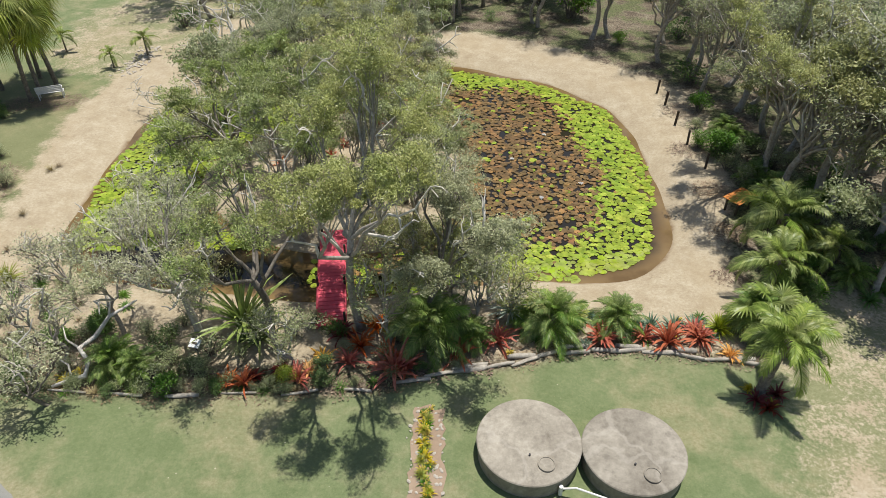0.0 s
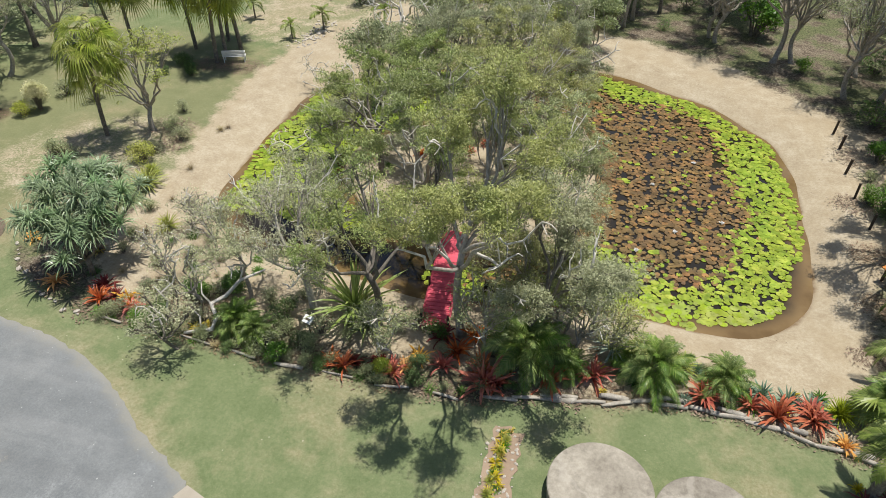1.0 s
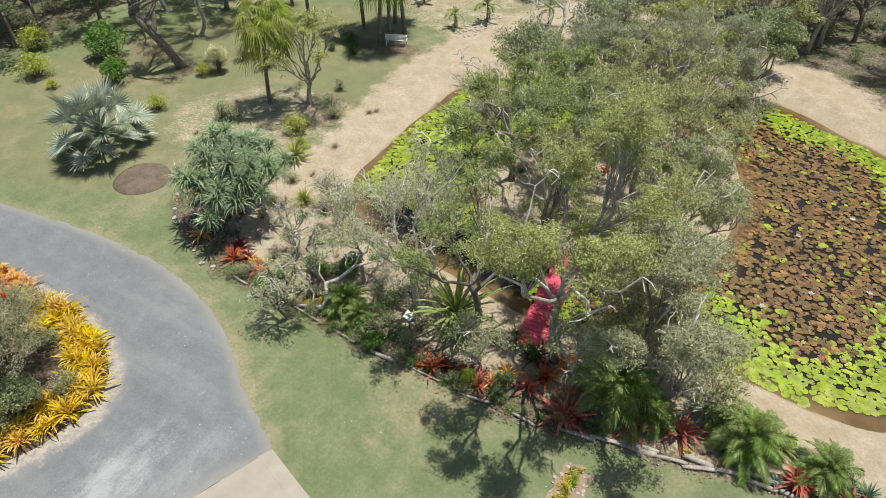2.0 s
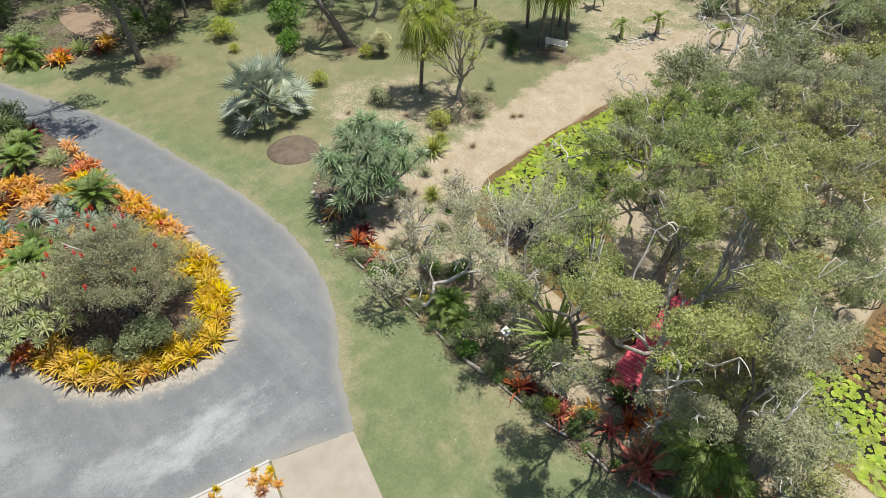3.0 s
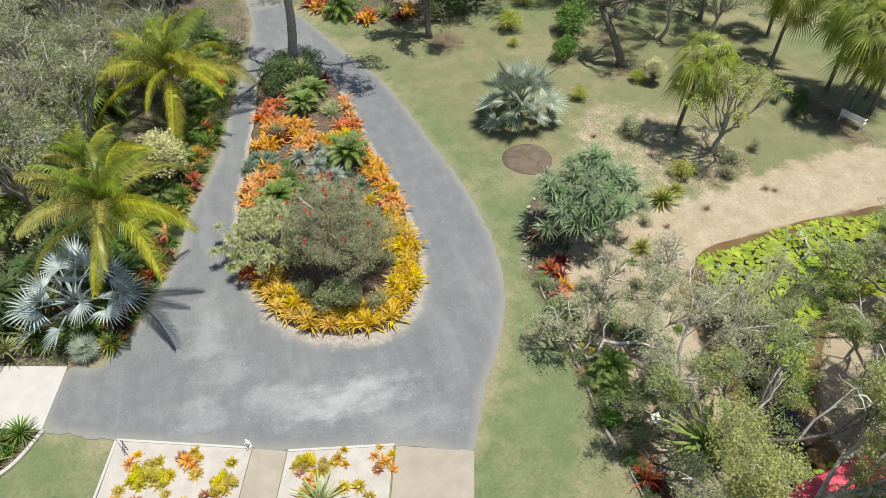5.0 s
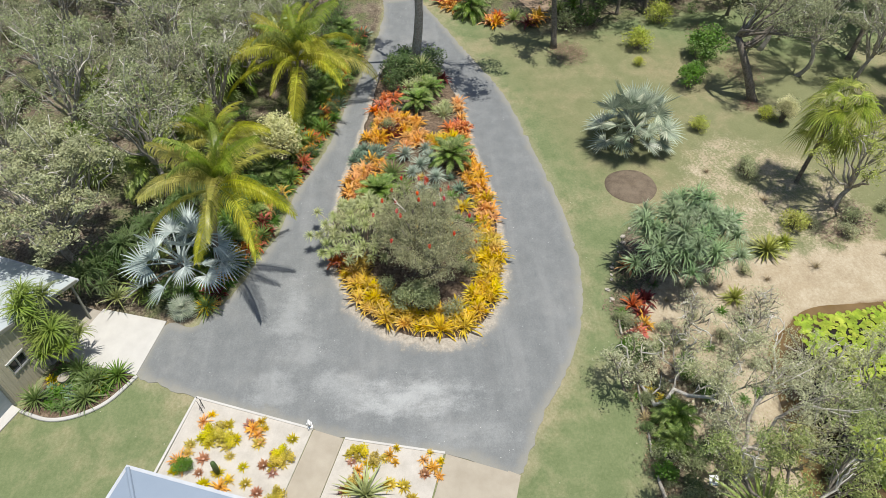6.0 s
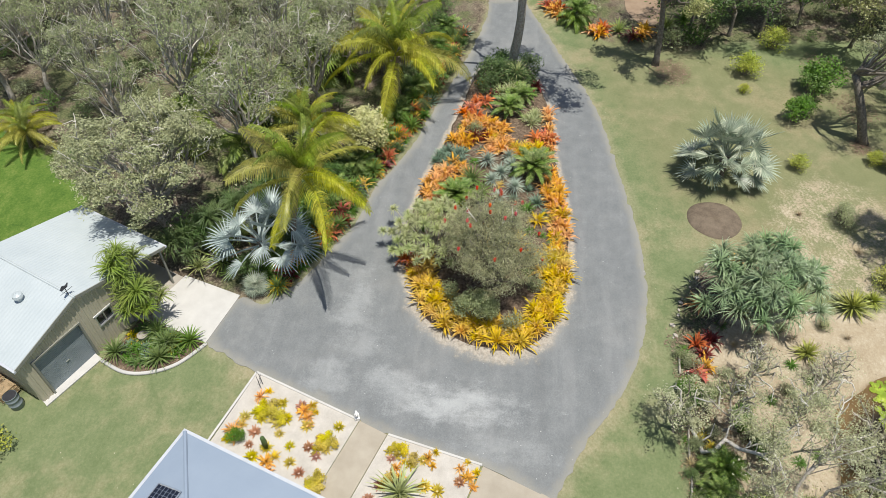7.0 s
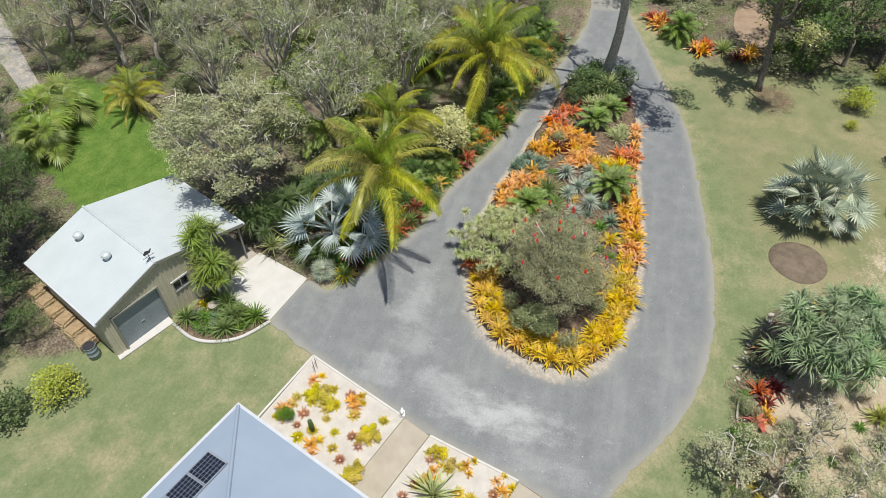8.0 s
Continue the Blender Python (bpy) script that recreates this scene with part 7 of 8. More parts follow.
prof = [(1.55, -0.02), (1.5, 0.05), (1.2, 0.13), (0.6, 0.17), (0.02, 0.18)]
rr = random.Random(9)
s.add([(q * math.cos(a) * (1 + 0.04 * math.sin(3 * a + 1)), q * math.sin(a), z * rr.uniform(0.85, 1.15)) for q, z in prof for a in np.arange(k) * 2 * math.pi / k],
      [(i * k + j, i * k + (j + 1) % k, (i + 1) * k + (j + 1) % k, (i + 1) * k + j) for i in range(len(prof) - 1) for j in range(k)])
g = tagged(part("soil_mound", s, M_SOIL, smooth=True), "round mound of bare brown soil on the lawn", "soil mound")
g.matrix_basis = pose(-28.2, 19.5, 0, 0, 0, 0)
for x, y, s in ((-42.8, 29.0, 1.7), (-42.0, 28.2, 1.3), (-38.7, 26.4, 1.25), (-39.6, 27.2, 1.0)):
    K_BUSH.put(x, y, s)
for x, y, s in ((-44.4, 24.2, 1.25), (-48.4, 27.0, 1.3), (-34.6, 30.4, 0.7), (-24.0, 27.6, 0.9), (-41.9, 23.7, 0.5)):
    K_LIME.put(x, y, s)
K_CREAM.put(-34.0, 31.2, 0.46, label="pale yellow variegated shrub beside a tree trunk")
K_LIME.put(-33.6, 25.4, 0.75, label="rounded yellow-green grassy shrub on the lawn")
K_SCRUB.put(-28.7, 26.8, 1.1)
S_YUCLIME.put(-22.2, 25.4, 1.15)
S_YUCLIME.put(-19.0, 22.4, 0.85)
S_YUCLIME.put(-24.0, 23.2, 0.6)
S_YUCLIME.put(-22.8, 26.6, 0.7)
for x, y, s in ((-29.3, 26.7, 0.9), (-24.2, 31.2, 0.9), (-23.3, 30.3, 0.8), (-23.9, 28.6, 0.7), (-25.2, 33.6, 0.7), (-31.6, 33.4, 1.1), (-33.8, 33.6, 1.0), (-20.9, 23.6, 0.6), (-35.0, 32.2, 1.0)):
    K_SCRUB.put(x, y, s)
for i, (x, y) in enumerate(((-21.3, 32.3), (-21.6, 31.9), (-20.0, 22.0), (-21.0, 27.6), (-29.2, 24.5), (-26.4, 27.0), (-20.3, 24.7))):
    S_TUFT.put(x, y, 0.9 + 0.2 * (i % 2))
for i, (x, y, s) in enumerate(((-23.7, 46.4, 1.0), (-22.0, 48.6, 1.3), (-17.5, 50.5, 1.3), (-28.5, 49.5, 1.2))):
    K_TALLPALM.put(x, y, s)
for i in range(6):
    K_DARK.put(-29.4 + 2.2 * ((i * 0.618) % 1), 38.2 + 2.0 * ((i * 0.37) % 1), 0.4 + 0.2 * (i % 3) / 2)
# red and orange clusters by the far lawn corner
for i, (x, y) in enumerate(((-53.0, 9.6), (-52.2, 10.1), (-51.6, 10.5), (-52.6, 10.6), (-49.2, 13.2), (-48.8, 13.7), (-49.4, 14.0), (-49.0, 17.0), (-49.8, 17.4))):
    (B_RED, B_ORA, B_ORA)[i % 3].put(x, y, 1.35 + 0.2 * (i % 2))
S_BUSHPALM.put(-50.6, 11.9, 1.05)
S_SWORD.put(-49.5, 15.3, 0.75)
S_SWORD.put(-50.6, 19.2, 0.75)
S_YUCCA.put(-51.4, 20.6, 1.6)
for i, (x, y, s) in enumerate(((-57.5, 9.4, 0.8), (-60.5, 12.0, 0.9), (-59.0, 21.5, 0.9), (-50.0, 24.0, 0.8), (-55.0, 23.0, 0.9), (-62.0, 16.5, 0.9))):
    K_FAR[1].put(x, y, s, group="woods beyond the lawn")
B_DRK.put(-48.6, 16.4, 1.5)
for i, (x, y) in enumerate(((-54.4, 11.8), (-56.6, 10.4), (-52.4, 12.6), (-51.2, 22.6), (-47.6, 19.2), (-58.0, 12.8), (-55.4, 13.6), (-48.6, 21.0))):
    (K_DARK if i % 2 else K_UNDER[1]).put(x, y, 0.85 + 0.25 * (i % 3))
slab("puddle", smooth_loop([(-51.0, 17.4), (-51.6, 18.7), (-54.8, 19.4), (-58.2, 19.2), (-58.0, 16.8), (-53.6, 16.2)]), -0.02, 0.01, M_MUD, "shallow dried brown pool bed among trees", "pool")

# ---- garden between the log edge and the pond ----
for x, y, s in ((-0.5, 18.5, 1.15), (4.3, 19.0, 0.95), (6.9, 19.2, 0.75), (1.1, 18.4, 0.6), (-12.3, 17.2, 0.7), (-11.3, 16.9, 0.6), (12.4, 19.3, 0.85), (3.4, 19.5, 0.55)):
    S_BUSHPALM.put(x, y, s)
K_FANLOW.put(12.6, 19.0, 0.95)
K_FANLOW.put(13.6, 18.4, 0.8)
K_LAWNPALM.put(11.4, 15.9, 1.05, 0)
K_PALM.put(15.0, 24.0, 1.5)
K_PALM.put(17.2, 22.9, 0.9)
K_PALM.put(13.8, 21.4, 1.2)
S_SWORD.put(-7.9, 19.2, 1.4, 0.3)
S_SWORD.put(-7.2, 18.7, 0.9)
S_GREYYUC.put(2.7, 19.8, 1.4)
S_AGAVE.put(10.0, 19.1, 1.4)
S_AGAVE.put(9.2, 19.2, 1.3)
S_AGAVE.put(8.3, 19.3, 1.2)
S_YUCLIME.put(5.4, 19.8, 0.8)
S_YUCLIME.put(10.9, 19.0, 0.8)
for x, y, s in ((-3.2, 18.3, 1.0), (-1.8, 16.95, 1.5), (-2.0, 17.5, 1.2), (0.6, 17.7, 1.15), (2.1, 18.45, 1.15), (6.2, 18.6, 1.15), (6.4, 18.9, 0.9), (7.8, 18.6, 0.9), (8.75, 18.35, 1.3), (10.0, 18.5, 1.1), (-5.4, 16.6, 0.9), (-2.7, 19.3, 1.0), (-3.6, 17.4, 0.9),
                (-19.0, 17.2, 0.9), (-17.2, 17.0, 0.9), (-7.3, 16.4, 0.9), (-7.9, 16.5, 0.8), (-1.4, 17.1, 1.0), (9.9, 18.8, 0.9)):
    B_RED.put(x, y, s, None, 10, "red bromeliads behind the log edge")
for x, y, s in ((-4.6, 17.6, 0.9), (10.9, 17.6, 0.8), (-24.9, 20.0, 0.8), (-21.6, 17.6, 1.0), (-5.0, 16.9, 0.8), (-17.7, 17.4, 1.0)):
    B_ORA.put(x, y, s)
for x, y, s in ((-14.0, 16.7, 1.1), (-13.6, 17.0, 0.9), (-16.4, 16.9, 0.7), (5.0, 18.5, 0.5), (-21.2, 20.0, 1.2)):
    B_LIM.put(x, y, s)
for x, y, s in ((-19.3, 17.9, 1.0), (-18.4, 17.5, 0.9), (-4.0, 18.9, 1.1), (-6.0, 16.9, 0.9), (-7.0, 16.7, 0.8)):
    B_DRK.put(x, y, s)
for i, (x, y) in enumerate(scatter(RNG, [(-18.6, 16.6), (-12, 16.4), (-6, 16.5), (-1, 17.0), (1.0, 18.0), (0.5, 20.2), (-3.0, 20.0), (-9, 19.8), (-17, 19.5)], 34, 0.9)):
    (K_DARK, K_SCRUB, K_SCRUB, K_UNDER[1])[i % 4].put(x, y, 0.45 + 0.3 * ((i * 7) % 5) / 5)
for i, (x, y) in enumerate(scatter(RNG, [(1.5, 17.6), (4.2, 18.2), (8.5, 18.2), (11, 17.9), (11.5, 20.0), (6, 20.3), (1.5, 20)], 20, 0.8)):
    (S_FERN, S_AGAVE, S_TUFT, B_LIM)[i % 4].put(x, y, 0.7 + 0.3 * (i % 3) / 2)
for i, (x, y) in enumerate(scatter(RNG, [(-20.5, 18.2), (-15, 19), (-12.5, 21.5), (-16.5, 22.5), (-20.5, 23)], 18, 0.9)):
    (K_SCRUB, S_TUFT, S_FERN)[i % 3].put(x, y, 0.55 + 0.3 * (i % 3) / 2)
for i, (x, y) in enumerate(scatter(RNG, ISLAND, 26, 1.1, 1.0)):
    if math.hypot(x + 11, y - 28.9) > 1.6:
        (K_UNDER[1], B_RED, S_FERN, K_SCRUB)[i % 4].put(x, y, 0.7)
for i, (x, y) in enumerate(scatter(RNG, [(13.9, 20.6), (15.8, 24), (15.4, 29), (14.6, 34), (16.6, 36), (20, 30), (22.5, 24), (21, 21.6), (17, 20.4)], 48, 0.9)):
    (K_BUSH, S_FERN, K_SCRUB, S_BUSHPALM, K_DARK)[i % 5].put(x, y, (0.7, 1.3, 0.9, 0.6, 0.7)[i % 5])
for i, (x, y) in enumerate(((11.1, 15.5), (11.6, 15.3), (11.9, 15.7), (11.0, 16.0), (11.4, 15.1))):
    (B_DRK, B_LIM)[i % 2].put(x, y, 0.75)
rr = random.Random(77)
# strip of rubble and yellow-green plants beside the tanks
for i, (x, y, h) in enumerate(along([(-0.55, 15.2), (-0.6, 13.4), (-0.65, 10.8)], 0.14)):
    (B_LIM, S_FERN, B_LIM, S_YUCLIME)[i % 4].put(x + rr.uniform(-0.16, 0.16), y, (0.62, 0.5, 0.75, 0.26)[i % 4] * rr.uniform(0.8, 1.2), None, 30, "row of yellow-green plants between rocks")
for i in range(70):
    y = rr.uniform(10.7, 15.3)
    x = -0.6 + rr.choice((-1, 1)) * abs(rr.gauss(0.42, 0.12))
    ob = new("edging_stone", STONES[i % 6])
    ob.matrix_basis = pose(x, y, 0.01, 0, 0, 50 * i) @ Matrix.Scale(rr.uniform(0.12, 0.34), 4)
    tagged(ob, "pale rubble stone in a narrow planted strip", "stone", "rubble of the planted strip")
slab("planting_strip", [(-1.12, 15.3), (0.02, 15.3), (-0.1, 10.6), (-1.22, 10.6)], -0.01, 0.012, M_MUD, "narrow sandy planting strip in the lawn", "garden bed", jitter=0.06, step=0.3)

g = grown_tree("tea_tree", 281, (-0.2, -0.5, 1.0), 0.08, [(-0.3, -1.0, 2.2, 0.55), (0.5, -0.6, 2.5, 0.6), (-0.9, 0.1, 2.4, 0.6), (0.1, 0.6, 2.8, 0.6), (-1.0, -0.9, 1.7, 0.5), (0.9, 0.3, 2.3, 0.5)], 2300, 0.12, 0.05, M_PALETEA, M_BARK, "small grey-green tea tree with a twisted trunk leaning over the lawn", 4, tuft=0.3)
g.matrix_basis = pose(-14.0, 15.6, 0)
for i, (x, y) in enumerate(((-16.2, 17.4), (-14.8, 18.4), (-12.8, 17.4), (-10.6, 17.6), (-13.6, 19.2), (-9.0, 17.0), (-17.4, 18.2))):
    (K_SCRUB, K_BUSH, K_SCRUB)[i % 3].put(x, y, 0.55 + 0.1 * (i % 3), label="leafy green shrub in the bed behind the logs")
for i, (x, y, s) in enumerate(((-16.4, 16.3, 0.55), (-15.2, 16.2, 0.6), (-17.9, 16.6, 0.6), (-13.4, 16.2, 0.55), (-10.0, 16.1, 0.6), (-8.8, 16.2, 0.5), (-6.4, 16.3, 0.5), (-11.8, 16.2, 0.45))):
    (K_BUSH if i % 4 == 0 else K_SCRUB).put(x, y, s, label="low leafy growth leaning over the log edge")

K_LIME.put(-5.75, 16.45, 0.42, z=0.25, label="small clipped yellow-green ball shrub by the logs")
S_SWORDC.put(-13.9, 19.6, 0.5)

# ---- fallen leaves and twigs ----
def debris(x, y, rad, count, seed):
    r = np.random.RandomState(seed)
    a, q = r.uniform(0, 6.28, count), rad * np.sqrt(r.rand(count)) * r.uniform(0.6, 1.1, count)
    c = np.column_stack([x + q * np.cos(a), y + q * np.sin(a) * 0.8, r.uniform(0.015, 0.06, count)])
    d = leaf_quads(r, c, 0.16, 0.05, 0.0)
    d[:, :, 2] = c[:, None, 2] + (d[:, :, 2] - c[:, None, 2]) * 0.12
    s = Soup()
    s.quads(d)
    return part("leaf_litter", s, M_DEBRIS, None, "brown fallen leaves and bark on the ground", kind="stuff")


# litter near x 14, y 25 to 34 also stands in for tree shade
for i, (x, y, rad, count) in enumerate(((-44.0, 18.8, 1.9, 1500), (-25.0, 40.6, 1.8, 900), (-27.2, 40.4, 1.6, 900), (-24.6, 31.4, 1.9, 700), (-23.6, 29.6, 1.3, 400), (-40.5, 31.0, 2.2, 900), (-46.3, 30.4, 2.4, 900), (-36.2, 30.0, 1.0, 400), (-21.5, 18.0, 1.6, 500), (-14.5, 18.0, 1.8, 600), (14.2, 33.6, 1.4, 500), (13.9, 29.4, 1.2, 400), (13.7, 25.6, 1.2, 400), (15.4, 38.6, 1.6, 500), (12.6, 22.4, 1.0, 250))):
    debris(x, y, rad, count, 800 + i)

# ---- log edge ----
rr = random.Random(21)
LOG_MESH = []
for k in range(4):
    s = Soup()
    L = 1.15
    px = np.linspace(-L / 2, L / 2, 6)
    s.tube([(x, 0.03 * math.sin(3 * x + k), 0.02 * math.cos(4 * x + k)) for x in px], [0.075, 0.10, 0.085, 0.095, 0.08, 0.06], 8)
    me = s.mesh("log", True)
    me.materials.append(M_LOG)
    LOG_MESH.append(me)
for i, (x, y, h) in enumerate(along(LOGLINE, 1.05)):
    if x < -2 and i % 2 == 1:
        continue
    for lv in range(1 + (x > 0 and i % 2 == 0)):
        ob = new("edging_log", LOG_MESH[(i + lv) % 4])
        ob.matrix_basis = pose(x + rr.uniform(-0.1, 0.1), y + 0.2 * lv + rr.uniform(-0.07, 0.07), 0.05 + 0.03 * lv, rr.uniform(0, 360), rr.uniform(-3, 3), h + rr.uniform(-9, 9)) @ Matrix.Diagonal((rr.uniform(0.8, 1.25), rr.uniform(0.75, 1.3) * (1 if x > -2 else 0.7), rr.uniform(0.7, 1.1) * (1 if x > -2 else 0.7), 1))
        tagged(ob, "weathered grey log edging the garden bed", "log", "logs edging the garden")
for i, (x, y, h) in enumerate(along(LOGLINE, 0.62)):
    if x < 0.6:
        (K_SCRUB, S_FERN, K_DARK, S_TUFT, K_SCRUB, S_FERN)[i % 6].put(x + rr.uniform(-0.2, 0.2), y + rr.uniform(-0.05, 0.45), (0.42, 0.7, 0.36, 0.8, 0.5, 0.6)[i % 6] * rr.uniform(0.75, 1.2))
for i, (x, y, h) in enumerate(along(LOGLINE, 1.7)):
    debris(x, y + 0.25, 1.0, 170, 850 + i)
for i, (x, y, h) in enumerate(along(ROCKLINE, 0.42)):
    if i % 5 == 3:
        continue
    ob = new("edging_stone", STONES[i % 6])
    ob.matrix_basis = pose(x + rr.uniform(-0.14, 0.14), y + rr.uniform(-0.14, 0.14), 0.02, 0, 0, 40 * i) @ Matrix.Scale(rr.uniform(0.22, 0.66), 4)
    tagged(ob, "rough pale stone edging the pandanus bed", "stone", "stones edging the pandanus bed")

for i in range(120):
    x, y = -22.3 + rr.gauss(0, 0.55), rr.uniform(44.6, 50.4)
    ob = new("edging_stone", STONES[i % 6])
    ob.matrix_basis = pose(x + (y - 47) * 0.08, y, 0.0, 0, 0, 50 * i) @ Matrix.Scale(rr.uniform(0.2, 0.62), 4)
    tagged(ob, "pale rubble stone at the head of the sandy track", "stone", "rubble by the sandy track")

limb_thing = thing("fallen_limb", "crooked bleached tree limb leaning among garden plants", "branch", (-13.1, 16.6, 0))
s = Soup()
s.tube([(-1.2, -0.3, 0.1), (-0.5, -0.1, 0.25), (0.05, -0.1, 0.45), (0.1, 0.3, 0.8), (-0.35, 0.75, 1.0), (0.1, 1.2, 1.15), (0.45, 1.9, 1.5), (1.3, 2.6, 1.7)], [0.06, 0.085, 0.10, 0.10, 0.095, 0.085, 0.07, 0.04], 8)
part("main_limb", s, M_DEAD, limb_thing, smooth=True)
for p in ([(-0.35, 0.75, 1.0), (-0.8, 0.9, 1.3), (-1.0, 1.3, 1.6)], [(0.45, 1.9, 1.5), (0.5, 2.3, 2.0), (0.2, 2.7, 2.3)], [(-0.5, -0.1, 0.25), (-0.7, 0.3, 0.6), (-1.2, 0.5, 0.8)]):
    s = Soup()
    s.tube(p, [0.05, 0.035, 0.015], 6)
    part("side_limb", s, M_DEAD, limb_thing, smooth=True)

# ---- lily pads ----
def pad_mesh(name, seed, mat, bend=0.03):
    r = random.Random(seed)
    k = 11
    v = [(0, 0, 0.01)] + [(math.cos(a) * r.uniform(0.92, 1.05), math.sin(a) * r.uniform(0.92, 1.05), bend * r.uniform(0, 1)) for a in np.linspace(0.16, 2 * math.pi - 0.16, k)]
    s = Soup()
    s.add(v, [(0, i, i + 1) for i in range(1, k)])
    me = s.mesh(name)
    me.materials.append(mat)
    return me


PAD_G = [pad_mesh("lily_pad", k, M_LILY) for k in range(3)]
PAD_B = [pad_mesh("lily_pad", 5 + k, M_LILYB) for k in range(3)]
rp = np.random.RandomState(33)
c = rp.uniform((-18.8, 22), (11.6, 47), (34000, 2))
dw = np.minimum(signed(c, POND), -signed(c, ISLAND))
ok = dw > -0.25
c, dw = c[ok], dw[ok]
wave = 0.8 * np.sin(c[:, 0] * 0.9) + 0.7 * np.sin(c[:, 1] * 0.7 + 1)
east = signed(c, POND)
blur = rp.normal(0, 0.45, len(c))
green = (east < 2.5 + 0.75 * wave + blur) | ((c[:, 1] < 26.0 + 0.8 * wave + blur) & (c[:, 0] > 0)) | (c[:, 0] < -5) | (rp.rand(len(c)) < 0.05)
keepp = np.where(green, (dw > np.where(c[:, 0] < -11, -0.2 + 0.3 * wave, np.where((c[:, 0] > 6) & (c[:, 1] < 28.5), 0.75, 0.35)) + 0.25 * wave) & (rp.rand(len(c)) < 0.78), (rp.rand(len(c)) < 0.72) & (dw > 0.2))
keepp &= ~((c[:, 0] < -6) & (c[:, 1] < 25.2))
gap = np.sin(c[:, 0] * 1.7 + 2 * np.sin(c[:, 1] * 0.8)) * np.sin(c[:, 1] * 1.3 + 1.1)
keepp &= np.where(green, gap < 0.97, gap < 0.88)
c, green = c[keepp], green[keepp]
cell, chosen = {}, []
for i, q in enumerate(c):
    key = (int(q[0] / 0.155), int(q[1] / 0.155))
    if key not in cell:
        cell[key] = i
        chosen.append(i)
chosen.sort(key=lambda i: c[i][1] - 0.2 * c[i][0])
pond_plants = thing("water_lilies", "lime green and brown lily pads covering the pond", "water lilies", (0, 0, WATER_Z))
soups = {True: Soup(), False: Soup()}
for j, i in enumerate(chosen):
    q, gr = c[i], bool(green[i])
    rad = rp.uniform(0.10, 0.19) if gr else rp.uniform(0.08, 0.175)
    rz = rp.uniform(0, 6.28)
    if j < 300:
        ob = part("lily_pad", (PAD_G if gr else PAD_B)[j % 3], None, pond_plants)
        ob.matrix_basis = pose(q[0], q[1], 0.012 + 0.004 * (j % 6), rp.uniform(-3, 3), rp.uniform(-3, 3), math.degrees(rz)) @ Matrix.Scale(rad, 4)
    else:
        k = 9
        a = np.linspace(0.2, 2 * math.pi - 0.2, k) + rz
        v = np.vstack([[(q[0], q[1], 0.014 + 0.004 * (j % 7))], np.column_stack([q[0] + rad * np.cos(a) * rp.uniform(0.9, 1.08, k), q[1] + rad * np.sin(a) * rp.uniform(0.9, 1.08, k), 0.012 + 0.004 * (j % 7) + rp.uniform(0, 0.02, k)])])
        soups[gr].add(v, [(0, m, m + 1) for m in range(1, k)])
part("pad_carpet", soups[True], M_LILY, pond_plants, "lime green lily pads", kind="stuff")
part("pad_carpet", soups[False], M_LILYB, pond_plants, "brown and rust lily pads", kind="stuff")
S_LILYFL = Stock("water_lily_flower", "white water lily flower among pads", "flower", [rosette_mesh("water_lily_flower", 500, 20, 0.14, 0.07, M_WHITE, (20, 80), (-10, 10), 2)])
for x, y in ((2.4, 24.6), (4.0, 33.5), (7.5, 30.8), (5.2, 29.4), (6.2, 36.4), (3.4, 27.4)):
    S_LILYFL.put(x, y, 1.0, WATER_Z + 0.04)

# ---- red footbridge ----
br = thing("footbridge", "low red-painted timber footbridge to the pond island", "bridge", (-4.5, 19.3, 0.0), 6.0)
for i in range(32):
    s = Soup()
    u = i / 31
    s.box((0, 0.1 + u * 6.3, 0.18 + 0.38 * math.sin(math.pi * u)), (1.04, 0.196, 0.045))
    part("plank", s, M_REDDECK, br)
for sx in (-0.56, 0.56):
    s = Soup()
    s.tube([(sx, 0.0 + v * 6.5, 0.10 + 0.38 * math.sin(math.pi * v)) for v in np.linspace(0, 1, 9)], [0.07] * 9, 6)
    part("beam", s, M_REDDECK, br)
    for v in (0.02, 0.33, 0.66, 0.98):
        s = Soup()
        z = 0.18 + 0.38 * math.sin(math.pi * v)
        s.box((sx, 0.05 + v * 6.4, z - 0.1), (0.09, 0.09, 1.1))
        part("post", s, M_DARKWOOD, br)

# ---- bench, table, posts, sign, pots, drum, bales ----
bench = thing("garden_bench", "white slatted garden bench in tree shade", "bench", (-25.8, 41.3, 0), 200)
for i in range(4):
    s = Soup()
    s.box((0, -0.18 + i * 0.125, 0.44), (1.6, 0.10, 0.03))
    part("seat_slat", s, M_WHITE, bench)
for i in range(4):
    s = Soup()
    s.box((0, 0.27 + 0.02 * i, 0.55 + i * 0.115), (1.6, 0.03, 0.09))
    part("back_slat", s, M_WHITE, bench)
for x in (-0.72, 0.72):
    for y, h in ((-0.2, 0.43), (0.27, 0.92)):
        s = Soup()
        s.box((x, y, h / 2), (0.06, 0.06, h))
        part("leg", s, M_WHITE, bench)
    s = Soup()
    s.box((x, 0.0, 0.66), (0.06, 0.55, 0.04))
    part("armrest", s, M_WHITE, bench)
tb = thing("garden_table", "orange-stained timber table under trees by the pond", "table", (14.7, 27.6, 0), 35)
for i in range(6):
    s = Soup()
    s.box((0, -0.40 + i * 0.16, 0.76), (1.5, 0.145, 0.04))
    part("plank", s, M_ORANGEWOOD, tb)
for x in (-0.55, 0.55):
    for y in (-0.3, 0.3):
        s = Soup()
        s.box((x, y, 0.37), (0.09, 0.09, 0.74))
        part("leg", s, M_DARKWOOD, tb)
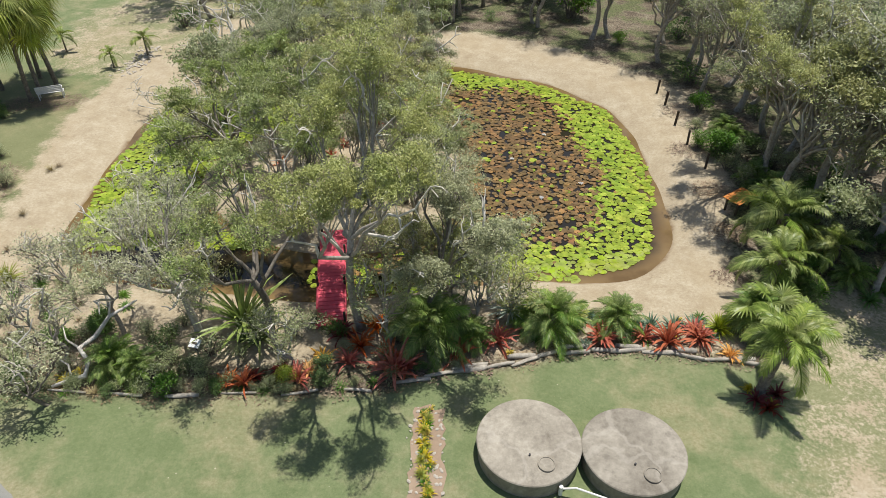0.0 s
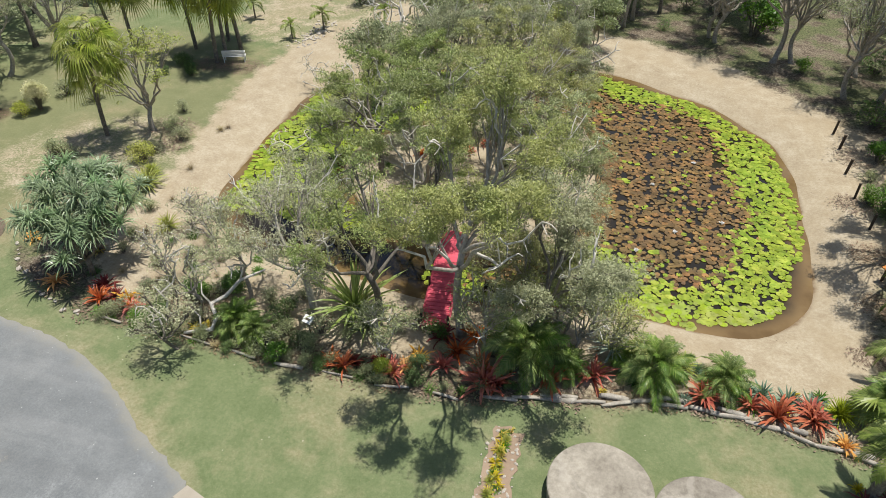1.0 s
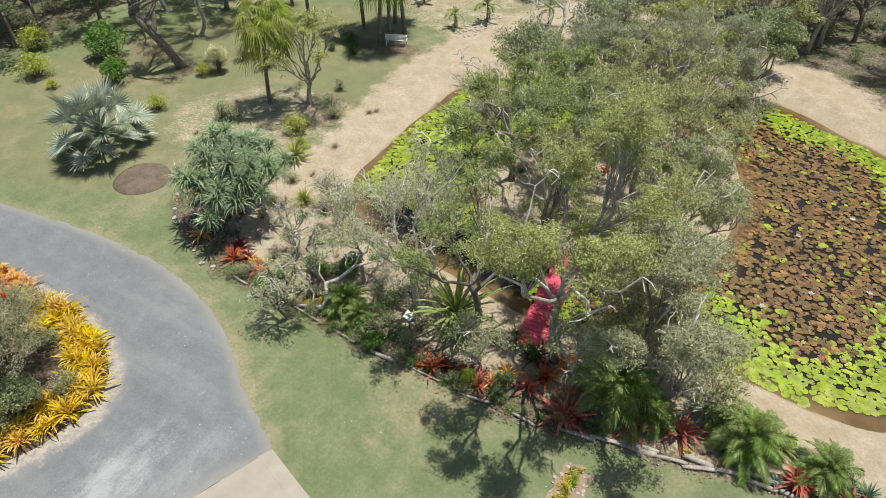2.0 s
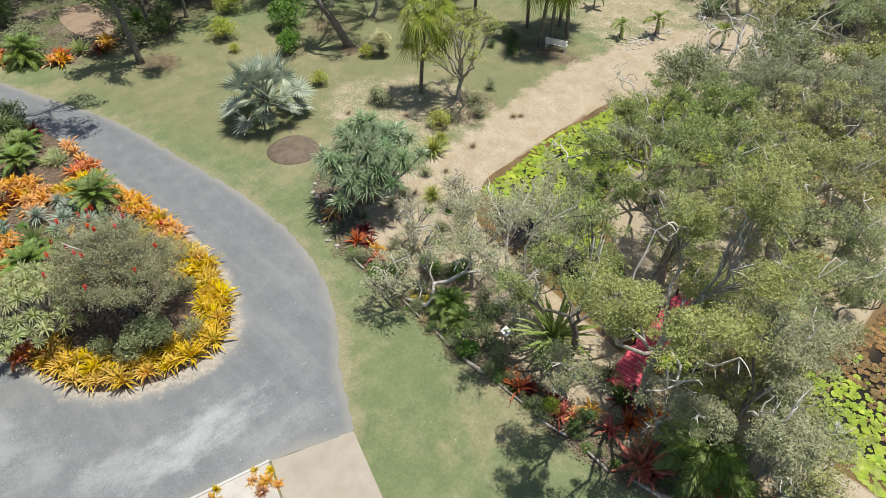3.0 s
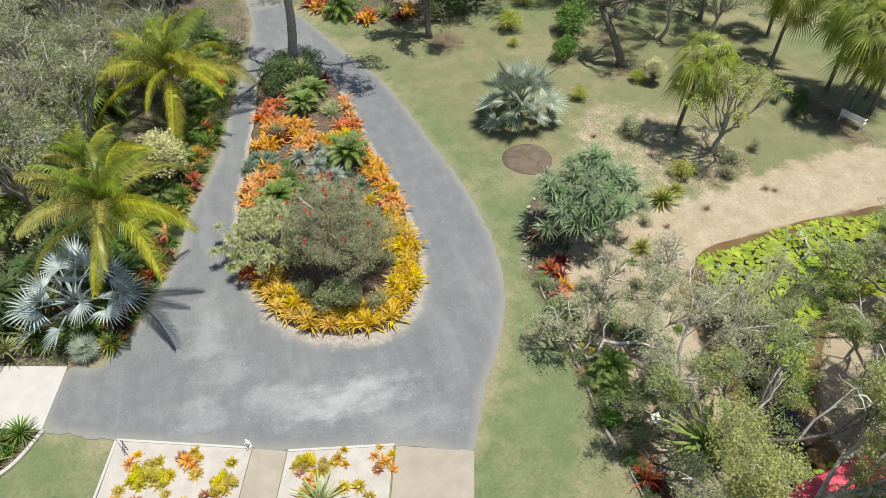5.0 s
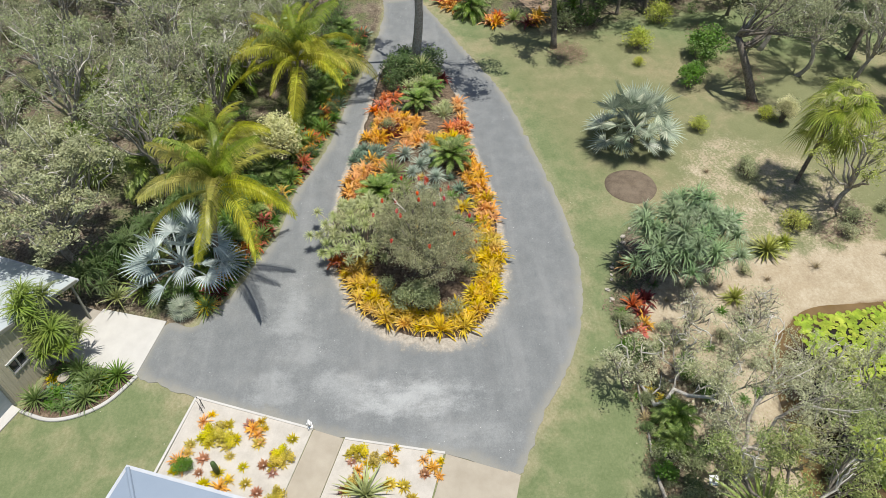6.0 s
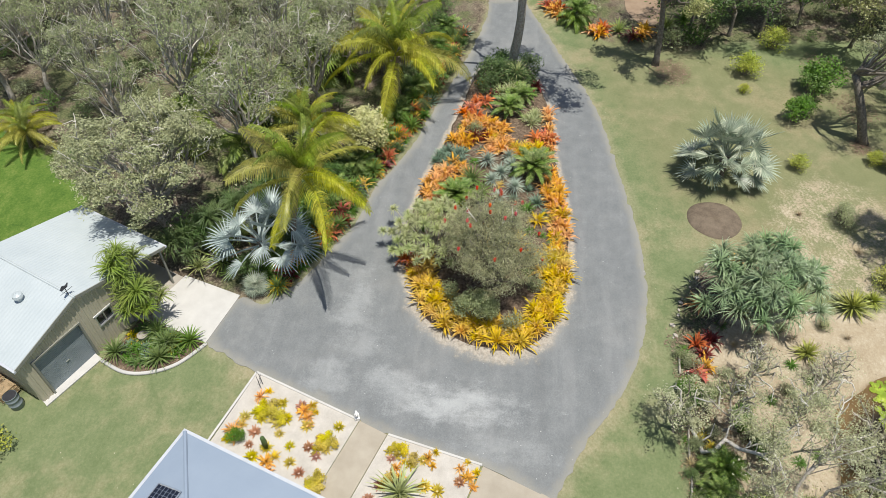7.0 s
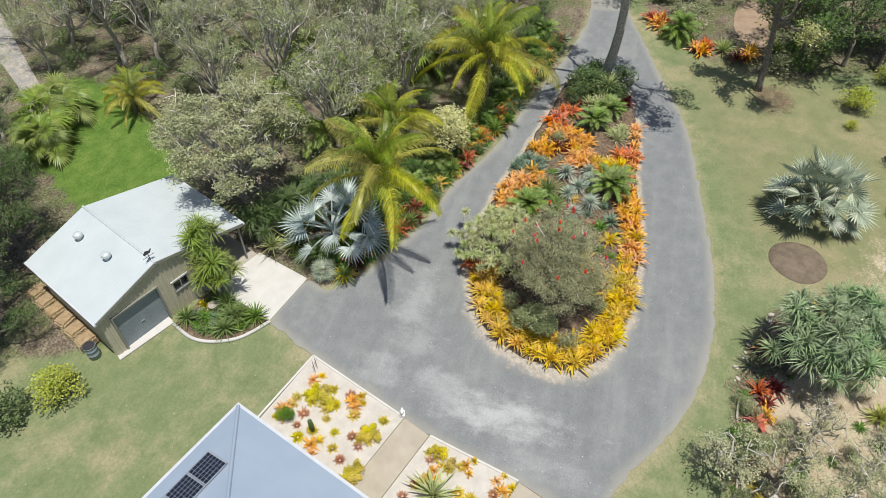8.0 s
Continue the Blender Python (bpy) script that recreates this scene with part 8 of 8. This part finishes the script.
for i, (x, y) in enumerate(((14.3, 41.4), (14.35, 39.6), (14.2, 36.8), (14.2, 34.3), (14.4, 31.6))):
    s = Soup()
    s.box((0, 0, 0.35), (0.11, 0.11, 1.0))
    s.box((0, 0, 0.87), (0.13, 0.13, 0.04))
    ob = tagged(part("timber_post", s, M_DARKWOOD), "dark short timber post on the beach edge", "post", "row of posts by the pond")
    ob.matrix_basis = pose(x, y, float(ground_z((x, y))[0]), 2 * (i % 3) - 2, 3, 20 * i)
sg = thing("garden_sign", "small white sign board on a short stand among plants", "sign", (-9.35, 17.75, 0), -15)
s = Soup()
s.tube([(0, 0, -0.1), (0, 0, 0.75)], [0.03, 0.03], 8)
part("stand", s, M_DARKWOOD, sg)
s = Soup()
s.box((0, 0, 0.8), (0.42, 0.34, 0.05), Matrix.Rotation(0.5, 3, "X").to_4x4())
part("board", s, M_WHITE, sg, "white board with an unreadable dark line")
s = Soup()
s.box((0, -0.02, 0.829), (0.2, 0.09, 0.004), Matrix.Rotation(0.5, 3, "X").to_4x4())
part("lettering", s, M_DARKWOOD, sg)


def pot(x, y, r, h, mat, label):
    s = Soup()
    k = 20
    prof = [(0.02, 0.0), (r * 0.65, 0.0), (r * 0.95, h * 0.55), (r, h * 0.9), (r * 1.08, h), (r * 0.9, h), (r * 0.86, h * 0.8), (0.02, h * 0.8)]
    s.add([(q * math.cos(a), q * math.sin(a), z) for q, z in prof for a in np.arange(k) * 2 * math.pi / k],
          [(i * k + j, i * k + (j + 1) % k, (i + 1) * k + (j + 1) % k, (i + 1) * k + j) for i in range(len(prof) - 1) for j in range(k)])
    ob = tagged(part("garden_pot", s, mat, smooth=True), label, "pot")
    ob.matrix_basis = pose(x, y, 0.0)
    return ob


pot(-10.8, 16.5, 0.27, 0.55, M_BLACK, "dark glazed empty garden pot among plants")
pot(-16.2, -9.9, 0.24, 0.4, M_CONC, "grey garden pot in the shed garden")
dr = thing("drum", "grey plastic drum beside the shed wall", "drum", (-12.0, -14.1, 0))
s = Soup()
k = 24
prof = [(0.02, 0), (0.29, 0), (0.29, 0.25), (0.31, 0.27), (0.29, 0.29), (0.29, 0.58), (0.31, 0.6), (0.29, 0.62), (0.29, 0.84), (0.31, 0.86), (0.29, 0.88)]
s.add([(q * math.cos(a), q * math.sin(a), z) for q, z in prof for a in np.arange(k) * 2 * math.pi / k],
      [(i * k + j, i * k + (j + 1) % k, (i + 1) * k + (j + 1) % k, (i + 1) * k + j) for i in range(len(prof) - 1) for j in range(k)])
part("barrel", s, M_ROLLER, dr, smooth=True)
s = Soup()
s.add([(0.28 * math.cos(a), 0.28 * math.sin(a), 0.86) for a in np.arange(k) * 2 * math.pi / k], [tuple(range(k))])
part("lid", s, M_BLACK, dr, "black lid")
for i in range(6):
    r = np.random.RandomState(600 + i)
    bale = thing("hay_bale", "loose straw mulch bale against the shed wall", "bale", (-12.45 - 0.38 * i * 1.0 - 0.1, -14.9 - 0.92 * i * 0.95, 0), 67 + 6 * (i % 3), "bales along the shed")
    part("core", bevel_box((0.8, 0.95, 0.5), 0.10, 2, (0, 0, 0.25)), M_HAY, bale)
    s = Soup()
    q = r.uniform((-0.45, -0.52, 0.1), (0.45, 0.52, 0.56), (700, 3))
    s.quads(leaf_quads(r, q, 0.16, 0.02, 0.0))
    part("straw", s, M_STRAW, bale)
# white ornament at the end of the path
orn = thing("garden_ornament", "small white bird ornament on a low block beside the path", "ornament", (-13.15, 1.45, 0.03), 20)
s = Soup()
s.box((0, 0, 0.09), (0.3, 0.22, 0.18))
part("block", s, M_WHITE, orn)
s = Soup()
s.tube([(-0.22, 0, 0.30), (-0.1, 0, 0.28), (0.05, 0, 0.33), (0.13, 0, 0.48), (0.17, 0, 0.6), (0.26, 0, 0.6)], [0.02, 0.08, 0.09, 0.045, 0.05, 0.01], 8)
part("bird", s, M_WHITE, orn)
st = thing("stick_sculpture", "dark thin metal stick sculpture at the gravel bed corner", "sculpture", (-14.5, -3.4, 0.02))
for k in range(4):
    s = Soup()
    s.tube([(0.12 * k, 0.1 * (k % 2), 0), (0.12 * k + 0.03, 0.1 * (k % 2), 0.7 + 0.1 * (k % 3))], [0.012, 0.01], 5)
    part("rod", s, M_BLACK, st)
s = Soup()
s.tube([(-0.05, 0.05, 0.55), (0.45, 0.05, 0.5)], [0.01, 0.01], 5)
part("cross_rod", s, M_BLACK, st)
